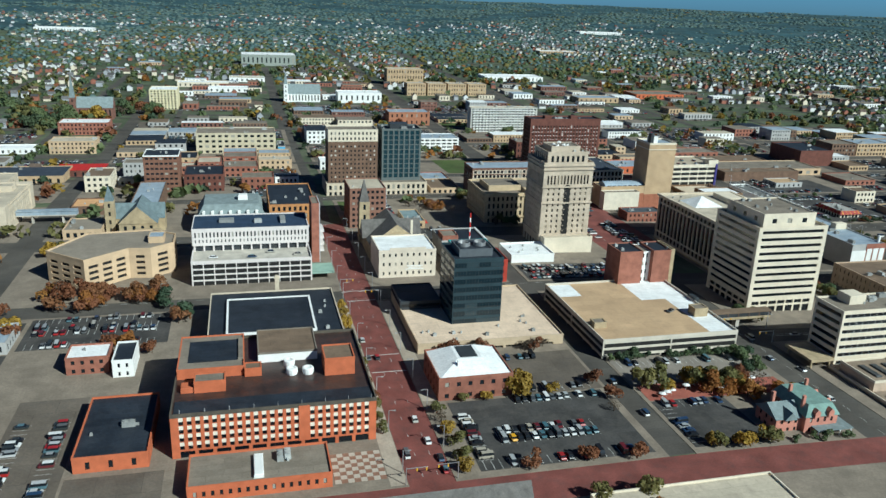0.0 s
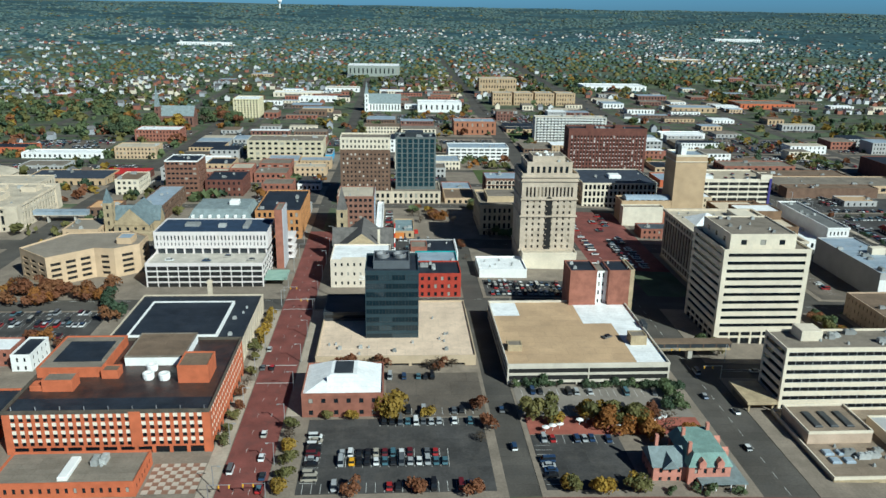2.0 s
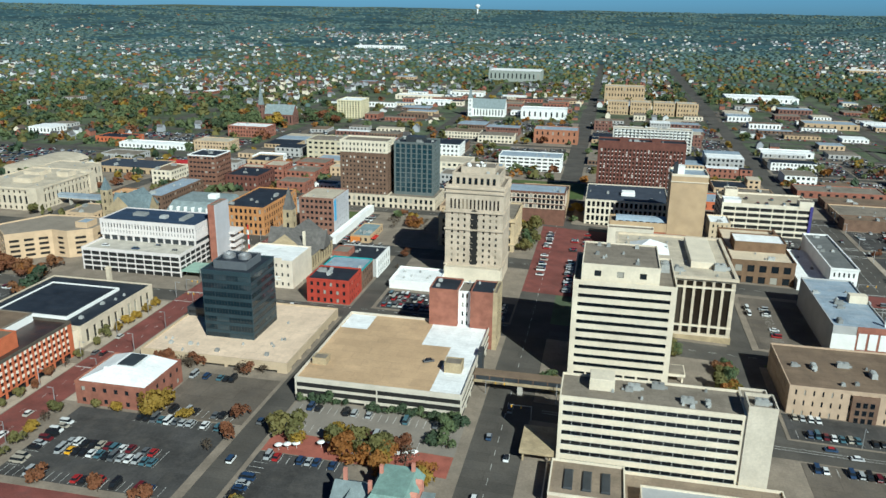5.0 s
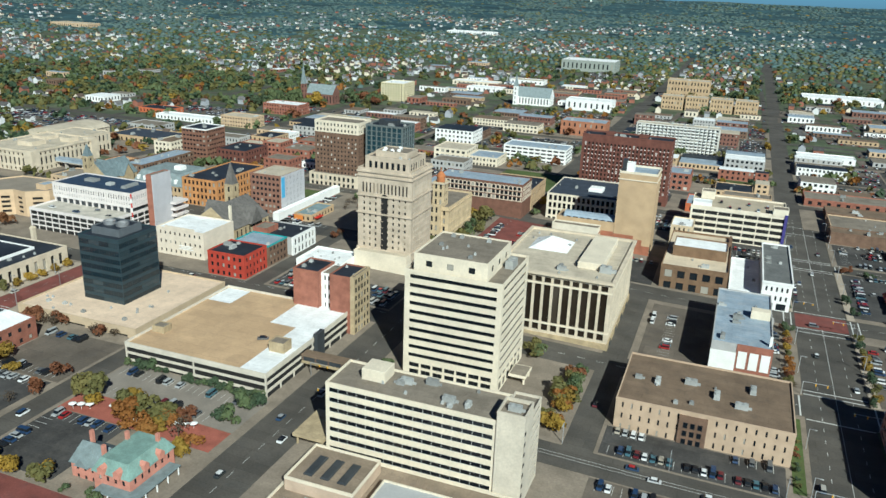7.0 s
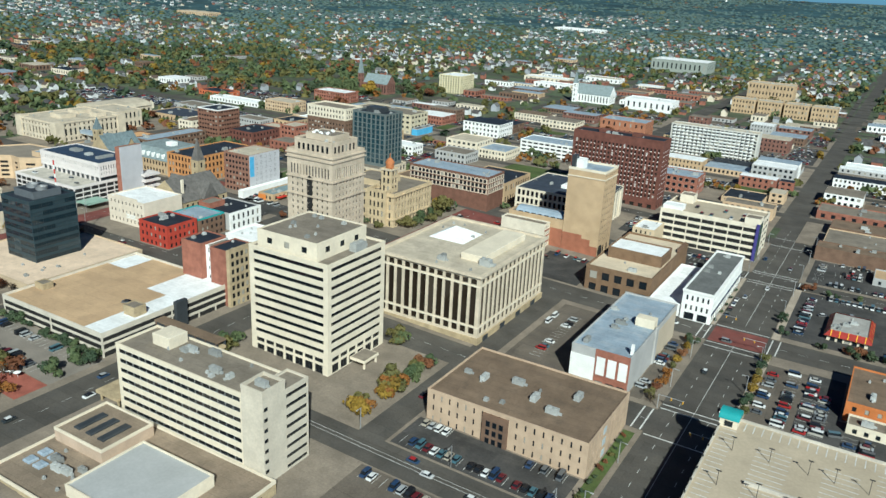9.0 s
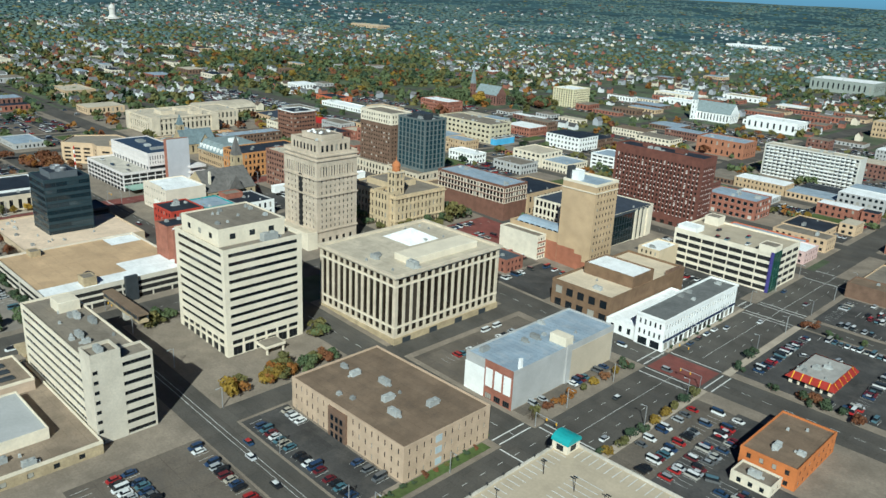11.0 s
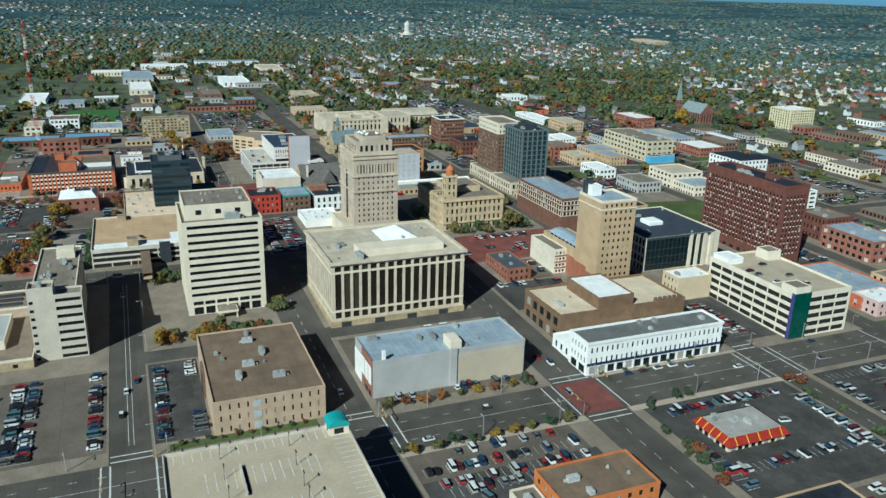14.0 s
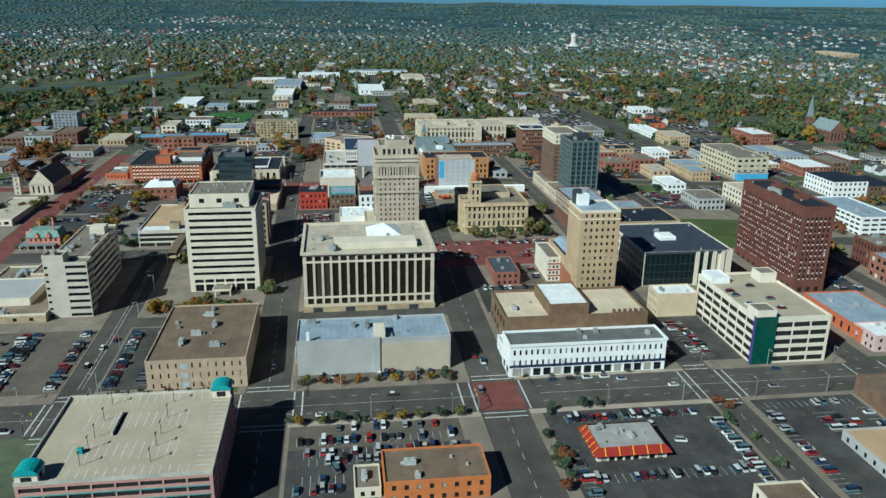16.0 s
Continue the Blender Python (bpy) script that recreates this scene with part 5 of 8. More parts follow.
SLATE = mat("slate_roof", (0.13, 0.12, 0.11), 0.25, 0.4, 3, stain=0.3, stain_col=(0.2, 0.18, 0.15))
r = gable_church("stone_church", "brown stone church with steep slate roofs and tower", 69, 100, 427, 463, 10, 22, False, SANDSTONE, SLATE, (71, 466, 3.2, 26, 41))
V = [(-18, -4, 10), (18, -4, 10), (18, 8, 10), (-18, 8, 10), (-18, 2, 20), (18, 2, 20)]
obj("transept_roof", mesh_of("transept_roof", V, [(0, 1, 5, 4), (2, 3, 4, 5), (1, 2, 5), (3, 0, 4)], SLATE), r)
box_part("chimney", r, 9, 10.4, -14, -12.6, 0, 23, CREAM, "tall pale chimney")
simple("red_shop", "bright red brick corner shop building", "shop", 115, 138, 382, 403, 12.6, mat("bright_red_brick", (0.38, 0.05, 0.03), 0.15, 0.3, 3), BLACK_ROOF, 3, 3.4, 0.42, (0.25, 0.75), 3, "SE", True)
simple("teal_shop", "brown shop with teal cornice", "shop", 115, 138, 404.5, 424, 11.5, BROWN_BRICK, BLUE_ROOF, 3, 3.4, 0.42, (0.25, 0.75), 3, "SE", True, parapet_mat=TEAL)
r, zb, h = simple("white_shop", "brick shop building with a white plastered front", "shop", 112, 139, 427, 452, 10, GREY_BLOCK, BLACK_ROOF, 0, units=4)
volume(r, 139.1, 140, 426.6, 452.4, 0, h + 0.8, WHITE, floors(h, 2, 4, 0.4, (0.2, 0.85)), WHITE_ROOF, sides="E", wname="white_front", parapet=0)
volume(r, 112.6, 122, 427.6, 440, h, h + 3, RED_BRICK, None, GREY_ROOF, wname="rear_house", parapet=0.5)
r, zb, h = simple("brown_white_block", "brown office block with white end walls", "office building", 66, 90, 494, 524, 26.3, mat("chestnut_brick", (0.25, 0.13, 0.09), 0.15, 0.3, 3), CREAM_ROOF, 7, 3.3, 0.6, (0.25, 0.75), 3, "SW", True)
box_part("white_end_wall", r, 11.98, 12.2, -15, 15.05, 0, h + 0.6, mat("pale_grey_panel", (0.5, 0.49, 0.5)), "pale painted end wall")
box_part("banner", r, 12.1, 12.3, -14.6, -10.5, h * 0.45, h - 0.5, BLUE_PAINT, "sky-blue wall banner")
for k in range(7):
    for j in range(5):
        obj("window", window_mesh(1.5, 1.9, FRAME, GLASS, 0), r, m=pose(12.22, -8 + 4.6 * j, h / 7 * (k + 0.5), 0, 0, 90))
simple("long_white_arcade", "long narrow white building behind a car lot", "building", 90.8, 95.4, 482, 566, 4.6, WHITE, WHITE_ROOF, 0, units=0)
r, zb, h = simple("drive_in_bank", "small low shop with grey-green roof and orange front", "shop", 103, 116, 489, 519, 4.4, TAN_BRICK, mat("grey_green_roof", (0.2, 0.26, 0.27), 0.15, 0.2, 1, stain=0.3, stain_col=(0.3, 0.32, 0.32)), 1, 4, 0.45, units=3)
box_part("orange_front", r, -6.6, 0, -15.4, -15.1, 0.2, h - 0.4, mat("orange_board", (0.62, 0.22, 0.05), 0.1, 0.3, 2), "orange painted front")
box_part("awning", r, 6.6, 9.2, -12, -4, 2.6, 3.2, RED_PAINT, "red awning", bottom=True, bevel=0.2)
simple("orange_corner", "orange terracotta three-storey commercial block", "shop", 14, 43, 488, 545, 18.5, mat("orange_terracotta", (0.5, 0.24, 0.09), 0.15, 0.3, 3), BLACK_ROOF, 4, 3.6, 0.5, (0.2, 0.8), 6, "SE", True)
# mansard hall
r, zb = building("mansard_hall", "tan hall with a grey-green mansard roof", "building", -30, 12, 490, 525)
volume(r, -30, 12, 490, 525, 0, 11, TAN_BRICK, floors(11, 2, 3.4, 0.5), None, parapet=0, single=False)
V = [(-21.5, -18, 11), (21.5, -18, 11), (21.5, 18, 11), (-21.5, 18, 11), (-17, -13.5, 19), (17, -13.5, 19), (17, 13.5, 19), (-17, 13.5, 19)]
hat = obj("mansard", mesh_of("mansard", V, [(0, 1, 5, 4), (1, 2, 6, 5), (2, 3, 7, 6), (3, 0, 4, 7), (4, 5, 6, 7)], mat("verdigris_slate", (0.22, 0.26, 0.26), 0.2, 0.4, 3)), r, "grey-green mansard roof")
for k in range(7):
    box_part("dormer", hat, -18 + 5.4 * k, -16.2 + 5.4 * k, -17.6, -14.5, 12.5, 15.6, WHITE, bevel=0.3)
box_part("roof_house", r, 4, 10, -4, 2, 19, 22, WHITE, bevel=0.4)
# angled beige garage: two wings
r, zb = building("beige_garage", "beige concrete parking garage with angled slotted walls", "parking garage", -100, -38, 399, 450)
slots = lambda L, mg: [(2.2 + 3.1 * i, 3.9 + 3.1 * i, max(1, round(L / 9)), 0.66) for i in range(4)] if L > 16 else [(2.2 + 3.1 * i, 3.9 + 3.1 * i, 1, 0.5) for i in range(4)]
# slots filled with plates in the painted shade colour
poly_volume(r, [(-101, 417), (-80, 399), (-61, 416), (-50, 415), (-39, 424), (-39, 440), (-52, 450), (-86, 446)], 0, 16.4, BEIGE, slots, mat("warm_grey_roof", (0.27, 0.23, 0.18), 0.15, 0.1, 1, stain=0.4, stain_col=(0.2, 0.17, 0.13)), glass=SHADE, depth=0.8)
volume(r, -52, -44, 426, 436, 16.4, 19.5, BEIGE, None, BLUE_ROOF, wname="stair_house", parapet=0.4)
# civic hall (classical)
r, zb = building("civic_hall", "large pale limestone civic hall with tall vertical windows", "civic hall", -198, -142, 504, 572)
h = 19.5 - zb
volume(r, -198, -142, 504, 572, 0, h - 3, LIMESTONE, lambda L, mg: [(1.2, 3.6, round(L / 5), 0.4), (5.5, h - 8.5, round(L / 5), 0.46), (h - 6.6, h - 4.6, round(L / 5), 0.4)], CREAM_ROOF, margin=2.5, depth=0.7, sides="SEN", single=False)
for x0, x1, y0, y1, dz in ((-176, -160, 522, 536, 3.0), (-186, -172, 546, 560, 2.4), (-158, -148, 548, 558, 3.2)):
    volume(r, x0, x1, y0, y1, h - 3, h - 3 + dz, LIMESTONE, None, CREAM_ROOF, wname="attic_wall", parapet=0.4)
for x, y in ((-28.6, -34.6), (20.6, -34.6), (20.6, 26.6)):
    box_part("corner_pavilion", r, x, x + 8, y, y + 8, 0, h - 2.0, LIMESTONE, "plain stone corner pavilion", bevel=0.1)
ring_part("cornice", r, -28.5, 28.5, -34.5, 34.5, h - 3.9, h - 3.2, 0.8, LIMESTONE)
roof_units(r, -192, -148, 510, 566, h - 3, 8, rng)
simple("civic_wing", "pale limestone civic wing", "civic hall", -198, -158, 574, 604, 16, LIMESTONE, CREAM_ROOF, 2, 5, 0.4, (0.2, 0.8), 4)
r, zb, h = simple("auditorium", "domed pale stone auditorium", "auditorium", -250, -210, 598, 658, 8, LIMESTONE, CREAM_ROOF, 1, 6, 0.4, units=0)
V, F = [], []
for i in range(11):
    a = math.pi * i / 10
    V += [(-21 * math.cos(a), -30, h + 5 * math.sin(a)), (-21 * math.cos(a), 30, h + 5 * math.sin(a))]
obj("vault_roof", mesh_of("vault_roof", V, [(2 * i, 2 * i + 1, 2 * i + 3, 2 * i + 2) for i in range(10)] + [tuple(range(0, 22, 2)), tuple(range(21, 0, -2))], CREAM_ROOF), r, "low vaulted tan roof")
simple("striped_brick_tower", "brown brick mid-rise with white roof edge", "office building", -72, -47, 596, 622, 29, mat("reddish_brown_brick", (0.2, 0.1, 0.065), 0.2, 0.3, 3), BLACK_ROOF, 8, 3.2, 0.7, (0.35, 0.75), 3, "SEW", False, parapet_mat=WHITE)
simple("brick_long_row", "long brown brick row with blue-grey roof", "shop", -74, -56, 528, 590, 11, BROWN_BRICK, BLUE_ROOF, 3, 3.4, 0.5, units=6)
simple("brick_back_row", "dark brick warehouse with flat dark roof", "warehouse", -45, -16, 606, 640, 12, DARK_RED, BLACK_ROOF, 3, 4, 0.4, units=3)
r = gable_church("gothic_church", "stone church with steep blue-grey slate roofs and tower", -76, -54, 490, 520, 9, 20, False, SANDSTONE, mat("blue_grey_slate", (0.15, 0.19, 0.2), 0.25, 0.4, 3, stain=0.3, stain_col=(0.22, 0.24, 0.23)), (-82, 501, 2.8, 21, 31))
V = [(-15, -3, 9), (15, -3, 9), (15, 8, 9), (-15, 8, 9), (-15, 2.5, 18), (15, 2.5, 18)]
obj("transept_roof", mesh_of("transept_roof", V, [(0, 1, 5, 4), (2, 3, 4, 5)], MATS["blue_grey_slate"]), r)
obj("transept_wall", mesh_of("transept_wall", [(x, y, z) for x in (-14.6, 14.6) for y, z in ((-2.6, 0), (7.6, 0), (7.6, 9), (2.5, 17.6), (-2.6, 9))], [(4, 3, 2, 1, 0), (5, 6, 7, 8, 9), (0, 5, 9, 4), (1, 2, 7, 6)], SANDSTONE), r)
box_part("porch", r, -2, 14, -21, -15.1, 0, 6, SANDSTONE, "low stone porch with a gabled roof", bevel=0.4)
simple("parish_hall", "low hall with a wide grey flat roof", "hall", -108, -86, 489, 515, 0, BEIGE, mat("warm_grey_roof", (0, 0, 0)), 1, 4, 0.5, units=4, height=6)
simple("orange_roof_hall", "low hall with a pale orange flat roof", "hall", -113, -93, 544, 566, 0, BROWN_BRICK, mat("pale_orange_roof", (0.62, 0.36, 0.17), 0.12, 0.2, 2, stain=0.2, stain_col=(0.5, 0.3, 0.16)), 1, 4, 0.4, units=2, height=6)
bridge = tagged(new("covered_footbridge"), "covered blue-grey footbridge from the civic hall across the street", "footbridge")
bridge.location = (-124, 528.5, G(-124, 528.5))
box_part("deck", bridge, -18, 18, -2.4, 2.4, 5.2, 5.8, CONCRETE, bottom=True)
box_part("side_wall", bridge, -18, 18, -2.3, 2.3, 5.8, 8.2, BLUE_ROOF, "blue-grey panel sides")
box_part("roof", bridge, -18, 18, -2.7, 2.7, 8.2, 8.7, BLUE_ROOF, "blue-grey flat roof", bottom=True)
for x in (-9.5, 8.5):
    box_part("pier", bridge, x, x + 1, -1.5, 1.5, 0, 5.2, CONCRETE)
simple("yellow_warehouse", "long cream four-storey warehouse", "warehouse", -45, 31, 787, 820, 12, mat("pale_yellow_brick", (0.56, 0.49, 0.34), 0.1, 0.2, 2), GREY_ROOF, 4, 6, 0.55, (0.3, 0.75), 8, "SE", False, frame_mat=FRAME_PALE)
simple("blue_wall_shed", "low shed with a sky-blue wall", "shed", 33, 40, 786, 816, -1, BLUE_PAINT, BLACK_ROOF, 0, units=2, parapet_mat=GREY_BLOCK)
# open deck rows darkened by painted shade plates
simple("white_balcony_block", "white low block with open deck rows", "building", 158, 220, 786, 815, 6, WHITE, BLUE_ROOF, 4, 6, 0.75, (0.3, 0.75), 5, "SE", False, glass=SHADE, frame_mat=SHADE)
# balcony apartment slab
r, zb, h = simple("balcony_apartments", "white apartment slab with rows of balconies", "apartment building", 268, 353, 908, 924, 20.5, mat("pale_concrete", (0.58, 0.56, 0.5), 0.08, 0.2, 2), CREAM_ROOF, 9, 3.9, 0.7, (0.15, 0.85), 6, "S", False)
for i in range(9):
    V, F = [], []
    for k in range(19):
        x = -40 + 4.2 * k
        box_lists(V, F, x, x + 3.2, -9.4, -7.9, h / 9 * i + 0.5, h / 9 * i + 1.5, True)
    tagged(obj("balcony_row", mesh_of("balcony_row", V, F, WHITE), r, "row of white balconies"), kind="stuff")
simple("red_brick_factory", "red brick block with pale window bays", "building", 297, 338, 738, 765, 6.5, RED_BRICK, BLUE_ROOF, 3, 5, 0.6, (0.25, 0.8), 5, "SE", True, frame_mat=FRAME_PALE, glass=GLASS_BLIND)
simple("brick_house_block", "dark red brick block", "building", 270, 294, 745, 770, 9, DARK_RED, GREY_ROOF, 3, 3.2, 0.4, units=3)
simple("orange_sheds", "low orange brick shed with grey sheet roof", "shed", 340, 392, 668, 700, -1, ORANGE_BRICK, BLUE_ROOF, 1, 6, 0.3, units=6)
simple("pink_shop", "pale pink and red shop with white roof", "shop", 385, 402, 668, 690, 0, mat("pale_pink_paint", (0.6, 0.42, 0.38), 0.1, 0.3, 2), WHITE_ROOF, 2, 4, 0.4, units=2)
gable_church("white_church", "white church with grey roof and tall steeple", 60, 112, 1165, 1190, 12, 25, True, WHITE, MATS["verdigris_slate"], (62, 1162, 3, 26, 45))
simple("white_hall", "large white flat-roofed hall", "building", 137, 202, 1158, 1190, 6, WHITE, WHITE_ROOF, 1, 8, 0.3, units=2)
simple("orange_store", "orange brick store with stepped front", "store", 176, 228, 955, 985, 8, mat("dull_orange_brick", (0.36, 0.16, 0.09), 0.15, 0.3, 3), BLUE_ROOF, 2, 6, 0.3, units=4)
simple("yellow_apartments", "pale yellow eight-storey apartment block", "apartment building", -117, -82, 1086, 1126, 17, mat("pale_yellow_render", (0.68, 0.6, 0.38), 0.08, 0.2, 2), WHITE_ROOF, 8, 4, 0.5, (0.2, 0.8), 3, "SE", False)
for k in range(4):
    simple("school_wing", "tan brick school wing with tall windows", "school", 259 + 34 * k, 290 + 34 * k, 1248, 1275, 11, TAN_BRICK, CREAM_ROOF, 3, 4, 0.4, units=2, group="school wings")
simple("school_hall", "tan brick school hall with flat roof", "school", 252, 318, 1392, 1425, 20, TAN_BRICK, CREAM_ROOF, 3, 5, 0.4, units=3)
simple("arena", "wide low white-roofed arena", "arena", 2, 114, 1720, 1790, 14, mat("grey_green_wall", (0.3, 0.32, 0.28), 0.1, 0.2, 2), WHITE_ROOF, 1, 9, 0.3, units=4)
simple("brick_apartments", "tan brick apartment block with white window grid", "apartment building", -185, -172, 322, 368, 20, SANDSTONE, GREY_ROOF, 7, 3.6, 0.5, units=3, single=False, sides="ES", frame_mat=FRAME_PALE, glass=GLASS_BLIND)
simple("dark_red_store", "big dark red windowless store", "store", 566, 606, 690, 740, 8, DARK_RED, BLACK_ROOF, 0, units=4)
r = gable_church("grey_stone_church", "pale stone church with steep dark roof", 30, 75, 168, 186, 9, 20, True, LIMESTONE, SLATE, (70, 158, 2.5, 14, 20))
simple("dark_roof_store", "low brick store with dark roof", "store", -57, -34, 234, 274, 5.3, ORANGE_BRICK, BLACK_ROOF, 1, 8, 0.2, units=2)
simple("small_brick_shop", "small brick and white shop by the parking lot", "shop", -72, -56, 305, 318, 7, RED_BRICK, WHITE_ROOF, 2, 4, 0.4, units=1, sides="SE")
simple("white_gable_shop", "small white shop with dark sloping roof", "shop", -54, -46, 300, 318, 7, WHITE, BLACK_ROOF, 2, 4, 0.3, units=0, sides="SE")
# white-roofed brick building
r, zb, h = simple("white_hip_building", "two-storey red brick building with white hipped roof", "building", 69, 99, 259, 285, 9.3, RED_BRICK, WHITE_ROOF, 2, 4.4, 0.35, (0.3, 0.7), 0, "SEW", True)
V = [(-14.4, -12.4, h + 0.1), (14.4, -12.4, h + 0.1), (14.4, 12.4, h + 0.1), (-14.4, 12.4, h + 0.1), (-5, -3, h + 3.4), (5, -3, h + 3.4), (5, 9, h + 3.4), (-5, 9, h + 3.4)]
obj("hipped_roof", mesh_of("hipped_roof", V, [(0, 1, 5, 4), (1, 2, 6, 5), (2, 3, 7, 6), (3, 0, 4, 7), (4, 5, 6, 7)], WHITE_ROOF), r, "white membrane hipped roof")
box_part("roof_light", r, -3.5, 3.5, -2, 8, h + 3.4, h + 3.7, DARK_PANEL, "dark glazed roof light")
box_part("chimney", r, -6, -5, -7, -6, h + 1, h + 4.4, WHITE)
# foreground parking deck
r, zb = building("roof_parking_deck", "concrete parking deck with marked open roof", "parking garage", 438, 494, 309, 369)
DECK = mat("pale_deck_concrete", (0.47, 0.39, 0.28), 0.1, 0.08, 1, stain=0.35, stain_col=(0.36, 0.3, 0.22))
hd = 8.5 - zb
# tier openings shut with near-black plates for the inner shade
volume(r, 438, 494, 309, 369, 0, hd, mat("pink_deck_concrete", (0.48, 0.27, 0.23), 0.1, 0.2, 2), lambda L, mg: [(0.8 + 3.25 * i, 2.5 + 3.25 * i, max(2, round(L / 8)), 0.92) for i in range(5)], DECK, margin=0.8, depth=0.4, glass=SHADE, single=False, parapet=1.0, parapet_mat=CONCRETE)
V, F = [], []


def mark(x0, x1, y0, y1):
    b = len(V)
    V.extend([(x0, y0, hd + 0.03), (x1, y0, hd + 0.03), (x1, y1, hd + 0.03), (x0, y1, hd + 0.03)])
    F.append((b, b + 1, b + 2, b + 3))


for x0 in (-26.8, -14, -8.6, 6, 11.4, 21):
    for k in range(18):
        if -14.5 < x0 < 12 and k in (0, 1, 2, 16, 17):
            continue
        mark(x0, x0 + 5, -27 + 2.85 * k, -26.68 + 2.85 * k)
for k in range(17):
    mark(-23 + 2.85 * k, -22.68 + 2.85 * k, 23.5, 29)
tagged(obj("stall_marking", mesh_of("stall_marking", V, F, PAINT), r), kind="stuff")
box_part("ramp_wall", r, -14, 1, -8, -7.3, hd, hd + 1.3, CONCRETE)
# no hole in the slab: the ramp's shade is a dark strip on top
box_part("ramp_void", r, -14, 1, -7.3, -6.2, hd - 0.1, hd + 0.04, SHADE, "flat near-black strip painted as the shaded ramp opening")
box_part("roof_cabinet", r, 10, 12, -16, -14.2, hd, hd + 1.8, TEAL, "small teal roof cabinet", bevel=0.15)
for k in range(10):
    x, y = (-21, -9.5, 2, 9.5, 19)[k % 5], (-13, 9)[k // 5]
    post = box_part("lamp_post", r, x, x + 0.16, y, y + 0.16, hd, hd + 5, FRAME)
    box_part("lamp_head", post, x - 0.7, x + 0.9, y - 0.12, y + 0.28, hd + 5, hd + 5.2, FRAME)
for k in range(7):
    box_part("planter_post", r, -28.2, -27.6, -24 + 7.4 * k, -23.5 + 7.4 * k, hd + 0.9, hd + 1.7, FRAME)
for (x, y) in ((-25.2, 26.2), (24.6, -26.2)):
    w = volume(r, 466 + x - 3, 466 + x + 3, 339 + y - 3.4, 339 + y + 3.4, hd, hd + 3.2, CREAM, floors(3.2, 1, 4, 0.7, (0.1, 0.8)), None, wname="stair_house", parapet=0)
    V, F = [], []
    for i in range(9):
        a = math.pi * i / 8
        V += [(x - 3.4, y - 3.8 * math.cos(a), hd + 3.2 + 2.4 * math.sin(a)), (x + 3.4, y - 3.8 * math.cos(a), hd + 3.2 + 2.4 * math.sin(a))]
    obj("vault", mesh_of("vault", V, [(2 * i, 2 * i + 1, 2 * i + 3, 2 * i + 2) for i in range(8)] + [tuple(range(0, 18, 2)), tuple(range(17, 0, -2))], TEAL), w, "teal barrel-vaulted stair roof")
for k in range(4):
    box_part("teal_trim", r, 28.0, 28.15, -29, 29, 2.7 + 3.25 * k, 3.0 + 3.25 * k, TEAL, "teal trim band")
# fast food restaurant
r, zb = building("burger_restaurant", "low restaurant with red and yellow striped roof edge", "restaurant", 460, 478, 503, 530)
volume(r, 460, 478, 503, 530, 0, 3.6, CREAM, floors(3.6, 1, 3, 0.7, (0.15, 0.75)), None, parapet=0)
V = [(-10.5, -15, 3.4), (10.5, -15, 3.4), (10.5, 15, 3.4), (-10.5, 15, 3.4), (-8.2, -12.6, 6), (8.2, -12.6, 6), (8.2, 12.6, 6), (-8.2, 12.6, 6)]
hat = obj("mansard", mesh_of("mansard", V, [(0, 1, 5, 4), (1, 2, 6, 5), (2, 3, 7, 6), (3, 0, 4, 7)], mat("dark_red_roof_metal", (0.3, 0.03, 0.02), 0.15, 0.3, 2, rough=0.5)), r, "sloping red roof edge")
obj("roof", mesh_of("roof", [(-8.2, -12.6, 5.6), (8.2, -12.6, 5.6), (8.2, 12.6, 5.6), (-8.2, 12.6, 5.6)], [(0, 1, 2, 3)], mat("pale_gravel_roof", (0.36, 0.34, 0.31), 0.15, 0.2, 2)), r)
for s, L in {"S": 21, "E": 30, "N": 21, "W": 30}.items():
    for k in range(5):
        u = -L / 2 + L * (k + 0.8) / 5.6
        V = []
        for t_, zz in ((0, 3.5), (1, 6.1)):
            dx, dy = (10.6 - 2.3 * t_), (15.1 - 2.4 * t_)
            for w in (-0.2, 0.2):
                V.append({"S": (u + w, -dy, zz), "N": (u + w, dy, zz), "E": (dx, u + w, zz), "W": (-dx, u + w, zz)}[s])
        obj("stripe", mesh_of("stripe", V, [(0, 1, 3, 2)], YELLOW_PAINT), hat, "yellow roof stripe")
roof_units(r, 463, 475, 506, 527, 5.6, 8, rng, (0, 1, 3))
# orange bar building
r, zb, h = simple("orange_painted_bar", "orange painted brick building with dark roof", "building", 474, 494, 424, 460, 0, mat("orange_paint_brick", (0.5, 0.17, 0.05), 0.12, 0.3, 3), BROWN_ROOF, 2, 4, 0.35, units=4, sides="SEWN", single=True)
simple("white_lean_to", "small white lean-to shop", "shop", 476, 490, 414, 423, 0, CREAM, GREY_ROOF, 1, 4, 0.4, units=1, height=4)
# Victorian house with green roof
r, zb = building("victorian_house", "pink brick villa with green mansard roof and porch", "house", 188, 214, 212, 235)
PINKB = mat("pink_brick", (0.5, 0.22, 0.16), 0.15, 0.3, 3)
GREY_SLATE = mat("grey_green_slate", (0.2, 0.24, 0.24), 0.2, 0.4, 3, stain=0.3, stain_col=(0.12, 0.14, 0.14))
volume(r, 199, 213, 214, 234, 0, 7.5, PINKB, floors(7.5, 2, 3, 0.35), None, parapet=0)
volume(r, 188, 199, 216, 228, 0, 6.4, PINKB, floors(6.4, 2, 3, 0.35), None, parapet=0, wname="west_wing")
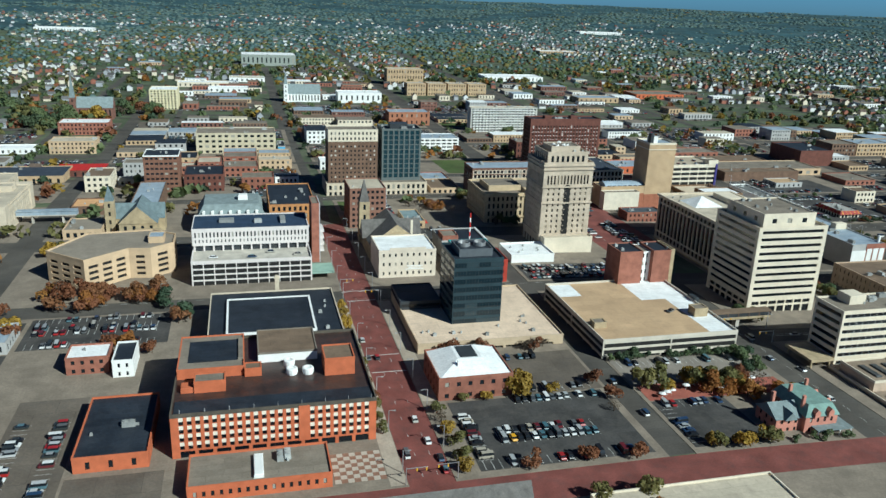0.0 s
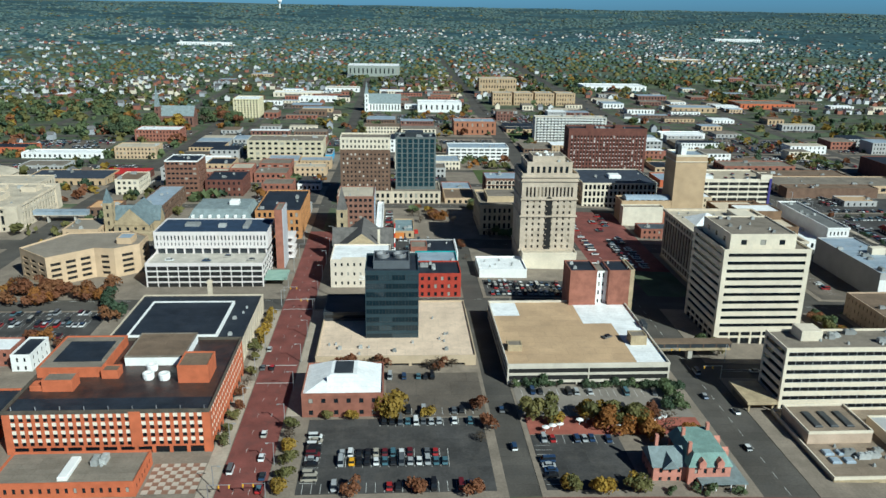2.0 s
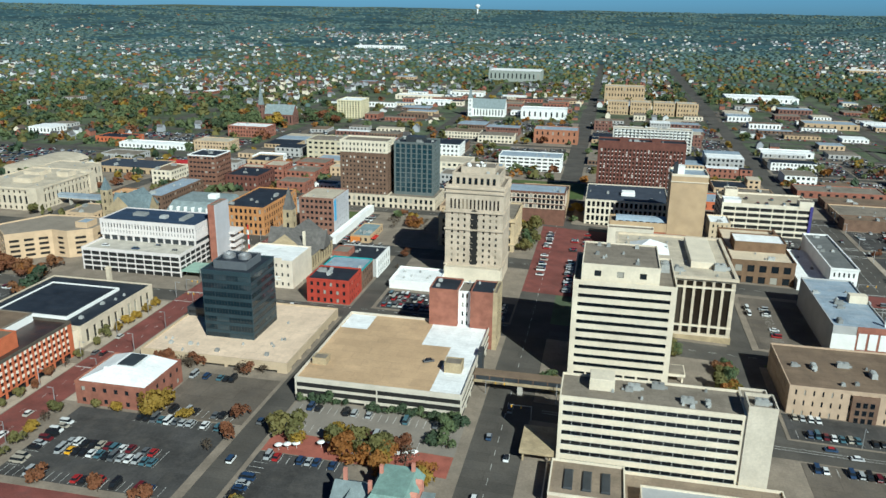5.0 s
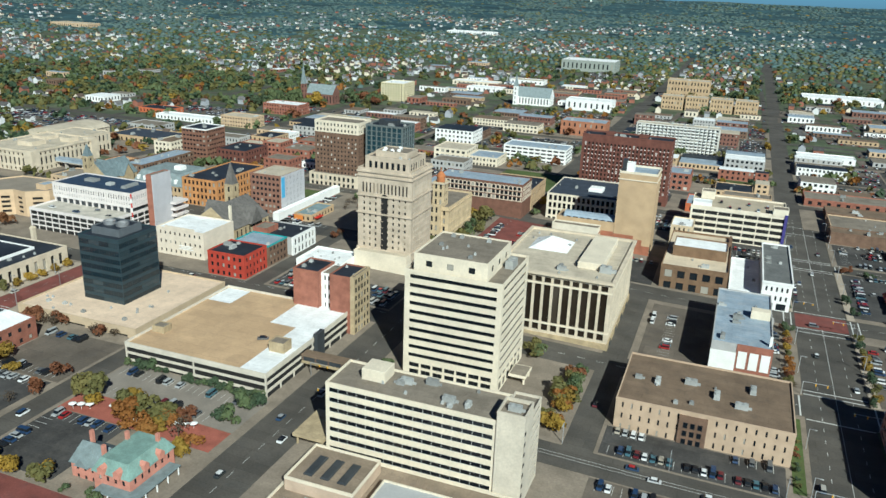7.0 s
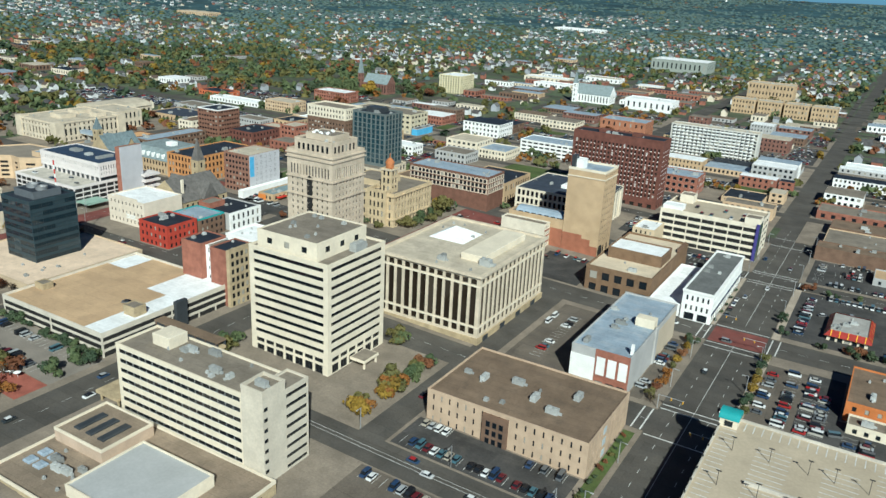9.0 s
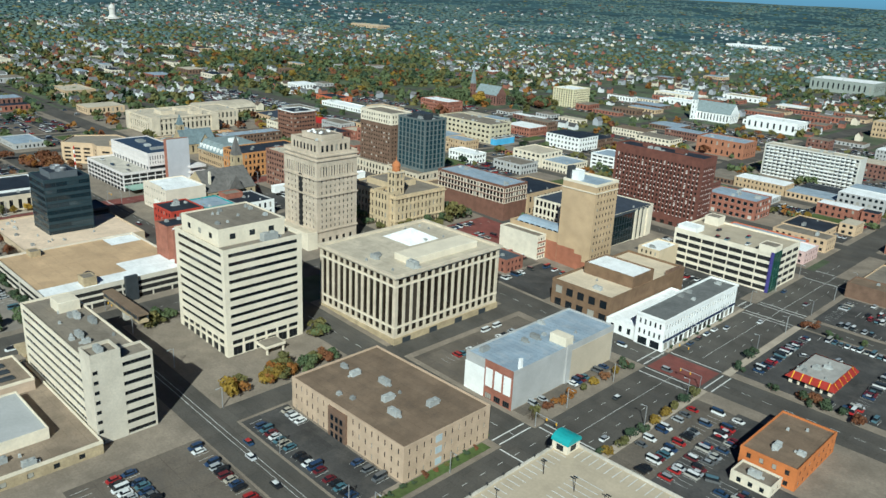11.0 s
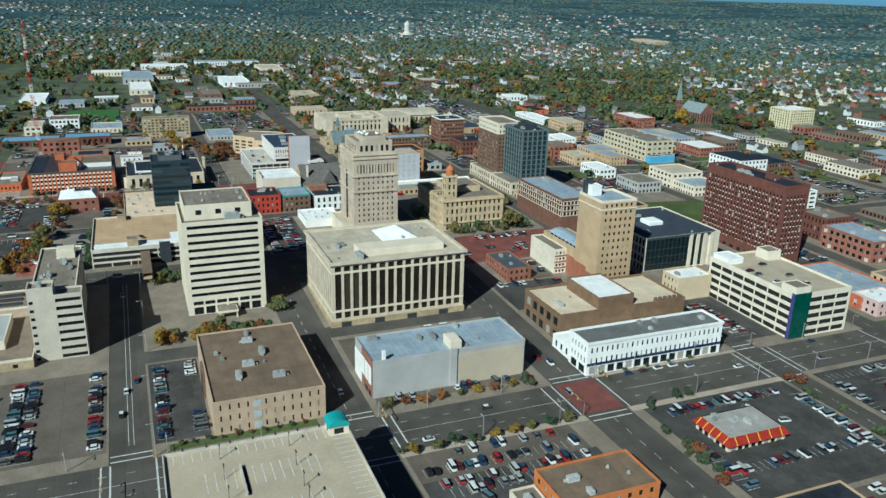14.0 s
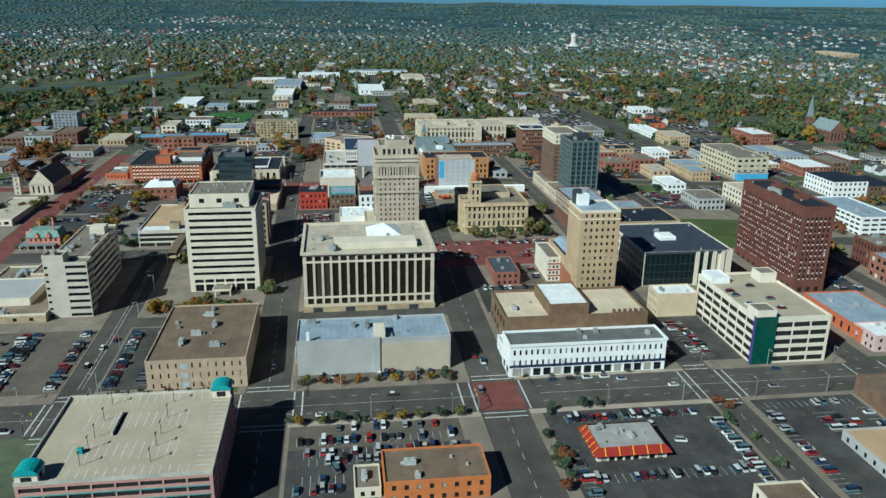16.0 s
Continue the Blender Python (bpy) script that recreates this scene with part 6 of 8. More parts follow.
V = [(-2.5, -10, 7.5), (12.5, -10, 7.5), (12.5, 11, 7.5), (-2.5, 11, 7.5), (-0.2, -7.6, 11.6), (10.2, -7.6, 11.6), (10.2, 8.6, 11.6), (-0.2, 8.6, 11.6)]
hat = obj("mansard", mesh_of("mansard", V, [(0, 1, 5, 4), (1, 2, 6, 5), (2, 3, 7, 6), (3, 0, 4, 7), (4, 5, 6, 7)], GREEN_ROOF), r, "weathered green mansard roof")
V = [(-13.6, -8, 6.4), (-2, -8, 6.4), (-2, 5, 6.4), (-13.6, 5, 6.4), (-13.6, -1.5, 10.6), (-2, -1.5, 10.6)]
wing = obj("wing_roof", mesh_of("wing_roof", V, [(0, 1, 5, 4), (2, 3, 4, 5), (3, 0, 4), (1, 2, 5)], GREY_SLATE), r, "grey slate gabled wing roof")
V = [(-10.5, -9, 6.4), (-5, -9, 6.4), (-5, -1.5, 6.4), (-10.5, -1.5, 6.4), (-7.75, -9, 9.6), (-7.75, -1.5, 9.6)]
obj("cross_gable", mesh_of("cross_gable", V, [(1, 2, 5, 4), (3, 0, 4, 5), (0, 1, 4)], GREY_SLATE), wing)
for x, y in ((2, -9.6), (8, -9.6), (12, -3), (12, 4)):
    V = [(-1.1, -1.1, 0), (1.1, -1.1, 0), (1.1, 1.1, 0), (-1.1, 1.1, 0), (-1.1, -1.1, 2.0), (1.1, -1.1, 2.0), (1.1, 1.1, 2.0), (-1.1, 1.1, 2.0), (0, -1.1, 3.1), (0, 1.1, 3.1)]
    obj("dormer", mesh_of("dormer", V, [(0, 1, 5, 8, 4), (2, 3, 7, 9, 6), (1, 2, 6, 5), (3, 0, 4, 7), (5, 6, 9, 8), (7, 4, 8, 9)], PINKB), hat, m=pose(x, y, 7.6, 0, 0, 90 if x > 10 else 0))
for x, y in ((-0.5, 3), (9, 6), (-1.5, -6), (-11, -1)):
    box_part("chimney", hat, x, x + 1.1, y, y + 1.1, 9, 14.3, PINKB)
porch = box_part("porch_roof", r, 1, 16.5, -13.5, -9, 3.2, 3.6, GREY_SLATE, bottom=True)
for k in range(4):
    box_part("porch_post", porch, 1.3 + 4.8 * k, 1.6 + 4.8 * k, -13.2, -12.9, 0, 3.2, WHITE)
side_porch = box_part("porch_roof", r, 12.2, 16.5, -9, 8, 3.2, 3.6, GREY_SLATE, bottom=True)
for k in range(4):
    box_part("porch_post", side_porch, 16, 16.3, -8 + 5 * k, -7.7 + 5 * k, 0, 3.2, WHITE)
# pale stack beside the stone hall
r = tagged(new("pale_stack"), "tall pale square stack beside the stone hall", "stack")
r.location = (13, 363.5, 0)
box_part("shaft", r, -1, 1, -1, 1, 0, 17, LIMESTONE, bevel=0.3)
box_part("cap", r, -1.3, 1.3, -1.3, 1.3, 15.6, 16.2, LIMESTONE, bottom=True)
simple("white_apartment_tower", "slim white and dark grey apartment tower among trees", "apartment building", -228, -209, 96, 122, 25, mat("grey_siding_panel", (0.3, 0.31, 0.33), 0.1, 0.2, 2), GREY_ROOF, 8, 4, 0.5, units=1, single=False)
simple("blue_roof_market", "low market hall with blue metal roof", "market hall", -172, -150, 250, 292, 8, DARK_RED, mat("blue_sheet_roof", (0.16, 0.33, 0.48), 0.1, 0.3, 2), 1, 5, 0.5, units=0)
simple("blue_roof_market", "low dark red market hall with blue metal roof", "market hall", -178, -152, 196, 246, 6, DARK_RED, mat("blue_sheet_roof", (0.16, 0.33, 0.48)), 1, 5, 0.5, units=0)
simple("brown_side_store", "brown brick store with a blank side wall", "store", 439, 520, 632, 647, 0, BROWN_BRICK, BROWN_ROOF, 0, units=3, height=8.5)
simple("tan_roof_shed", "low shed with a tan flat roof", "shed", 474, 502, 603, 622, 0, GREY_BLOCK, TAN_ROOF, 1, 5, 0.3, units=1, height=4.5)
simple("market_hall", "long low market hall with a pale flat roof", "market hall", 100, 164, 164, 187, 0, CREAM, CREAM_ROOF, 1, 6, 0.6, units=2, height=4.6)
# flat-roofed stores east of the avenue and beyond the square
simple("long_tan_store", "long tan-fronted store with grey flat roof", "store", 441, 560, 650, 690, 0, BEIGE, GREY_ROOF, 1, 9, 0.5, units=5, one=True, height=6.5)
simple("brown_flat_store", "brown brick store with a wide brown flat roof", "store", 441, 530, 696, 720, 0, BROWN_BRICK, BROWN_ROOF, 1, 8, 0.4, units=3, one=True, height=6)
simple("brick_flat_store", "low brick store with red fascia", "store", 428, 500, 738, 766, 0, RED_BRICK, GREY_ROOF, 1, 7, 0.4, units=3, one=True, height=6)
simple("tan_corner_block", "two-storey tan corner block", "shop", 366, 402, 704, 721, 0, BEIGE, GREY_ROOF, 2, 4, 0.45, units=2, one=True, height=9)
simple("white_long_shed", "long white shed with pale roof", "shed", 430, 486, 938, 956, 0, WHITE, WHITE_ROOF, 1, 8, 0.3, units=0, one=True, height=6)
simple("red_gable_store", "brick store with a bright red roof", "store", -150, -112, 674, 700, 0, DARK_RED, RED_PAINT, 1, 6, 0.3, units=0, one=True, height=7, parapet=0)


# ---- cars ----
def paint_mat(name, islands=False):
    m = bpy.data.materials.new(name)
    m.use_nodes = True
    n, l = m.node_tree.nodes, m.node_tree.links
    p = n["Principled BSDF"]
    p.inputs["Roughness"].default_value, p.inputs["Coat Weight"].default_value = 0.35, 0.6
    src = n.new("ShaderNodeNewGeometry").outputs["Random Per Island"] if islands else n.new("ShaderNodeObjectInfo").outputs["Random"]
    r = n.new("ShaderNodeValToRGB")
    r.color_ramp.interpolation = "CONSTANT"
    cols = [(0.02, 0.02, 0.022), (0.7, 0.7, 0.68), (0.3, 0.31, 0.32), (0.35, 0.02, 0.02), (0.03, 0.06, 0.12), (0.75, 0.75, 0.73), (0.12, 0.12, 0.12), (0.1, 0.17, 0.2), (0.42, 0.4, 0.35), (0.12, 0.02, 0.025), (0.5, 0.5, 0.5), (0.035, 0.04, 0.04)]
    e = r.color_ramp.elements
    while len(e) < len(cols):
        e.new(0.5)
    for i, c in enumerate(cols):
        e[i].position, e[i].color = i / len(cols), (*c, 1)
    l.new(src, r.inputs[0])
    l.new(r.outputs[0], p.inputs["Base Color"])
    MATS[name] = m
    return m


CAR_PAINT, CAR_PAINT_FAR = paint_mat("car_paint"), paint_mat("far_car_paint", True)
TYRE = mat("tyre_rubber", (0.02, 0.02, 0.02), 0.1, 2, 8, bump=0)
CAR_GLASS = mat("car_glass", (0.015, 0.018, 0.022), 0.05, 1, 4, rough=0.08, bump=0, spec=0.5)


def loft(V, F, rings):
    """Closed skin over rings of four points each, along x."""
    b = len(V)
    for x, w, z0, z1 in rings:
        V += [(x, -w, z0), (x, w, z0), (x, w, z1), (x, -w, z1)]
    for j in range(len(rings) - 1):
        for i in range(4):
            F.append((b + 4 * j + i, b + 4 * j + (i + 1) % 4, b + 4 * j + 4 + (i + 1) % 4, b + 4 * j + 4 + i))
    F.append((b, b + 3, b + 2, b + 1))
    k = b + 4 * len(rings) - 4
    F.append((k, k + 1, k + 2, k + 3))


def car_meshes(kind):
    """Body, glasshouse and roof of a sedan, a wagon or a van."""
    L = {0: 4.8, 1: 4.9, 2: 5.4}[kind]
    h = {0: 0.95, 1: 1.1, 2: 1.25}[kind]
    a = L / 2
    V, F = [], []
    loft(V, F, [(-a, 0.8, 0.4, h - 0.25), (-a + 0.2, 0.98, 0.3, h), (a - 1.7, 1.0, 0.3, h), (a - 0.25, 0.95, 0.3, h - 0.18), (a, 0.8, 0.4, h - 0.35)])
    body = (V, F)
    V, F = [], []
    c0, c1 = {0: (-1.7, 1.0), 1: (-2.4, 1.0), 2: (-2.7, 1.7)}[kind]
    top = {0: 1.55, 1: 1.95, 2: 2.3}[kind]
    V += [(c0, -0.92, h - 0.02), (c0, 0.92, h - 0.02), (c1 + 0.6, 0.92, h - 0.02), (c1 + 0.6, -0.92, h - 0.02), (c0 + 0.45 * (kind == 0) + 0.15, -0.75, top - 0.08), (c0 + 0.45 * (kind == 0) + 0.15, 0.75, top - 0.08), (c1 - 0.15, 0.75, top - 0.08), (c1 - 0.15, -0.75, top - 0.08)]
    F += [(0, 1, 5, 4), (1, 2, 6, 5), (2, 3, 7, 6), (3, 0, 4, 7), (4, 5, 6, 7)]
    glassy = (V, F)
    V, F = [], []
    box_lists(V, F, c0 + 0.45 * (kind == 0) + 0.1, c1 - 0.1, -0.78, 0.78, top - 0.1, top, True)
    return body, glassy, (V, F), L


CARS = []
V, F = [], []
for z in (0, 1):
    V += [(0.34 * math.cos(i * math.pi / 4), -0.11 + 0.22 * z, 0.34 + 0.34 * math.sin(i * math.pi / 4)) for i in range(8)]
F = [(i, (i + 1) % 8, 8 + (i + 1) % 8, 8 + i) for i in range(8)] + [tuple(range(8)), tuple(range(15, 7, -1))]
WHEEL = mesh_of("wheel", V, F, TYRE)
for kind in range(3):
    body, glassy, cap, L = car_meshes(kind)
    CARS.append((mesh_of("car", *body, CAR_PAINT), mesh_of("glasshouse", *glassy, CAR_GLASS), None, body, glassy, cap, L))
FIXED = {}


def fixed_car(kind, name, col):
    """A car of one set colour: its own paint."""
    key = (kind, name)
    if key not in FIXED:
        m = mat("paint_" + name, col, 0.05, 1, 4, rough=0.35, bump=0, spec=0.5)
        (v1, f1), (v2, f2) = CARS[kind][3], CARS[kind][5]
        FIXED[key] = mesh_of("car", v1 + v2, f1 + [tuple(i + len(v1) for i in f) for f in f2], m)
    return FIXED[key]


PALETTE = [("black", (0.015, 0.015, 0.017), 26), ("white", (0.68, 0.68, 0.66), 17), ("silver", (0.36, 0.37, 0.37), 17), ("red", (0.3, 0.02, 0.02), 5), ("navy", (0.025, 0.05, 0.11), 11),
           ("grey", (0.11, 0.115, 0.12), 13), ("blue_green", (0.07, 0.14, 0.17), 12), ("maroon", (0.11, 0.015, 0.02), 7), ("beige", (0.38, 0.34, 0.27), 4), ("yellow", (0.7, 0.36, 0.01), 0.5), ("orange", (0.6, 0.17, 0.01), 0.5)]
car_rng = random.Random(11)
FAR_CARS, CAR_COUNT = {"body": ([], []), "glass": ([], [])}, [0]
CAR_LIMIT = 194


def car(x, y, turn, colour=None, kind=None, far=False, z=None, group="parked cars"):
    kind = car_rng.choice((0, 0, 0, 1, 1, 2)) if kind is None else kind
    m = pose(x, y, (G(x, y) + 0.3) if z is None else z, 0, 0, turn)
    if far or CAR_COUNT[0] >= CAR_LIMIT:
        for key, pieces in (("body", (CARS[kind][3], CARS[kind][5])), ("glass", (CARS[kind][4],))):
            V, F = FAR_CARS[key]
            for vv, ff in pieces:
                b = len(V)
                V.extend(m @ Vector(v) for v in vv)
                F.extend(tuple(b + i for i in f) for f in ff)
        return
    CAR_COUNT[0] += 1
    name, col, _ = next(c for c in PALETTE if c[0] == colour) if colour else car_rng.choices(PALETTE, [c[2] for c in PALETTE])[0]
    body = fixed_car(kind, name, col)
    what = ("saloon car", "estate car", "van")[kind]
    root = tagged(obj("car", body, m=m), f"{name.replace('_', '-')} {what} standing on the asphalt", "car", group)
    obj("glasshouse", CARS[kind][1], root, "dark car windows")
    for wx in (-CARS[kind][6] * 0.31, CARS[kind][6] * 0.31):
        for wy in (-0.9, 0.9):
            obj("wheel", WHEEL, root, m=pose(wx, wy, 0))


LOTS, LINES = [], ([], [])


def line(x0, y0, x1, y1, w, dz=0.02, base=0.3):
    """A painted line on a lot or street."""
    V, F = LINES
    d = Vector((y0 - y1, x1 - x0, 0)).normalized() * w / 2
    L = math.hypot(x1 - x0, y1 - y0)
    n = max(1, int(L / 12))
    for i in range(n):
        a, b = i / n, (i + 1) / n
        q = len(V)
        for t, s in ((a, -1), (b, -1), (b, 1), (a, 1)):
            x, y = x0 + (x1 - x0) * t + d.x * s, y0 + (y1 - y0) * t + d.y * s
            V.append((x, y, G(x, y) + base + dz))
        F.append((q, q + 1, q + 2, q + 3))


def lot(x0, x1, y0, y1, material=LOT, label="asphalt parking lot with white stall lines"):
    LOTS.append((x0, x1, y0, y1))
    return sheet("parking_lot", label, "parking lot", x0, x1, y0, y1, 0.3, material, skirt=0.1)


def stalls(axis, at, a, b, fill, side=1, colours=(), far=False, pitch=2.9, lines=True):
    """A row of stalls along x or y from a to b, its cars across the row, centred at `at`."""
    n = int((b - a) / pitch)
    for i in range(n + 1):
        u = a + i * pitch
        if lines and not far:
            line(*((u, at - 2.7, u, at + 2.7) if axis == "x" else (at - 2.7, u, at + 2.7, u)), 0.14)
        if i < n and car_rng.random() < fill:
            c = u + pitch / 2 + car_rng.uniform(-0.15, 0.15)
            o = at + car_rng.uniform(-0.3, 0.3)
            t = (90 if axis == "x" else 0) + car_rng.choice((0, 180)) + car_rng.uniform(-2, 2)
            car(*((c, o) if axis == "x" else (o, c)), t, far=far)


lot(72, 136, 211, 257)
stalls("x", 254, 98, 134, 0.85)
stalls("x", 233.5, 84, 124, 0.9)
stalls("x", 228, 84, 124, 0.85)
stalls("x", 214, 74, 134, 0.45)
stalls("y", 75.5, 217, 246, 0.75)
car(89, 228.2, 90, "yellow", 0)
lot(100, 138, 258, 294, LOT_OLD, "narrow asphalt lot and drive behind the brick building")
stalls("x", 262, 104, 134, 0.5)
stalls("x", 290, 100, 126, 0.35, lines=False)
lot(151, 218, 258, 282, mat("pale_lot", (0.24, 0.21, 0.175), 0.15, 0.1, 1.5, stain=0.3, stain_col=(0.2, 0.18, 0.16)), "pale concrete parking court")
stalls("x", 276, 154, 214, 0.35)
stalls("x", 262, 158, 205, 0.3)
lot(152, 184, 211, 244)
stalls("x", 241, 155, 183, 0.6)
stalls("y", 155, 214, 238, 0.4)
lot(339, 402.5, 244, 290.5, LOT_OLD, "worn brown asphalt parking lot")
for yy, f in ((248, 0.25), (258, 0.9), (263.5, 0.9), (286.5, 0.8)):
    stalls("x", yy, 342, 400, f)
lot(339, 402.5, 307, 327)
stalls("x", 311, 342, 400, 0.92)
stalls("x", 324, 342, 356, 0.9)
stalls("x", 324, 384, 400, 0.9)
lot(341, 371.5, 391, 462, LOT_OLD, "brown asphalt lot behind the grey-walled building")
stalls("y", 352, 400, 452, 0.5)
car(343, 436, 90, "white", 2), car(343, 444, 90, "white", 2)
lot(397.5, 403, 392, 458, LOT_OLD, "strip of parking beside the grey wall")
stalls("y", 400, 394, 456, 0.45, lines=False)
lot(441, 458, 390, 457, LOT_OLD, "worn tan strip of a parking lot")
stalls("y", 444.5, 396, 452, 0.3, lines=False)
stalls("y", 453, 393, 454, 0.5)
lot(458, 500, 390, 422)
lot(458, 473, 422, 459)
stalls("y", 461, 396, 456, 0.75)
stalls("y", 466.5, 398, 440, 0.75)
stalls("y", 478, 396, 411, 0.5)
stalls("y", 484, 393, 411, 0.5)
car(473, 408, 20, "white", 2)
lot(441, 508, 492, 565)
stalls("y", 447.5, 500, 556, 0.7)
stalls("y", 489, 498, 560, 0.6)
stalls("x", 560.5, 452, 500, 0.75)
stalls("x", 496, 470, 500, 0.3)
car(468, 540, 80, "red"), car(455, 533, 30, "white")
lot(440.5, 530, 583, 630)
stalls("y", 446, 588, 628, 0.35)
stalls("x", 585.5, 452, 512, 0.5)
stalls("x", 606, 454, 471, 0.8)
stalls("x", 611.5, 454, 471, 0.75)
stalls("x", 627, 452, 500, 0.5)
car(463, 617, 90, "yellow")
lot(352, 402, 564, 600)
stalls("x", 567, 356, 400, 0.85)
stalls("x", 580, 360, 398, 0.85)
stalls("x", 585.5, 360, 398, 0.8)
lot(-97, -36, 331, 364)
for yy, f in ((334, 0.5), (347, 0.6), (352.5, 0.5), (361.5, 0.4)):
    stalls("x", yy, -94, -40, f)
lot(-84, -60, 208, 285, LOT_OLD, "worn lot full of cars beside the street")
lot(-59, -29, 208, 231, LOT_OLD, "worn lot beside the brick annex")
stalls("y", -79, 218, 268, 0.8)
stalls("y", -66, 218, 268, 0.7)
lot(302, 336, 489, 531)
stalls("x", 527, 304, 334, 0.5, lines=False)
stalls("y", 305, 492, 520, 0.4, lines=False)
lot(271, 300, 517, 530.5, LOT_OLD, "small worn lot behind the brick shop")
stalls("x", 527, 273, 298, 0.5, lines=False)
for at in (229, 246, 254):
    stalls("y", at, 508, 556, 0.6, lines=False, far=True)
lot(96.5, 102, 480, 560)
lot(96.5, 133, 460, 487)
stalls("y", 99.5, 484, 556, 0.6, lines=False)
stalls("x", 463.5, 98, 131, 0.5)
stalls("x", 483, 100, 131, 0.35)
lot(152, 221, 383, 408)
for yy, f in ((386.5, 0.7), (396, 0.85), (401.5, 0.8)):
    stalls("x", yy, 154, 219, f)
stalls("y", 246, 434, 500, 0.7, lines=False)
stalls("y", 254, 434, 500, 0.7, lines=False)
stalls("y", 229, 440, 500, 0.4, lines=False)
lot(-40, 40, 451, 466, LOT_OLD, "small lot behind the garage")
# traffic and kerbside cars
DOWNTOWN_TRAFFIC = [(57, 247, 90, "white", 0), (52, 300, 90, "silver", 0), (49.5, 225, 90, "white", 2), (58.5, 232, 90, "black", 0), (60.5, 214, 90, "navy", 0), (60.5, 221, 90, "black", 0),
                      (145, 236, 90, "white", 1), (144, 262, 90, "black", 0), (229, 236, 90, "red", 0), (233, 296, 90, "white", 2), (228, 274, 90, "black", 0), (236, 262, 90, "silver", 0)]
AVENUE_TRAFFIC = [(419, 432, 90, "black", 0), (433, 402, 90, "black", 0), (420, 470, 0, "white", 1), (413, 520, 90, "black", 0), (413, 528, 90, "black", 0), (413, 512, 90, "navy", 0), (413, 504, 90, "black", 0), (416, 535, 90, "red", 0),
                      (424, 556, 90, "silver", 0), (430, 600, 90, "white", 0), (414, 610, 90, "red", 0), (393, 476, 0, "red", 1), (386, 473, 0, "black", 0), (360, 298, 0, "black", 0), (352, 302, 0, "black", 0), (378, 296, 0, "maroon", 0),
                      (433, 281, 90, "white", 1), (414, 318, 90, "orange", 1), (388, 380, 0, "red", 0), (332, 340, 90, "silver", 0), (260, 298, 0, "blue_green", 0), (110, 374, 0, "white", 0), (20, 374, 0, "silver", 0)]
for x, y, t, c, k in DOWNTOWN_TRAFFIC + AVENUE_TRAFFIC:
    car(x, y, t, c, k, z=G(x, y) + 0.12, group="street traffic")
for y in range(300, 362, 9):
    if car_rng.random() < 0.6:
        car(48.2, y, 90, z=G(48, y) + 0.12, group="street traffic")

for x, y, c in ((-18, 406, "black"), (2, 405, "silver"), (12, 412, "black"), (26, 406, "navy")):
    car(x, y, 0, c, 0, z=G(2, 422) + 12.8, group="parked cars")
car(197, 310, 30, "black", 0, z=8.35, group="parked cars")
for x, y, c in ((372, 606, "white"), (378, 606, "black"), (390, 607, "silver"), (366, 620, "navy"), (384, 621, "white"), (396, 620, "black")):
    car(x, y, 90, c, 0, z=14.7, group="parked cars")
# ---- painted street markings ----
for x in (52.5, 57.5):
    for y in range(200, 500, 12):
        line(x, y, x, y + 2.6, 0.13, base=0.11)
for y in (287, 303, 366.5, 380):
    line(47.5, y, 62, y, 0.5, base=0.11)
for x in (417.5, 424, 430.5):
    for y in range(180, 690, 9):
        if not 460 < y < 490:
            line(x, y, x, y + (9 if x == 424 else 2.8), 0.18, base=0.08)
for y in (390.5, 394, 461, 466, 488.5, 563, 566.5, 581, 584.5, 645, 663.5, 289, 292, 307, 368):
    line(411.5, y, 436.5, y, 0.6, base=0.08)
for x in (409.5, 406, 438.5, 442):
    for y0, y1 in ((370, 388), (468, 486), (292, 306), (568, 579)):
        line(x, y0, x, y1, 0.6, base=0.09)
for y in (300, 298.2):
    line(245, y, 400, y, 0.18, base=0.09)
for y in (379, 477, 573.5, 655):
    for x in range(-80, 880, 9):
        if not 406 < x < 442 and not 222 < x < 268:
            line(x, y, x + 4, y, 0.2, base=0.09)
for y in range(200, 700, 9):
    line(231.5, y, 231.5, y + 4, 0.14, base=0.08)
tagged(new("painted_lines", mesh_of("painted_lines", *LINES, PAINT)), "worn white paint lines on streets and lots", "road markings", kind="structure")


# ---- trees ----
def quads_mesh(name, P, material):
    """A mesh of loose quads from an array (n, 4, 3)."""
    n = len(P)
    me = bpy.data.meshes.new(name)
    me.vertices.add(4 * n)
    me.vertices.foreach_set("co", P.reshape(-1).astype(np.float32))
    me.loops.add(4 * n)
    me.loops.foreach_set("vertex_index", np.arange(4 * n, dtype=np.int32))
    me.polygons.add(n)
    me.polygons.foreach_set("loop_start", np.arange(0, 4 * n, 4, dtype=np.int32))
    me.materials.append(material)
    me.update(calc_edges=True)
    return me


def domes_mesh(name, P, material):
    """A mesh of lumpy crowns from an array (n, 13, 3): two rings of six and a top."""
    n, T = len(P), []
    for i in range(6):
        k = (i + 1) % 6
        T += [(i, k, 6 + k), (i, 6 + k, 6 + i), (6 + i, 6 + k, 12)]
    idx = (np.array(T, dtype=np.int32)[None] + 13 * np.arange(n, dtype=np.int32)[:, None, None]).reshape(-1)
    me = bpy.data.meshes.new(name)
    me.vertices.add(13 * n)
    me.vertices.foreach_set("co", P.reshape(-1).astype(np.float32))
    me.loops.add(len(idx))
    me.loops.foreach_set("vertex_index", idx)
    me.polygons.add(len(idx) // 3)
    me.polygons.foreach_set("loop_start", np.arange(0, len(idx), 3, dtype=np.int32))
    me.materials.append(material)
    me.update(calc_edges=True)
    return me


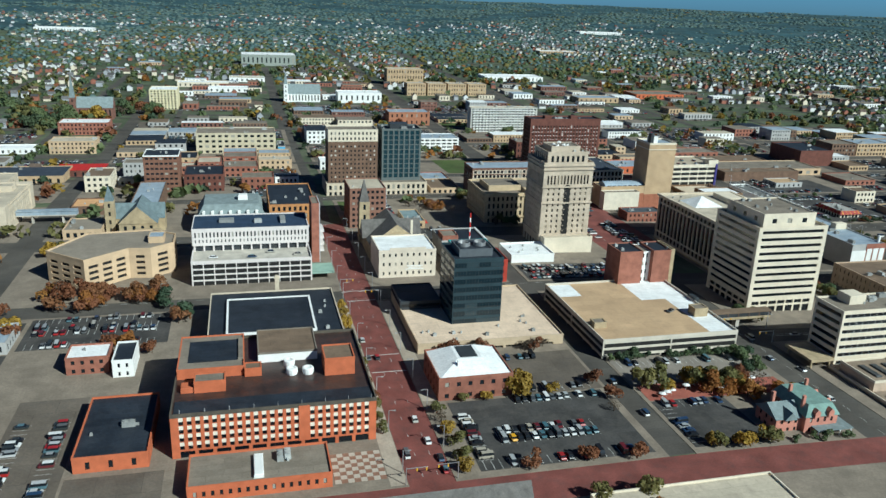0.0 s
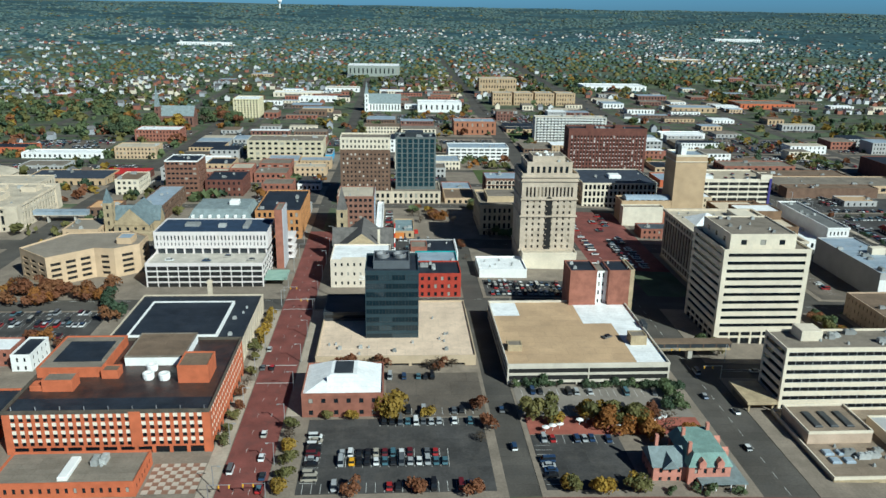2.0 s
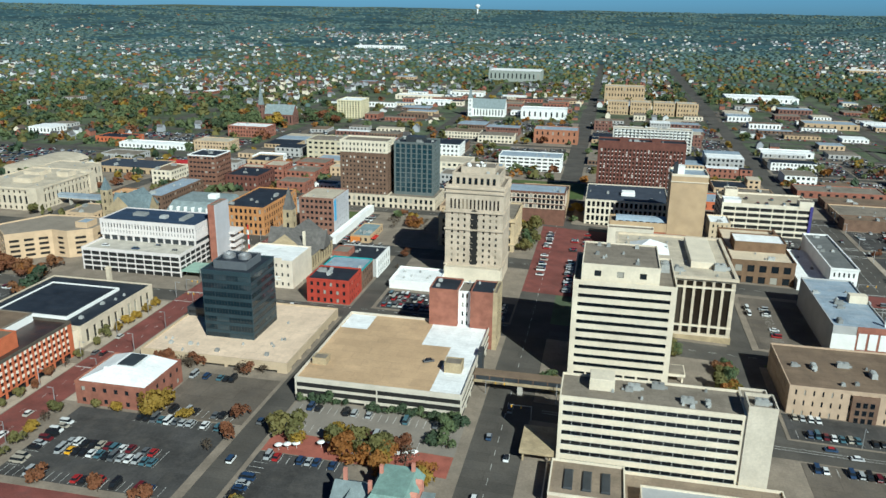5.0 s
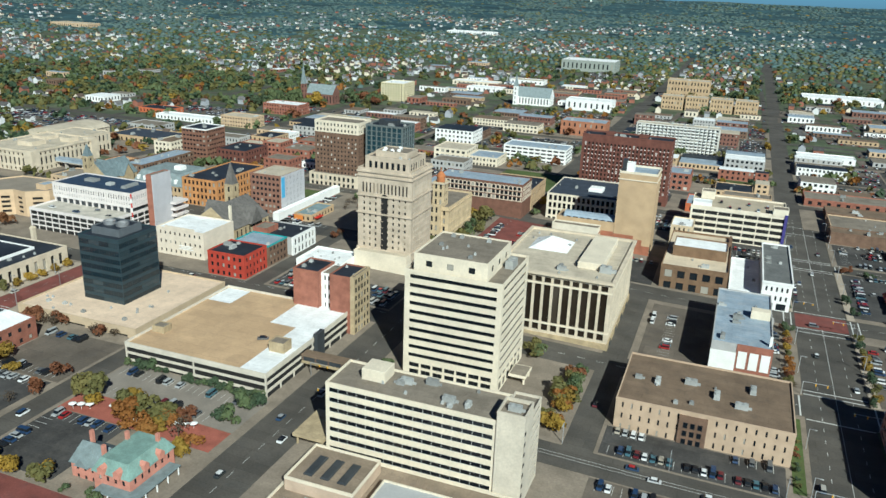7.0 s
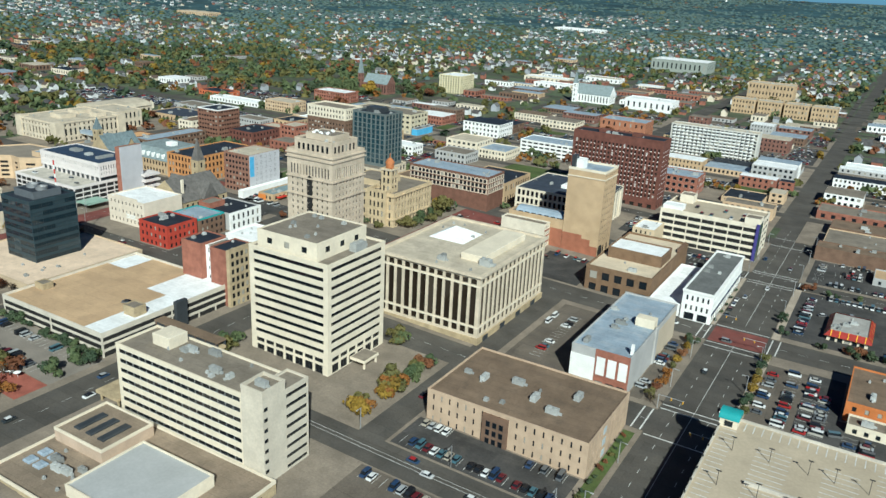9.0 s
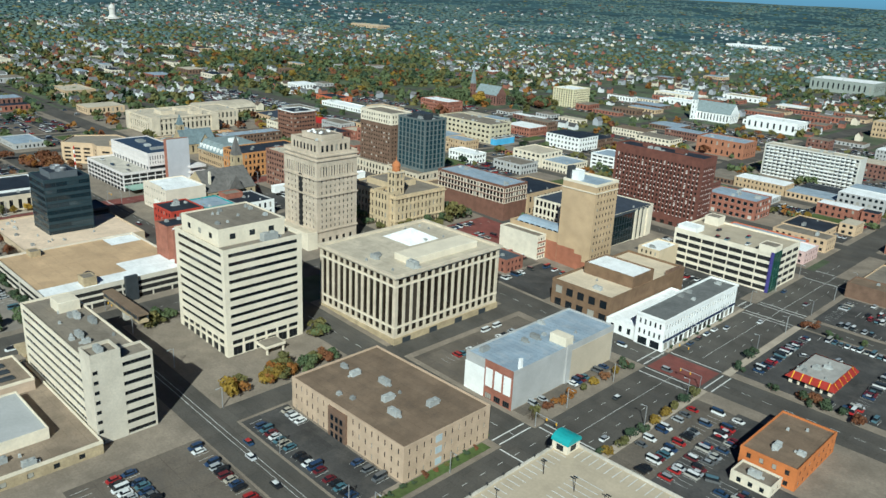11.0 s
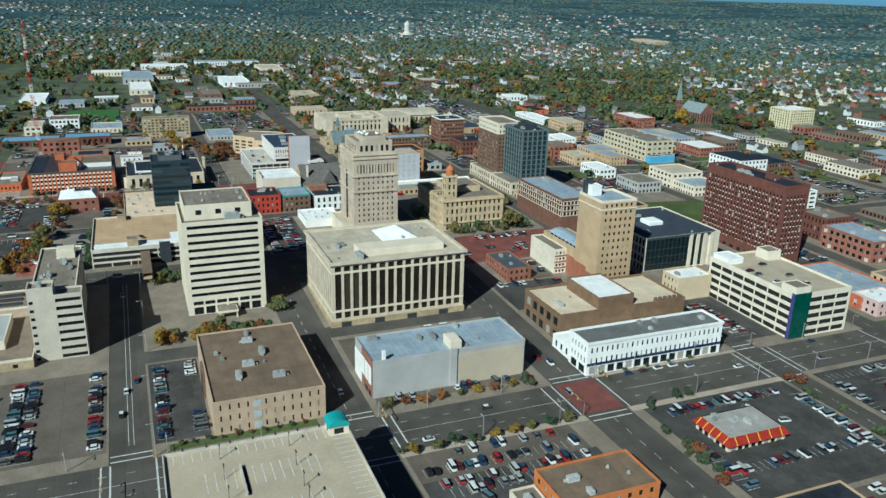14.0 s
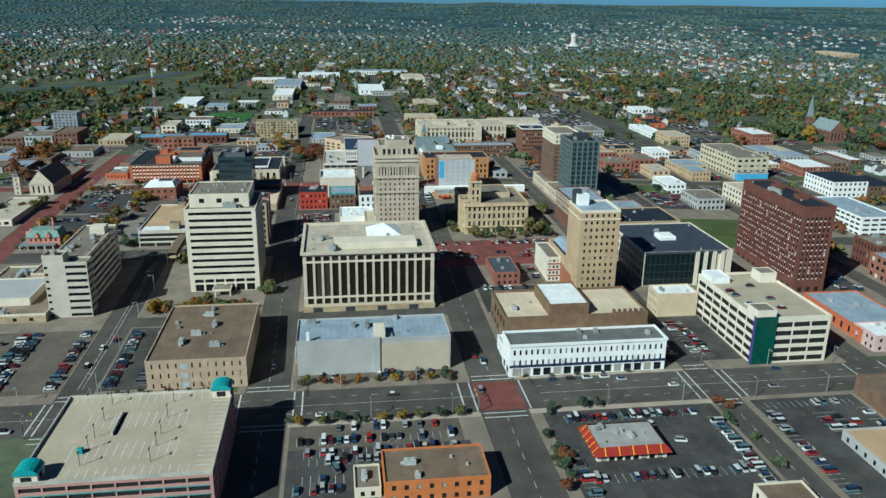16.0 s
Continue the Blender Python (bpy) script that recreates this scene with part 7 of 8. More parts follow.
nrng = np.random.default_rng(4)


def dome():
    """A lumpy crown shell of radius one standing on z = 0."""
    out = []
    for ring, (q, z) in enumerate(((0.85, 0.15), (0.8, 0.95))):
        for i in range(6):
            a = (i + 0.5 * ring) * math.pi / 3 + nrng.uniform(-0.25, 0.25)
            k = q * nrng.uniform(0.6, 1.25)
            out.append((k * math.cos(a), k * math.sin(a), z * nrng.uniform(0.7, 1.3)))
    out.append((nrng.uniform(-0.3, 0.3), nrng.uniform(-0.3, 0.3), nrng.uniform(1.25, 1.75)))
    return np.array(out)


def crown(n, size, squash=0.85, lobes=5):
    """Leaf clumps of a unit crown (radius 1, base at z 0): quads (n, 4, 3) round several lobes."""
    c = nrng.normal(size=(lobes, 3)) * (0.42, 0.42, 0.3)
    c[:, 2] += 0.95
    rad = nrng.uniform(0.45, 0.72, lobes)
    k = nrng.integers(0, lobes, n)
    d = nrng.normal(size=(n, 3))
    d /= np.linalg.norm(d, axis=1)[:, None]
    d[:, 2] = np.where(d[:, 2] < -0.5, -d[:, 2], d[:, 2])
    pos = c[k] + d * (rad[k] * nrng.uniform(0.7, 1.08, n))[:, None]
    pos[:, 2] *= squash
    nor = d + nrng.normal(size=(n, 3)) * 0.45
    nor /= np.linalg.norm(nor, axis=1)[:, None]
    u = np.cross(nor, nrng.normal(size=(n, 3)))
    u /= np.linalg.norm(u, axis=1)[:, None]
    v = np.cross(nor, u)
    s = (size * nrng.uniform(0.6, 1.3, n))[:, None]
    return np.stack([pos - u * s - v * s * 0.8, pos + u * s - v * s * 0.6, pos + u * s * 0.8 + v * s, pos - u * s * 0.7 + v * s * 0.8], axis=1)


LEAVES = {"green": leaf_mat("green_leaves", [(0.09, 0.13, 0.065), (0.13, 0.17, 0.08), (0.17, 0.2, 0.085)]),
          "olive": leaf_mat("olive_leaves", [(0.14, 0.14, 0.055), (0.18, 0.17, 0.062), (0.22, 0.19, 0.066)]),
          "yellow": leaf_mat("yellow_leaves", [(0.25, 0.17, 0.04), (0.35, 0.235, 0.042), (0.46, 0.3, 0.048)]),
          "orange": leaf_mat("orange_leaves", [(0.24, 0.11, 0.034), (0.34, 0.15, 0.04), (0.31, 0.175, 0.048)]),
          "rust": leaf_mat("rust_leaves", [(0.185, 0.082, 0.044), (0.245, 0.105, 0.052), (0.28, 0.145, 0.066)]),
          "dark": leaf_mat("dark_green_leaves", [(0.06, 0.092, 0.055), (0.08, 0.115, 0.064), (0.105, 0.132, 0.07)]),
          "brown": leaf_mat("bare_twigs", [(0.1, 0.075, 0.05), (0.13, 0.1, 0.07), (0.15, 0.11, 0.08)])}
CROWNS = {c: [quads_mesh("crown", crown(480 if c != "brown" else 150, 0.115 if c != "brown" else 0.07), m) for _ in range(3)] for c, m in LEAVES.items()}


def trunk_mesh():
    V, F = [], []

    def limb(a, b, ra, rb):
        k = len(V)
        a, b = Vector(a), Vector(b)
        q = (b - a).to_track_quat("Z", "Y")
        for p, r in ((a, ra), (b, rb)):
            V.extend(p + q @ Vector((r * math.cos(i * math.pi / 3), r * math.sin(i * math.pi / 3), 0)) for i in range(6))
        F.extend((k + i, k + (i + 1) % 6, k + 6 + (i + 1) % 6, k + 6 + i) for i in range(6))
    limb((0, 0, -0.1), (0.02, 0, 0.55), 0.055, 0.04)
    for a in range(5):
        t = a * 1.257
        limb((0.02, 0, 0.45 + 0.05 * a), (0.45 * math.cos(t), 0.45 * math.sin(t), 1.0 + 0.06 * a), 0.03, 0.008)
    limb((0.02, 0, 0.5), (0, 0.03, 1.35), 0.035, 0.008)
    return mesh_of("trunk", V, F, BARK)


TRUNK = trunk_mesh()
tree_rng = random.Random(21)
KINDS = {"green": "leafy green street tree", "olive": "olive-green autumn tree", "yellow": "bright yellow autumn tree", "orange": "orange autumn tree", "rust": "rust-brown autumn tree", "dark": "dark evergreen tree", "brown": "nearly bare brown tree"}


def tree(x, y, r, c, z=None):
    zz = G(x, y) + 0.2 if z is None else z
    root = new("tree")
    root.matrix_basis = pose(x, y, zz, 0, 0, tree_rng.uniform(0, 360)) @ Matrix.Diagonal((r, r, r * tree_rng.uniform(0.9, 1.15), 1))
    tagged(root, KINDS[c] + " standing in a planting bed", "tree", "city trees")
    obj("trunk", TRUNK, root)
    obj("crown", tree_rng.choice(CROWNS[c]), root, m=pose(0, 0, 0.12))


def grove(x0, x1, y0, y1, n, r, kinds):
    for _ in range(n):
        tree(tree_rng.uniform(x0, x1), tree_rng.uniform(y0, y1), r * tree_rng.uniform(0.75, 1.25), tree_rng.choice(kinds))


grove(-97, -40, 370, 396, 24, 4.6, ("rust", "rust", "orange", "brown", "rust"))
grove(-40, -30, 340, 385, 3, 5, ("dark", "rust"))
for y in range(308, 364, 8):
    tree(43.5, y, 2.6, tree_rng.choice(("yellow", "yellow", "olive")))
for y in range(212, 256, 8):
    tree(66.5, y, 2.9, tree_rng.choice(("olive", "rust", "brown", "yellow")))
for y in range(240, 296, 9):
    tree(44.3, y, 2.3, tree_rng.choice(("brown", "rust", "olive")))
tree(101, 257, 5.5, "yellow"), tree(103, 262, 4.5, "yellow"), tree(88, 257.4, 2.6, "yellow"), tree(78, 257.4, 2.5, "olive"), tree(115, 258, 2.8, "yellow")
tree(135, 262, 3.6, "rust"), tree(136, 250, 3.4, "rust"), tree(134, 240, 3, "brown"), tree(90, 210, 3, "rust"), tree(112, 210, 3.2, "rust"), tree(130, 210, 3.2, "rust")
grove(76, 128, 296, 299.5, 11, 3.6, ("brown", "brown", "rust"))
grove(153, 196, 245, 258, 15, 4.0, ("yellow", "olive", "olive", "yellow", "orange"))
grove(154, 184, 209, 212, 6, 3.2, ("olive", "yellow", "yellow"))
grove(192, 217, 238, 258, 9, 3.6, ("orange", "rust", "brown", "yellow"))
grove(190, 219, 208.5, 210, 4, 2.0, ("olive", "green"))
for x in range(153, 214, 4):
    if not 172 < x < 180:
        tree(x, 280.6, tree_rng.uniform(1.9, 2.6), "dark" if x % 3 else "green")
grove(208, 217, 262, 281, 6, 3.2, ("dark", "green", "rust"))
grove(317, 323, 307, 344, 15, 3.7, ("orange", "yellow", "olive", "orange"))
grove(317, 323, 344, 364, 8, 3.2, ("olive", "rust", "green"))
grove(297, 303, 366, 371, 3, 3.4, ("olive", "green"))
grove(241, 250, 312, 326, 5, 3, ("green", "olive"))
grove(160, 215, 487.5, 496, 9, 3.2, ("green", "brown", "olive"))
grove(211, 221, 498, 545, 10, 3.4, ("green", "olive", "brown"))
grove(160, 205, 542, 565, 8, 3.8, ("green", "olive"))
tree(213, 543, 6.5, "olive"), tree(216, 551, 5, "green"), tree(209, 552, 4.5, "yellow")
grove(115, 135, 542, 560, 6, 3, ("rust", "brown"))
grove(121, 146, 524, 546, 9, 2.8, ("rust", "orange", "rust", "brown"))
grove(143, 148, 440, 475, 4, 2.6, ("brown", "rust"))
for y in range(394, 462, 8):
    tree(406.5, y, 2.2, tree_rng.choice(("orange", "yellow", "olive", "rust")))
for y in range(394, 460, 8):
    tree(439.3, y, 2.4, tree_rng.choice(("olive", "yellow", "dark", "olive")))
tree(407, 458, 2.9, "dark"), tree(407, 392, 2.6, "brown"), tree(442, 496, 2.4, "dark"), tree(438.8, 510, 2.4, "dark"), tree(438.8, 516, 2.0, "dark"), tree(441.5, 566, 2.6, "rust"), tree(446, 571, 2.2, "rust"), tree(438.8, 390, 2.2, "dark")
grove(452, 505, 487.5, 491, 9, 2.3, ("dark", "dark", "rust"))
grove(455, 505, 566, 569, 6, 2.0, ("dark", "green"))
for y in range(500, 560, 12):
    tree(410, y - 8, 1.0, "dark")
grove(396, 403, 562, 564, 3, 2, ("orange", "rust"))
grove(-190, -100, 340, 366, 12, 4.5, ("orange", "olive", "rust", "yellow"))
grove(-60, -40, 320, 330, 4, 4, ("rust", "orange"))
grove(60, 140, 160, 190, 6, 4, ("orange", "olive", "green"))
grove(-110, -55, 110, 140, 14, 6, ("orange", "orange", "rust", "olive"))
grove(-20, 40, 60, 150, 10, 5, ("orange", "olive", "green", "rust"))
grove(-110, -98, 455, 466, 5, 4, ("yellow", "olive"))
sheet("lawn", "green lawn beside the red brick slab", "lawn", 178, 246, 664, 735, 0.3, GRASS)
sheet("lawn", "green verge beside the brown-roofed office", "lawn", 340, 403.5, 370.2, 372, 0.3, GRASS)
sheet("lawn", "narrow green verge between pavement and office", "lawn", 404.6, 409, 312, 366, 0.31, GRASS)
for y in range(316, 366, 5):
    tree(406.2, y, 0.9 if y % 2 else 1.2, tree_rng.choice(("rust", "olive", "dark")))
sheet("lawn", "mown green playing field", "lawn", -380, -265, 242, 300, 0.6, mat("sports_turf", (0.05, 0.13, 0.03), 0.15, 0.05, 0.6))
sheet("brick_terrace", "red brick terrace among autumn trees", "terrace", 152, 218, 244.5, 257.5, 0.28, mat("terrace_brick", (0.3, 0.1, 0.07), 0.2, 0.2, 2))
V, F = [], []
for q, z in ((0.06, 0), (0.06, 2.3), (1.5, 2.2), (0.05, 2.75)):
    V += [(q * math.cos(a * math.pi / 4), q * math.sin(a * math.pi / 4), z) for a in range(8)]
F = [(j * 8 + i, j * 8 + (i + 1) % 8, j * 8 + 8 + (i + 1) % 8, j * 8 + 8 + i) for j in range(3) for i in range(8)]
PARASOL = mesh_of("patio_parasol", V, F, WHITE)
for k in range(12):
    x, y = 158 + (k * 13.7) % 52, 246 + (k * 5.3) % 10
    tagged(obj("patio_parasol", PARASOL, m=pose(x, y, G(x, y) + 0.28)), "white parasol standing on the brick terrace", "parasol", "terrace parasols")
paving = tagged(new("checker_paving"), "checkered red and pale plaza paving", "paving", kind="structure")
paving.location = (24, 213, 0.24)
TILES = []
for m_ in (mat("brown_paver", (0.27, 0.15, 0.1), 0.2, 0.3, 2), mat("pale_paver", (0.5, 0.43, 0.35), 0.1, 0.3, 2)):
    V, F = [], []
    box_lists(V, F, 0.03, 2.07, 0.03, 2.07, 0, 0.1)
    TILES.append(mesh_of("tile", V, F, m_))
for i in range(8):
    for j in range(8):
        obj("tile", TILES[(i + j + 1) % 2], paving, m=pose(2.1 * i, 2.1 * j, 0))

# ---- low-rise fill of the outer blocks ----
fill_rng = random.Random(77)
DULL_BRICK = mat("dull_brick", (0.2, 0.1, 0.075), 0.2, 0.3, 4, stain=0.3, stain_col=(0.12, 0.07, 0.055))
FILL_WALLS = [RED_BRICK, DULL_BRICK, BROWN_BRICK, TAN_BRICK, GREY_BLOCK, CREAM, BEIGE, GREY_BLOCK, RED_BRICK, WHITE]
FILL_ROOFS = [GREY_ROOF, BROWN_ROOF, BLACK_ROOF, WHITE_ROOF, GREY_ROOF, CREAM_ROOF, BLUE_ROOF, BLUE_ROOF]
WORDS = {"dull_brick": "dull brick", "red_brick": "red brick", "brown_brick": "brown brick", "tan_brick": "tan brick", "white_paint": "white painted", "cream_precast": "cream", "dark_red_brick": "dark red brick", "orange_brick": "orange brick", "grey_block": "grey block", "beige_concrete": "beige",
         "grey_gravel_roof": "grey gravel", "black_membrane": "black", "white_membrane": "white", "cream_roof": "cream", "brown_gravel_roof": "brown", "silver_blue_roof": "blue-grey"}


def free(x0, x1, y0, y1, gap=2.0):
    for a, b, c, d in ALL + LOTS:
        if x0 - gap < b and x1 + gap > a and y0 - gap < d and y1 + gap > c:
            return False
    return True


SKIP = [(268, 337, 485, 531), (150, 222, 541, 568), (60, 300, 55, 192), (-119, -84, 465, 585), (-330, -119, 485, 700), (-84, 0, 205, 300), (240, 404, 60, 470), (60, 222, 205, 470), (440, 520, 200, 470), (-30, 45, 205, 445), (174, 252, 660, 740), (222, 270, 420, 510)]


def fill_block(bx0, bx1, by0, by1):
    x = bx0 + 3
    while x < bx1 - 10:
        w = min(fill_rng.uniform(18, 38) * (1.25 if by0 > 700 or bx1 < -100 else 1), bx1 - 3 - x)
        y = by0 + 3
        while y < by1 - 10:
            d = min(fill_rng.uniform(18, 36), by1 - 3 - y)
            box = (x, x + w - 1.5, y, y + d - 1.5)
            skip = any(box[0] < b and box[1] > a and box[2] < dd and box[3] > c for a, b, c, dd in SKIP)
            if w > 9 and d > 9 and not skip and free(*box, 1.0):
                u = fill_rng.random()
                if u < (0.52 if y < 740 and bx1 > -180 else 0.38 if bx1 > -180 else 0.14):
                    wall, roof = fill_rng.choice(FILL_WALLS), fill_rng.choice(FILL_ROOFS)
                    n = fill_rng.choice((1, 1, 2, 2, 3))
                    near = box[2] < 760
                    simple("commercial_building", f"low {WORDS[wall.name]} commercial building with {WORDS[roof.name]} flat roof", "commercial building", *box, 0, wall, roof, n, fill_rng.uniform(3.2, 5), fill_rng.uniform(0.35, 0.6),
                           units=fill_rng.randint(0, 2) if near else 0 * fill_rng.randint(0, 1), sides="SE", one=True, parapet=0.7 if near else 0, height=4.3 * n + fill_rng.uniform(0, 1.5), group="low-rise blocks")
                elif u < 0.93:
                    lot(*box, fill_rng.choice((LOT, LOT, LOT_OLD)), "asphalt parking lot between low buildings")
                    yy = box[2] + 4
                    while yy < box[3] - 3:
                        stalls("x", yy, box[0] + 1, box[1] - 1, fill_rng.uniform(0.2, 0.7), far=True)
                        yy += 9
                else:
                    sheet("lawn", "rough grass plot", "lawn", *box, 0.3, GRASS)
                    LOTS.append(box)
            y += d
        x += w


for b in BLOCKS:
    if b[2] > 50 and b[3] < 1135 and b[0] < 0.98 * b[3] + 20:
        fill_block(*b)

# ---- suburbs ----
ROAD_STRIPS = [(a - 3, b + 3, c, d) for a, b, c, d in ALONG_Y] + [(c, d, a - 3, b + 3) for a, b, c, d in ALONG_X]


# boulevard and car parks west of the civic hall
FIRST = len(ALL)
sheet("road", "wide grey boulevard between car parks", "road", -600, -133, 768, 786, 0.2, ASPHALT)
ROAD_STRIPS.append((-600, -133, 765, 789))
for a, b, c, d in ((-345, -256, 640, 700), (-345, -238, 706, 764), (-188, -137, 706, 762), (-420, -352, 680, 760), (-190, -137, 826, 880), (-300, -205, 848, 900), (-170, -137, 932, 975)):
    lot(a, b, c, d, fill_rng.choice((LOT, LOT_OLD, LOT_OLD)), "wide asphalt car park with rows of cars")
    ALL.append((a, b, c, d))
    yy = c + 5
    while yy < d - 3:
        stalls("x", yy, a + 2, b - 2, fill_rng.uniform(0.35, 0.75), far=True)
        yy += 10
simple("community_hall", "low tan hall with dark blue flat roof", "hall", -204, -138, 650, 688, 0, TAN_BRICK, MATS["dark_blue_roof"], 1, 6, 0.35, units=3, one=True, height=7)
simple("clinic", "two-storey pale clinic with grey roof", "clinic", -234, -194, 708, 734, 0, GREY_BLOCK, GREY_ROOF, 2, 4, 0.5, units=2, one=True, height=8)
simple("cream_office", "three-storey cream office block", "office building", -178, -137, 793, 818, 0, BEIGE, CREAM_ROOF, 3, 3.4, 0.45, units=2, one=True, height=12)
simple("white_store", "long white store with flat white roof", "store", -270, -190, 794, 814, 0, WHITE, WHITE_ROOF, 1, 5, 0.4, units=1, one=True, height=5.5)
simple("brick_store", "low brick store with dark roof", "store", -318, -272, 820, 846, 0, ORANGE_BRICK, BLACK_ROOF, 1, 5, 0.35, units=1, one=True, height=6)
simple("brick_school", "three-storey red brick school", "school", -190, -140, 896, 924, 0, RED_BRICK, WHITE_ROOF, 3, 3.6, 0.45, units=2, one=True, height=13)
gable_church("brick_church", "dark brick church with twin spires and grey roof", -190, -150, 1002, 1022, 14, 26, True, DULL_BRICK, MATS["verdigris_slate"], (-193, 1000, 3, 26, 54))
tree(-166, 986, 11, "yellow"), tree(-176, 996, 9, "yellow")
grove(-245, -190, 935, 1000, 16, 8, ("green", "green", "olive", "dark"))
grove(-150, -90, 1030, 1062, 10, 8, ("rust", "olive", "brown", "green"))
WEST_SIDE = ALL[FIRST:]
OPEN_GROUND = [(-760, -330, 40, 480), (-330, -190, 60, 200), (-440, -98, 640, 930), (425, 900, 920, 1350), (240, 425, 1130, 1300)]


def visible(x, y):
    return x < 0.98 * y + 60 and y > 400 - (716 - x) * 0.43


def plan(x, y):
    """Undo the slight turn of the house streets."""
    a = 0.14 * noise.noise((x / 1500, y / 1500, 1.0))
    return x + (y - 300) * a, y - (x - 300) * a


def on_street(x, y):
    u, v = plan(x, y)
    return (u - 224) % 152 < 9 or (v - 337) % 84 < 9


V, F = [], []
for j in range(-12, 32):
    for i in range(-20, 20):
        for (x0, y0, x1, y1) in ((300 + i * 152 - 76, 300 + j * 84 + 42, 300 + i * 152 + 76, 300 + j * 84 + 42), (300 + i * 152 - 72, 300 + j * 84 - 42, 300 + i * 152 - 72, 300 + j * 84 + 42)):
            for k in range(4):
                pts = []
                for f_, s_ in ((k, -3.2), (k + 1, -3.2), (k + 1, 3.2), (k, 3.2)):
                    x, y = x0 + (x1 - x0) * f_ / 4, y0 + (y1 - y0) * f_ / 4
                    x, y = (x, y + s_) if y0 == y1 else (x - s_, y)
                    a = 0.14 * noise.noise((x / 1500, y / 1500, 1.0))
                    pts.append((x - (y - 300) * a, y + (x - 300) * a))
                x, y = pts[0]
                if not visible(x, y) or downtown(x, y) or math.hypot(x - 300, y - 200) > 2300:
                    continue
                b = len(V)
                V += [(x, y, G(x, y) + 0.35) for x, y in pts]
                F.append((b, b + 1, b + 2, b + 3))
tagged(new("road", mesh_of("road", V, F, ASPHALT)), "narrow grey residential streets among houses and trees", "road", kind="structure")
HOUSES = {k: {"wall": ([], []), "roof": ([], [])} for k in ("white", "cream", "grey", "brick")}
HOUSE_WALL = {"white": mat("white_siding", (0.66, 0.66, 0.64), 0.1, 0.3, 2), "cream": CREAM, "grey": mat("grey_siding", (0.36, 0.37, 0.39), 0.1, 0.3, 2), "brick": RED_BRICK}
HOUSE_ROOF = [mat("shingle_roof", (0.085, 0.08, 0.078), 0.25, 0.3, 2, rand=0.3), mat("brown_shingle_roof", (0.11, 0.08, 0.062), 0.25, 0.3, 2), mat("pale_shingle_roof", (0.15, 0.145, 0.14), 0.2, 0.3, 2)]


def house_lists(x, y, z, w, d, h, rise, turn, walls, roofs):
    m = pose(x, y, z, 0, 0, turn)
    V, F = walls
    b = len(V)
    a, c = w / 2, d / 2
    V.extend(m @ Vector(p) for p in ((-a, -c, -1), (a, -c, -1), (a, c, -1), (-a, c, -1), (-a, -c, h), (a, -c, h), (a, c, h), (-a, c, h), (-a, 0, h + rise), (a, 0, h + rise)))
    F.extend(tuple(b + i for i in f) for f in ((0, 1, 5, 4), (2, 3, 7, 6), (1, 2, 6, 9, 5), (3, 0, 4, 8, 7)))
    V, F = roofs
    b, o = len(V), 0.4
    V.extend(m @ Vector(p) for p in ((-a - o, -c - o, h - 0.2), (a + o, -c - o, h - 0.2), (a + o, c + o, h - 0.2), (-a - o, c + o, h - 0.2), (-a - o, 0, h + rise + 0.15), (a + o, 0, h + rise + 0.15)))
    F.extend(tuple(b + i for i in f) for f in ((0, 1, 5, 4), (2, 3, 4, 5)))


sub_rng = random.Random(31)
CLEAR = [(-660, -580, 445, 495), (-610, -510, 310, 350), (-515, -445, 400, 440), (-760, -640, 300, 360), (-510, -430, 180, 220), (-865, -775, 535, 585), (455, 585, 1470, 1530), (650, 750, 1220, 1280), (520, 600, 1170, 1212), (-55, 15, 1262, 1298), (-105, -15, 1330, 1370), (-25, 45, 1410, 1450), (-385, -260, 238, 304), (0, 140, 1700, 1800), (240, 335, 1385, 1432), (250, 400, 1225, 1280), (60, 205, 1140, 1195), (-700, -580, -280, -60), (-800, -640, -100, 60), (-980, -760, 10, 150), (-1865, -1790, 1140, 1215), (-150, -112, 674, 700), (430, 486, 938, 956)]


def cleared(x, y):
    return any(a < x < b and c < y < d for a, b, c, d in CLEAR) or x < -90 and y > 580 and any(a < x < b and c < y < d for a, b, c, d in WEST_SIDE)


def north_side(x, y):
    """Shops and parking lots beyond the centre, with few trees."""
    return -110 < x < 640 and 925 < y < 1430


TAKEN = set()
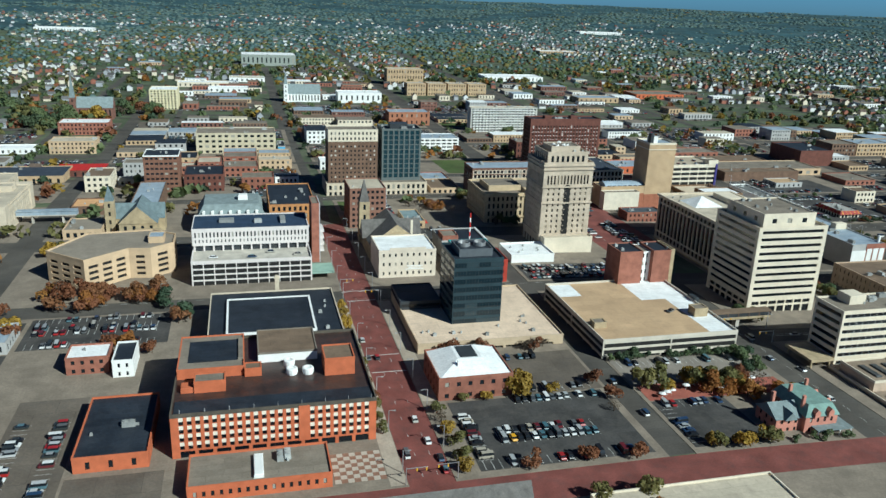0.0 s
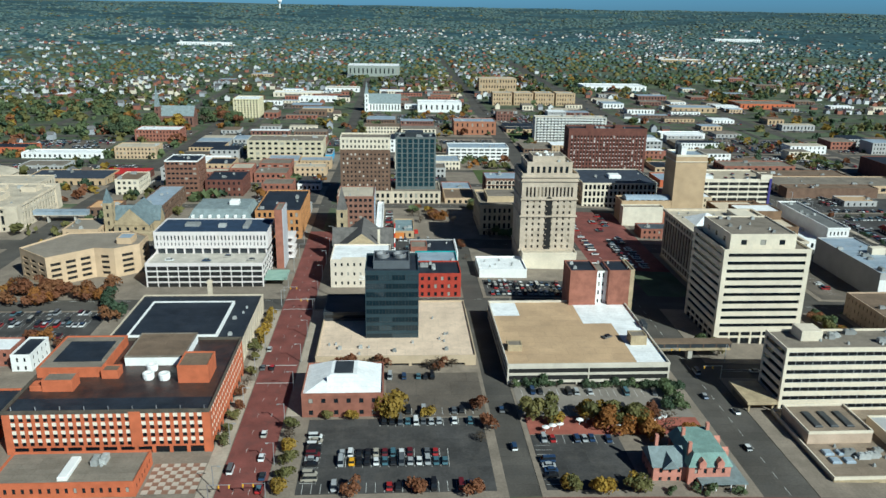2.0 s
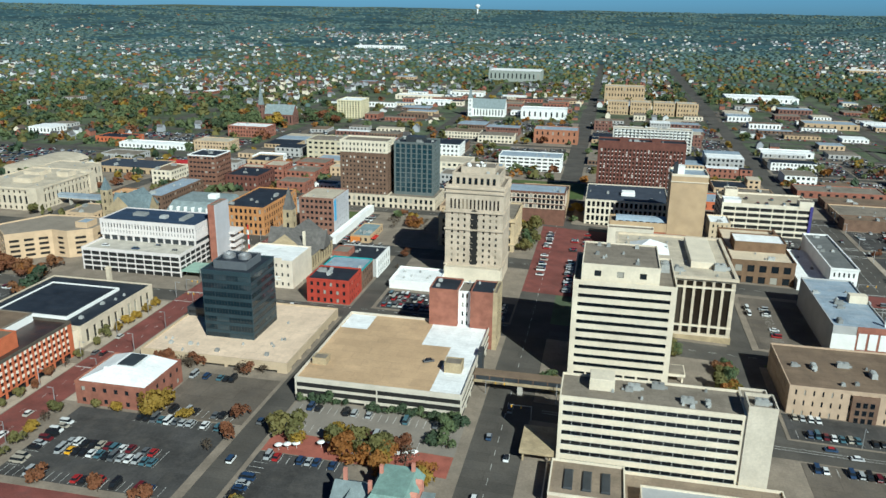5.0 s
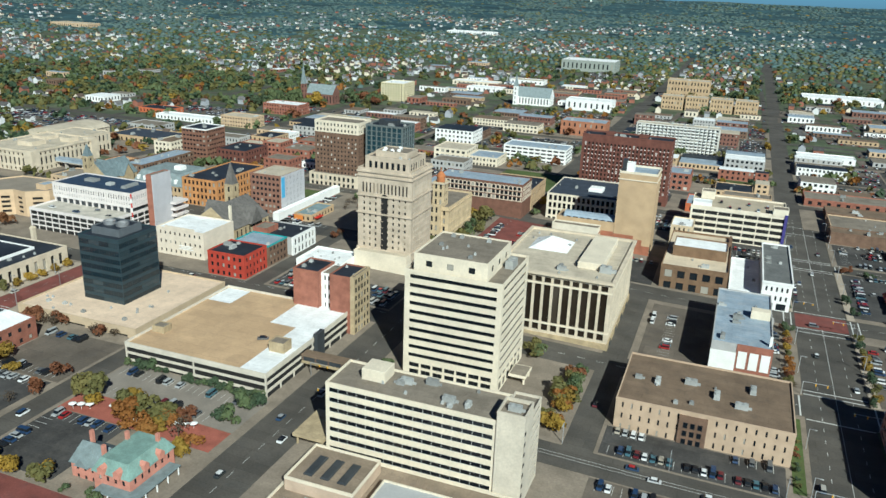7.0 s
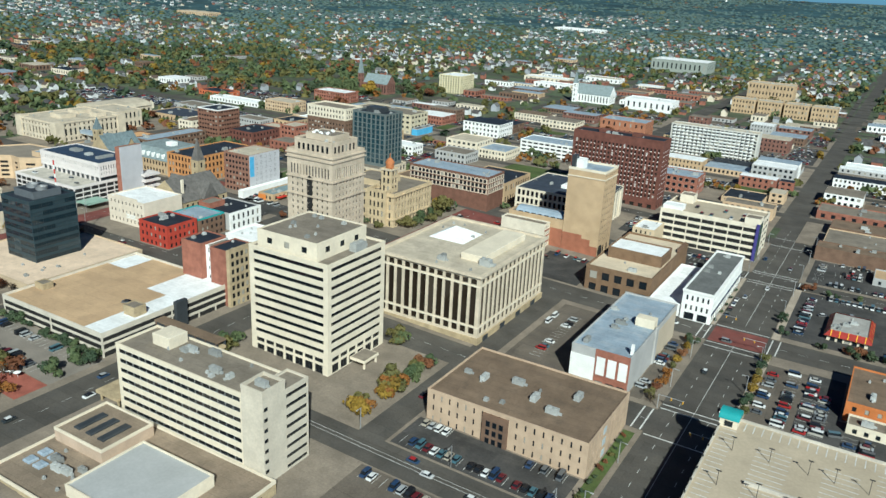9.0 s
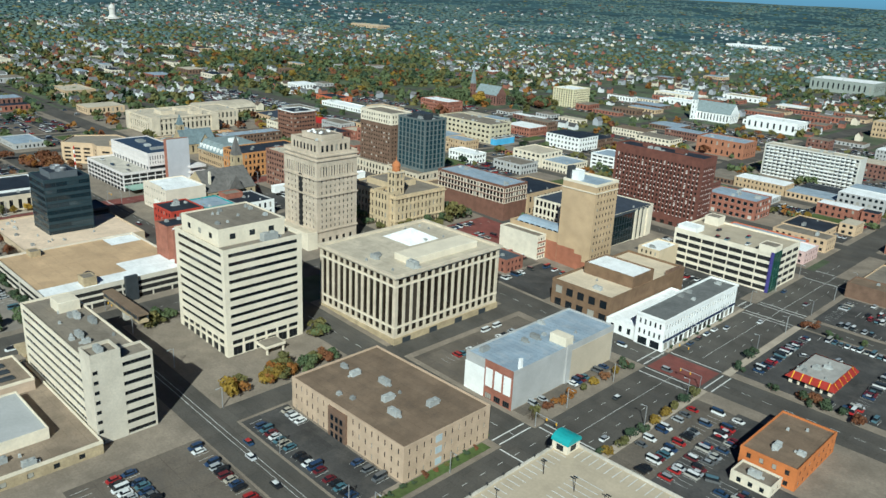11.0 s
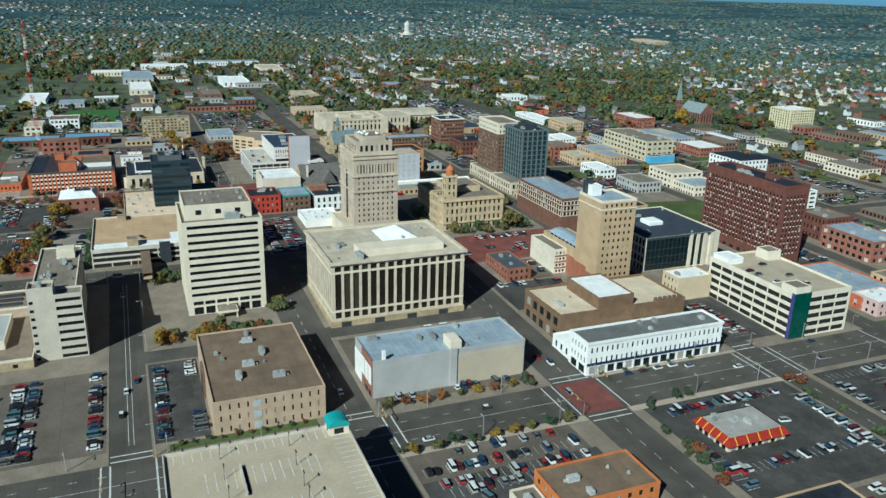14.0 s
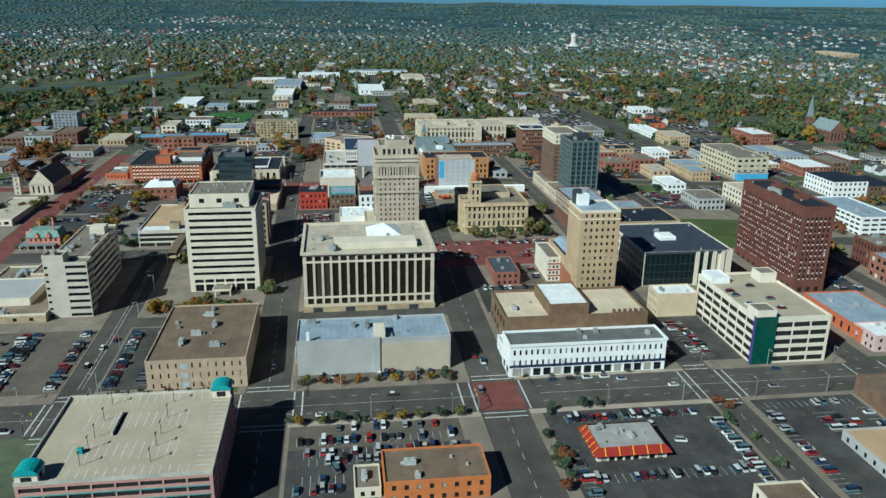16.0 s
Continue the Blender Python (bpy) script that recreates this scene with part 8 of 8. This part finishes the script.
# shops and yards scattered on the edge of the centre
edge_rng = random.Random(52)
YARDS = ([], [])
LONG = [(-349, 420, 15, 84, 7, RED_BRICK, BLACK_ROOF), (-426, 395, 18, 70, 6, GREY_BLOCK, GREY_ROOF), (-585, 500, 30, 60, 7, GREY_BLOCK, GREY_ROOF), (-880, 380, 40, 80, 8, WHITE, WHITE_ROOF), (-780, 290, 36, 60, 8, CREAM, WHITE_ROOF), (-945, 500, 36, 120, 8, WHITE, BLUE_ROOF), (-300, 520, 30, 40, 8, BEIGE, CREAM_ROOF)]
edge = list(LONG)
tries = 0
while len(edge) < 150 and tries < 9000:
    tries += 1
    r, a = edge_rng.uniform(420, 1500), edge_rng.uniform(0.2, 3.7)
    x, y = 300 + r * math.cos(a), 300 + r * math.sin(a)
    w, d = edge_rng.uniform(14, 42), edge_rng.uniform(12, 30)
    if edge_rng.random() < 0.6:
        x, y, w = edge_rng.uniform(-110, 640), edge_rng.uniform(925, 1430), w * 1.2
    near = noise.noise((x / 300, y / 300, 12.0))
    if not visible(x, y) or downtown(x, y) or downtown(x - 40, y) or downtown(x + 40, y) or near < -0.05 and not north_side(x, y) or cleared(x, y) or any(abs(x - q[0]) < (w + q[2]) / 2 + 8 and abs(y - q[1]) < (d + q[3]) / 2 + 8 for q in edge):
        continue
    if any(a - 2 < x + w / 2 and b + 2 > x - w / 2 and c < y + d / 2 and e > y - d / 2 for a, b, c, e in ROAD_STRIPS + ALL):
        continue
    edge.append((x, y, w, d, edge_rng.choice((4.5, 5, 6, 8)), edge_rng.choice(FILL_WALLS), edge_rng.choice(FILL_ROOFS)))
for x, y, w, d, hh, wl, rf in edge:
    simple("shop_building", f"low {WORDS.get(wl.name, 'pale')} shop building with {WORDS.get(rf.name, 'grey')} flat roof", "shop", x - w / 2, x + w / 2, y - d / 2, y + d / 2, 0, wl, rf, 1, 5, 0.4, units=0, one=True, height=hh, parapet=0, group="edge shops")
    yard = (x - w / 2 - 12, x + w / 2 + 8, y - d / 2 - 14, y + d / 2 + 4)
    drape_lists(*YARDS, *yard, 0.24, 0)
    for q in np.arange(yard[0] + 2, yard[1] - 2, 3.2):
        if edge_rng.random() < 0.4:
            car(q, yard[2] + 4, 90 + edge_rng.choice((0, 180)), far=True)
    for i in range(int(yard[0] // 9), int(yard[1] // 9) + 1):
        for j in range(int(yard[2] // 9), int(yard[3] // 9) + 1):
            TAKEN.add((i, j))
tagged(new("parking_yards", mesh_of("parking_yards", *YARDS, LOT_OLD)), "worn asphalt yards round the edge shops", "parking lot", kind="stuff")
BLOCKED = set(TAKEN)
near_count = 0
for j in range(-12, 40):
    for i in range(-38, 34):
        # blocks of 75 by 150 with houses along both long sides
        cx, cy = 300 + i * 152, 300 + j * 84
        ang = 0.14 * noise.noise((cx / 1500, cy / 1500, 1.0))
        for side in (-1, 1):
            for k in range(9):
                x = cx - 70 + 16 * k + sub_rng.uniform(-2, 2)
                y = cy + side * 25 + sub_rng.uniform(-3, 3)
                x, y = x - (y - 300) * ang, y + (x - 300) * ang
                r = math.hypot(x - 300, y - 200)
                if downtown(x, y) or r > 3900 or not visible(x, y) or (int(x // 9), int(y // 9)) in BLOCKED or cleared(x, y) or any(a - 5 < x < b + 5 and c < y < d for a, b, c, d in ROAD_STRIPS):
                    continue
                dens = 0.66 * (0.6 + 2.3 * noise.noise((x / 420, y / 420, 5.0)) + 1.3 * noise.noise((x / 140, y / 140, 15.0))) * (1.25 - 0.5 * smooth(900, 1500, r)) * (1 - 0.5 * smooth(1300, 2400, r)) * (1 - 0.6 * smooth(2400, 3600, r))
                if sub_rng.random() > dens:
                    continue
                kind = sub_rng.choices(("white", "cream", "grey", "brick"), (34, 18, 28, 20))[0]
                w, d, h, rise, t = sub_rng.uniform(7, 11.5), sub_rng.uniform(6.5, 9), sub_rng.choice((3.5, 5.8, 6.2)), sub_rng.uniform(2.2, 4), sub_rng.choice((0, 90)) + sub_rng.uniform(-4, 4)
                z = G(x, y)
                TAKEN.add((int(x // 9), int(y // 9)))
                if near_count < 150 and r < 1150:
                    near_count += 1
                    wl, rf = ([], []), ([], [])
                    house_lists(0, 0, 0, w, d, h, rise, 0, wl, rf)
                    rm = sub_rng.choice(HOUSE_ROOF)
                    root = tagged(new("house"), f"{kind} {'brick' if kind == 'brick' else 'sided'} house with a gabled shingle roof".replace("brick brick", "red brick"), "house", "suburban houses")
                    root.matrix_basis = pose(x, y, z, 0, 0, t)
                    obj("wall", mesh_of("wall", *wl, HOUSE_WALL[kind]), root)
                    obj("roof", mesh_of("roof", *rf, rm), root)
                else:
                    house_lists(x, y, z, w, d, h, rise, t, HOUSES[kind]["wall"], HOUSES[kind]["roof"])
for q, (kind, parts) in enumerate(HOUSES.items()):
    tagged(new("far_houses", mesh_of("far_houses", *parts["wall"], HOUSE_WALL[kind])), f"many far {kind} houses among autumn trees", "houses", kind="stuff")
    tagged(new("far_house_roofs", mesh_of("far_house_roofs", *parts["roof"], HOUSE_ROOF[q % 3])), "gabled shingle roofs of far houses", "houses", kind="stuff")

# undergrowth of the far woods; haze blue and dark gaps put into its colour
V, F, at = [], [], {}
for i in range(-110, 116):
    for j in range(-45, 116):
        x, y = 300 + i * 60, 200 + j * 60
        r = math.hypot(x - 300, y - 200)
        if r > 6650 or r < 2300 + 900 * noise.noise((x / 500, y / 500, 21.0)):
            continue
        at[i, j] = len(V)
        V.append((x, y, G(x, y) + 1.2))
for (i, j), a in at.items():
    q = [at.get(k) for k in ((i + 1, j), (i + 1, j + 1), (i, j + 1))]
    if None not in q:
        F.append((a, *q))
tagged(new("undergrowth", mesh_of("undergrowth", V, F, mat("hazed_undergrowth", (0.03, 0.068, 0.078), 0.5, 0.006, 0.05, rough=0.95, stain=0.5, stain_col=(0.1, 0.135, 0.12), bump=0))), "dense undergrowth below the far woods, tinted blue for haze", "undergrowth", kind="structure")

# far trees, by colour
FAR_KINDS = ("green", "olive", "dark", "rust", "orange", "yellow")
TEMPL = [crown(20, 0.42, 0.8, 4) for _ in range(10)]
DOMES = [dome() for _ in range(24)]
# leaf colours pulled towards blue: distance haze painted into the far crowns
LEAVES["woods"] = leaf_mat("hazed_woods", [(0.055, 0.125, 0.14), (0.09, 0.17, 0.178), (0.13, 0.205, 0.2), (0.175, 0.22, 0.185)])
sets = {k: [] for k in FAR_KINDS}
shells = {k: [] for k in (*FAR_KINDS, "woods")}
made = 0
while made < 100000:
    u = sub_rng.random()
    r = 330 + 6240 * (u ** 1.6)
    a = sub_rng.uniform(-0.4, 3.75)
    x, y = 300 + r * math.cos(a), 200 + r * math.sin(a)
    if not visible(x, y) or downtown(x, y) or (int(x // 9), int(y // 9)) in TAKEN and r < 2600:
        made += 0.3
        continue
    if cleared(x, y) or r < 2400 and any(a < x < b and c < y < d for a, b, c, d in ROAD_STRIPS):
        continue
    if r < 2300 and on_street(x, y) or r < 1500 and sub_rng.random() < 0.45:
        made += 0.3
        continue
    wood = noise.noise((x / 500, y / 500, 9.0)) + 0.35 * noise.noise((x / 130, y / 130, 2.0))
    if r < 2600 and wood < -0.25 and sub_rng.random() < 0.7 or r >= 2600 and wood < -0.18 + 0.2 * smooth(2600, 5000, r) and sub_rng.random() < 0.9:
        made += 0.3
        continue
    if any(a_ < x < b_ and c_ < y < d_ for a_, b_, c_, d_ in OPEN_GROUND) and sub_rng.random() < 0.66:
        made += 0.3
        continue
    if north_side(x, y) and sub_rng.random() < 0.8:
        made += 0.3
        continue
    warm = noise.noise((x / 260, y / 260, 4.0))
    few = 0.75 * (1 - 0.5 * smooth(1200, 3000, r))
    k = sub_rng.choices(FAR_KINDS, (36, 30, 14, few * (6 + 16 * max(0, warm)), few * (2 + 12 * max(0, warm)), few * (3 + 8 * max(0, -warm))))[0]
    # share of haze-tinted crowns grows with distance
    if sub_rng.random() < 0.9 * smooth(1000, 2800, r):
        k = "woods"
    size = sub_rng.uniform(3.4, 6.8) * (1 + 0.25 * smooth(1200, 2500, r) + 0.3 * smooth(2500, 6000, r))
    th = sub_rng.uniform(0, 6.28)
    c, s = math.cos(th), math.sin(th)
    turn = np.array([[c, s, 0], [-s, c, 0], [0, 0, 1]])
    wide = 1.1 + 0.7 * smooth(1500, 3200, r)
    if r < 1500 and k in sets:
        sets[k].append(sub_rng.choice(TEMPL) @ turn * size + (x, y, G(x, y) - 0.1 * size))
        size *= 0.86
    shells[k].append(sub_rng.choice(DOMES) @ turn * (wide * size, wide * size, size * (1.5 - 0.5 * wide) * sub_rng.uniform(0.55, 0.8)) + (x, y, G(x, y)))
    made += 1
# trees in gaps of the outer city blocks
for _ in range(3600):
    x, y = sub_rng.uniform(-330, 800), sub_rng.uniform(55, 1140)
    if not visible(x, y) or 55 < y < 487 and -118 < x < 620 or x > 405 and y < 720 or 487 < y < 735 and 40 < x < 440 and sub_rng.random() < 0.85 or any(x > a - 2.5 and x < b + 2.5 and y > c - 2.5 and y < d + 2.5 for a, b, c, d in ALL) or not downtown(x, y):
        continue
    if any(a + 2 < x < b - 2 and c < y < d for a, b, c, d in ROAD_STRIPS) or any(a + 4 < x < b - 4 and c + 4 < y < d - 4 for a, b, c, d in LOTS) and sub_rng.random() < 0.8:
        continue
    th, size = sub_rng.uniform(0, 6.28), sub_rng.uniform(2.6, 5.6)
    c, s = math.cos(th), math.sin(th)
    k = sub_rng.choices(FAR_KINDS, (30, 26, 16, 12, 9, 8))[0]
    sets[k].append(sub_rng.choice(TEMPL) @ np.array([[c, s, 0], [-s, c, 0], [0, 0, 1]]) * size + (x, y, G(x, y)))
for k, got in sets.items():
    tagged(new("suburb_trees", quads_mesh("suburb_trees", np.concatenate(got), LEAVES[k])), f"many {k} trees of the autumn suburbs", "trees", kind="stuff")
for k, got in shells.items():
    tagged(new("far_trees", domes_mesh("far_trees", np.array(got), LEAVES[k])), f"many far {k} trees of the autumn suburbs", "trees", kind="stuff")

# ---- street lamps and signals ----
V, F = [], []
box_lists(V, F, -0.12, 0.12, -0.12, 0.12, 0, 8.5)
LAMP_POLE = mesh_of("pole", V, F, METAL)
V, F = [], []
box_lists(V, F, -0.06, 2.2, -0.06, 0.06, 8.4, 8.55, True)
LAMP_ARM = mesh_of("arm", V, F, METAL)
V, F = [], []
box_lists(V, F, 1.6, 2.6, -0.2, 0.2, 8.25, 8.5, True)
LAMP_HEAD = mesh_of("lamp_head", V, F, UNIT)


def street_lamp(x, y, turn):
    root = tagged(new("street_lamp", LAMP_POLE), "grey steel street lamp at the kerb", "street lamp", "street lamps")
    root.matrix_basis = pose(x, y, G(x, y) + 0.2, 0, 0, turn)
    arm = obj("arm", LAMP_ARM, root)
    obj("lamp_head", LAMP_HEAD, arm)


for y in range(215, 500, 26):
    street_lamp(46.2, y, 0), street_lamp(63.3, y + 13, 180)
for y in range(245, 650, 33):
    if not 366 < y < 390 and not 465 < y < 490:
        street_lamp(410, y, 0), street_lamp(437.8, y + 12, 180)
for x in range(250, 405, 38):
    street_lamp(x, 307, -90)


def signal(x, y, turn, length):
    root = tagged(new("traffic_signal"), "steel mast arm with hanging traffic lights", "traffic signal", "traffic signals")
    root.matrix_basis = pose(x, y, G(x, y) + 0.2, 0, 0, turn)
    box_part("pole", root, -0.12, 0.12, -0.12, 0.12, 0, 6.2, METAL)
    arm = box_part("arm", root, 0, length, -0.08, 0.08, 5.9, 6.1, METAL, bottom=True)
    for k in (0.5, 0.95):
        box_part("signal_head", arm, length * k - 0.2, length * k + 0.2, -0.2, 0.2, 4.8, 5.9, YELLOW_PAINT, "yellow signal housing", True)


for x, y, a, L in ((410.4, 389.5, 0, 10), (437.6, 368.5, 180, 10), (410.4, 488, 0, 10), (437.6, 466, 180, 10), (410.4, 307, 0, 10), (437.8, 290, 180, 10), (46, 382, 0, 7), (63.4, 365, 180, 7), (46, 208.5, 0, 7), (63.4, 209, 180, 7), (221.4, 307, 0, 8), (241.6, 290.8, 180, 8)):
    signal(x, y, a, L)

# ---- far landmarks ----
CANAL = [(-560, -330), (-650, -140), (-740, 0), (-900, 80), (-1150, 140)]
for name, half, dz, m_, lab in (("bank", 34, 0.4, GRASS, "green grassy levee beside the canal"), ("canal", 17, 0.8, mat("canal_water", (0.09, 0.105, 0.09), 0.15, 0.05, 0.5, rough=0.35, spec=0.3), "grey-blue canal water between levees")):
    V, F = [], []
    for i, (x, y) in enumerate(CANAL):
        a, b = Vector(CANAL[max(0, i - 1)]), Vector(CANAL[min(len(CANAL) - 1, i + 1)])
        d = (b - a).normalized()
        V += [(x - d.y * half, y + d.x * half, G(x, y) + dz), (x + d.y * half, y - d.x * half, G(x, y) + dz)]
    F = [(2 * i, 2 * i + 1, 2 * i + 3, 2 * i + 2) for i in range(len(CANAL) - 1)]
    tagged(new(name, mesh_of(name, V, F, m_)), lab, "canal" if name == "canal" else "levee", kind="structure")


def lathe(name, prof, n, material, x, y, z, label, category):
    V, F = [], []
    for q, h in prof:
        V += [(q * math.cos(2 * math.pi * i / n), q * math.sin(2 * math.pi * i / n), h) for i in range(n)]
    for j in range(len(prof) - 1):
        F += [(j * n + i, j * n + (i + 1) % n, j * n + n + (i + 1) % n, j * n + n + i) for i in range(n)]
    ob = tagged(new(name, mesh_of(name, V, F, material)), label, category)
    ob.location = (x, y, z)
    return ob


lathe("water_tower", [(9, 0), (5, 6), (4.5, 34), (13, 44), (16, 52), (13, 60), (1, 64)], 16, WHITE, -650, 5400, G(-650, 5400) - 3, "white water tower above the far woods", "water tower")
lathe("domed_monument", [(24, 0), (24, 4), (14, 5), (10, 10), (9, 11), (9, 28), (10.5, 29), (9, 35), (5, 40), (1.5, 42), (1.5, 45)], 18, mat("pale_granite", (0.55, 0.52, 0.47), 0.1, 0.1, 1), -1830, 1186, G(-1830, 1186) + 4, "pale stone domed monument on a wooded hill", "monument")
# red and white lattice mast
mast = tagged(new("radio_mast"), "tall red and white lattice radio mast", "radio mast")
mast.location = (-86, 235, 0)
for k in range(12):
    V, F = [], []
    z0, z1 = 9.6 * k, 9.6 * (k + 1)
    w0, w1 = 2.0 - 0.1 * k, 1.9 - 0.1 * k
    for a in range(3):
        t0, t1 = a * 2.094, (a + 1) * 2.094
        p0, p1 = (w0 * math.cos(t0), w0 * math.sin(t0)), (w1 * math.cos(t0), w1 * math.sin(t0))
        q0 = (w0 * math.cos(t1), w0 * math.sin(t1))
        bars = [((*p0, z0), (*p1, z1))]
        for j in range(4):
            za, zb2 = z0 + 2.4 * j, z0 + 2.4 * (j + 1)
            bars += [((*p0, za), (*q0, zb2)), ((*p0, za), (*q0, za))]
        for A, B in bars:
            b = len(V)
            A, B = Vector(A), Vector(B)
            n1 = (B - A).orthogonal().normalized() * 0.095
            n2 = (B - A).cross(n1).normalized() * 0.095
            V += [A + n1, A + n2, A - n1, A - n2, B + n1, B + n2, B - n1, B - n2]
            F += [(b + i, b + (i + 1) % 4, b + 4 + (i + 1) % 4, b + 4 + i) for i in range(4)]
    obj("mast_section", mesh_of("mast_section", V, F, RED_PAINT if k % 2 else WHITE), mast, "red lattice section" if k % 2 else "white lattice section")
lathe("beacon", [(0.6, 0), (0.9, 0.8), (0.6, 1.6), (0.05, 2)], 8, RED_PAINT, 0, 0, 115.2, "", "").parent = mast
for x, y, w, d, hh, wl, rf in ((-620, 470, 70, 40, 9, WHITE, WHITE_ROOF), (-560, 330, 90, 30, 8, CREAM, WHITE_ROOF), (-480, 420, 60, 26, 7, DULL_BRICK, GREY_ROOF), (-700, 330, 110, 45, 9, GREY_BLOCK, BLUE_ROOF), (-470, 200, 70, 30, 7, WHITE, WHITE_ROOF),
                               (-820, 560, 80, 40, 8, CREAM, CREAM_ROOF), (-430, 540, 50, 36, 9, TAN_BRICK, CREAM_ROOF), (520, 1500, 120, 50, 9, WHITE, WHITE_ROOF), (700, 1250, 90, 50, 8, ORANGE_BRICK, GREY_ROOF), (560, 1190, 70, 36, 8, TAN_BRICK, BLUE_ROOF),
                               (-20, 1280, 60, 26, 7, WHITE, WHITE_ROOF), (-60, 1350, 80, 28, 7, CREAM, WHITE_ROOF), (10, 1430, 60, 30, 7, WHITE, CREAM_ROOF), (-500, 2600, 160, 60, 10, WHITE, WHITE_ROOF), (1400, 3000, 180, 60, 10, WHITE, WHITE_ROOF), (-1500, 1900, 140, 50, 12, BEIGE, CREAM_ROOF), (900, 2200, 120, 50, 9, TAN_BRICK, WHITE_ROOF)):
    simple("warehouse", f"long far {WORDS.get(wl.name, 'pale')} warehouse with a flat roof", "warehouse", x - w / 2, x + w / 2, y - d / 2, y + d / 2, 0, wl, rf, 1, 8, 0.3, units=1, one=True, height=hh, group="far warehouses")

# joined far cars
tagged(new("far_cars", mesh_of("far_cars", *FAR_CARS["body"], CAR_PAINT_FAR)), "rows of parked cars on the farther lots", "cars", kind="stuff")
tagged(new("far_car_windows", mesh_of("far_car_windows", *FAR_CARS["glass"], CAR_GLASS)), "dark windows of the farther parked cars", "cars", kind="stuff")

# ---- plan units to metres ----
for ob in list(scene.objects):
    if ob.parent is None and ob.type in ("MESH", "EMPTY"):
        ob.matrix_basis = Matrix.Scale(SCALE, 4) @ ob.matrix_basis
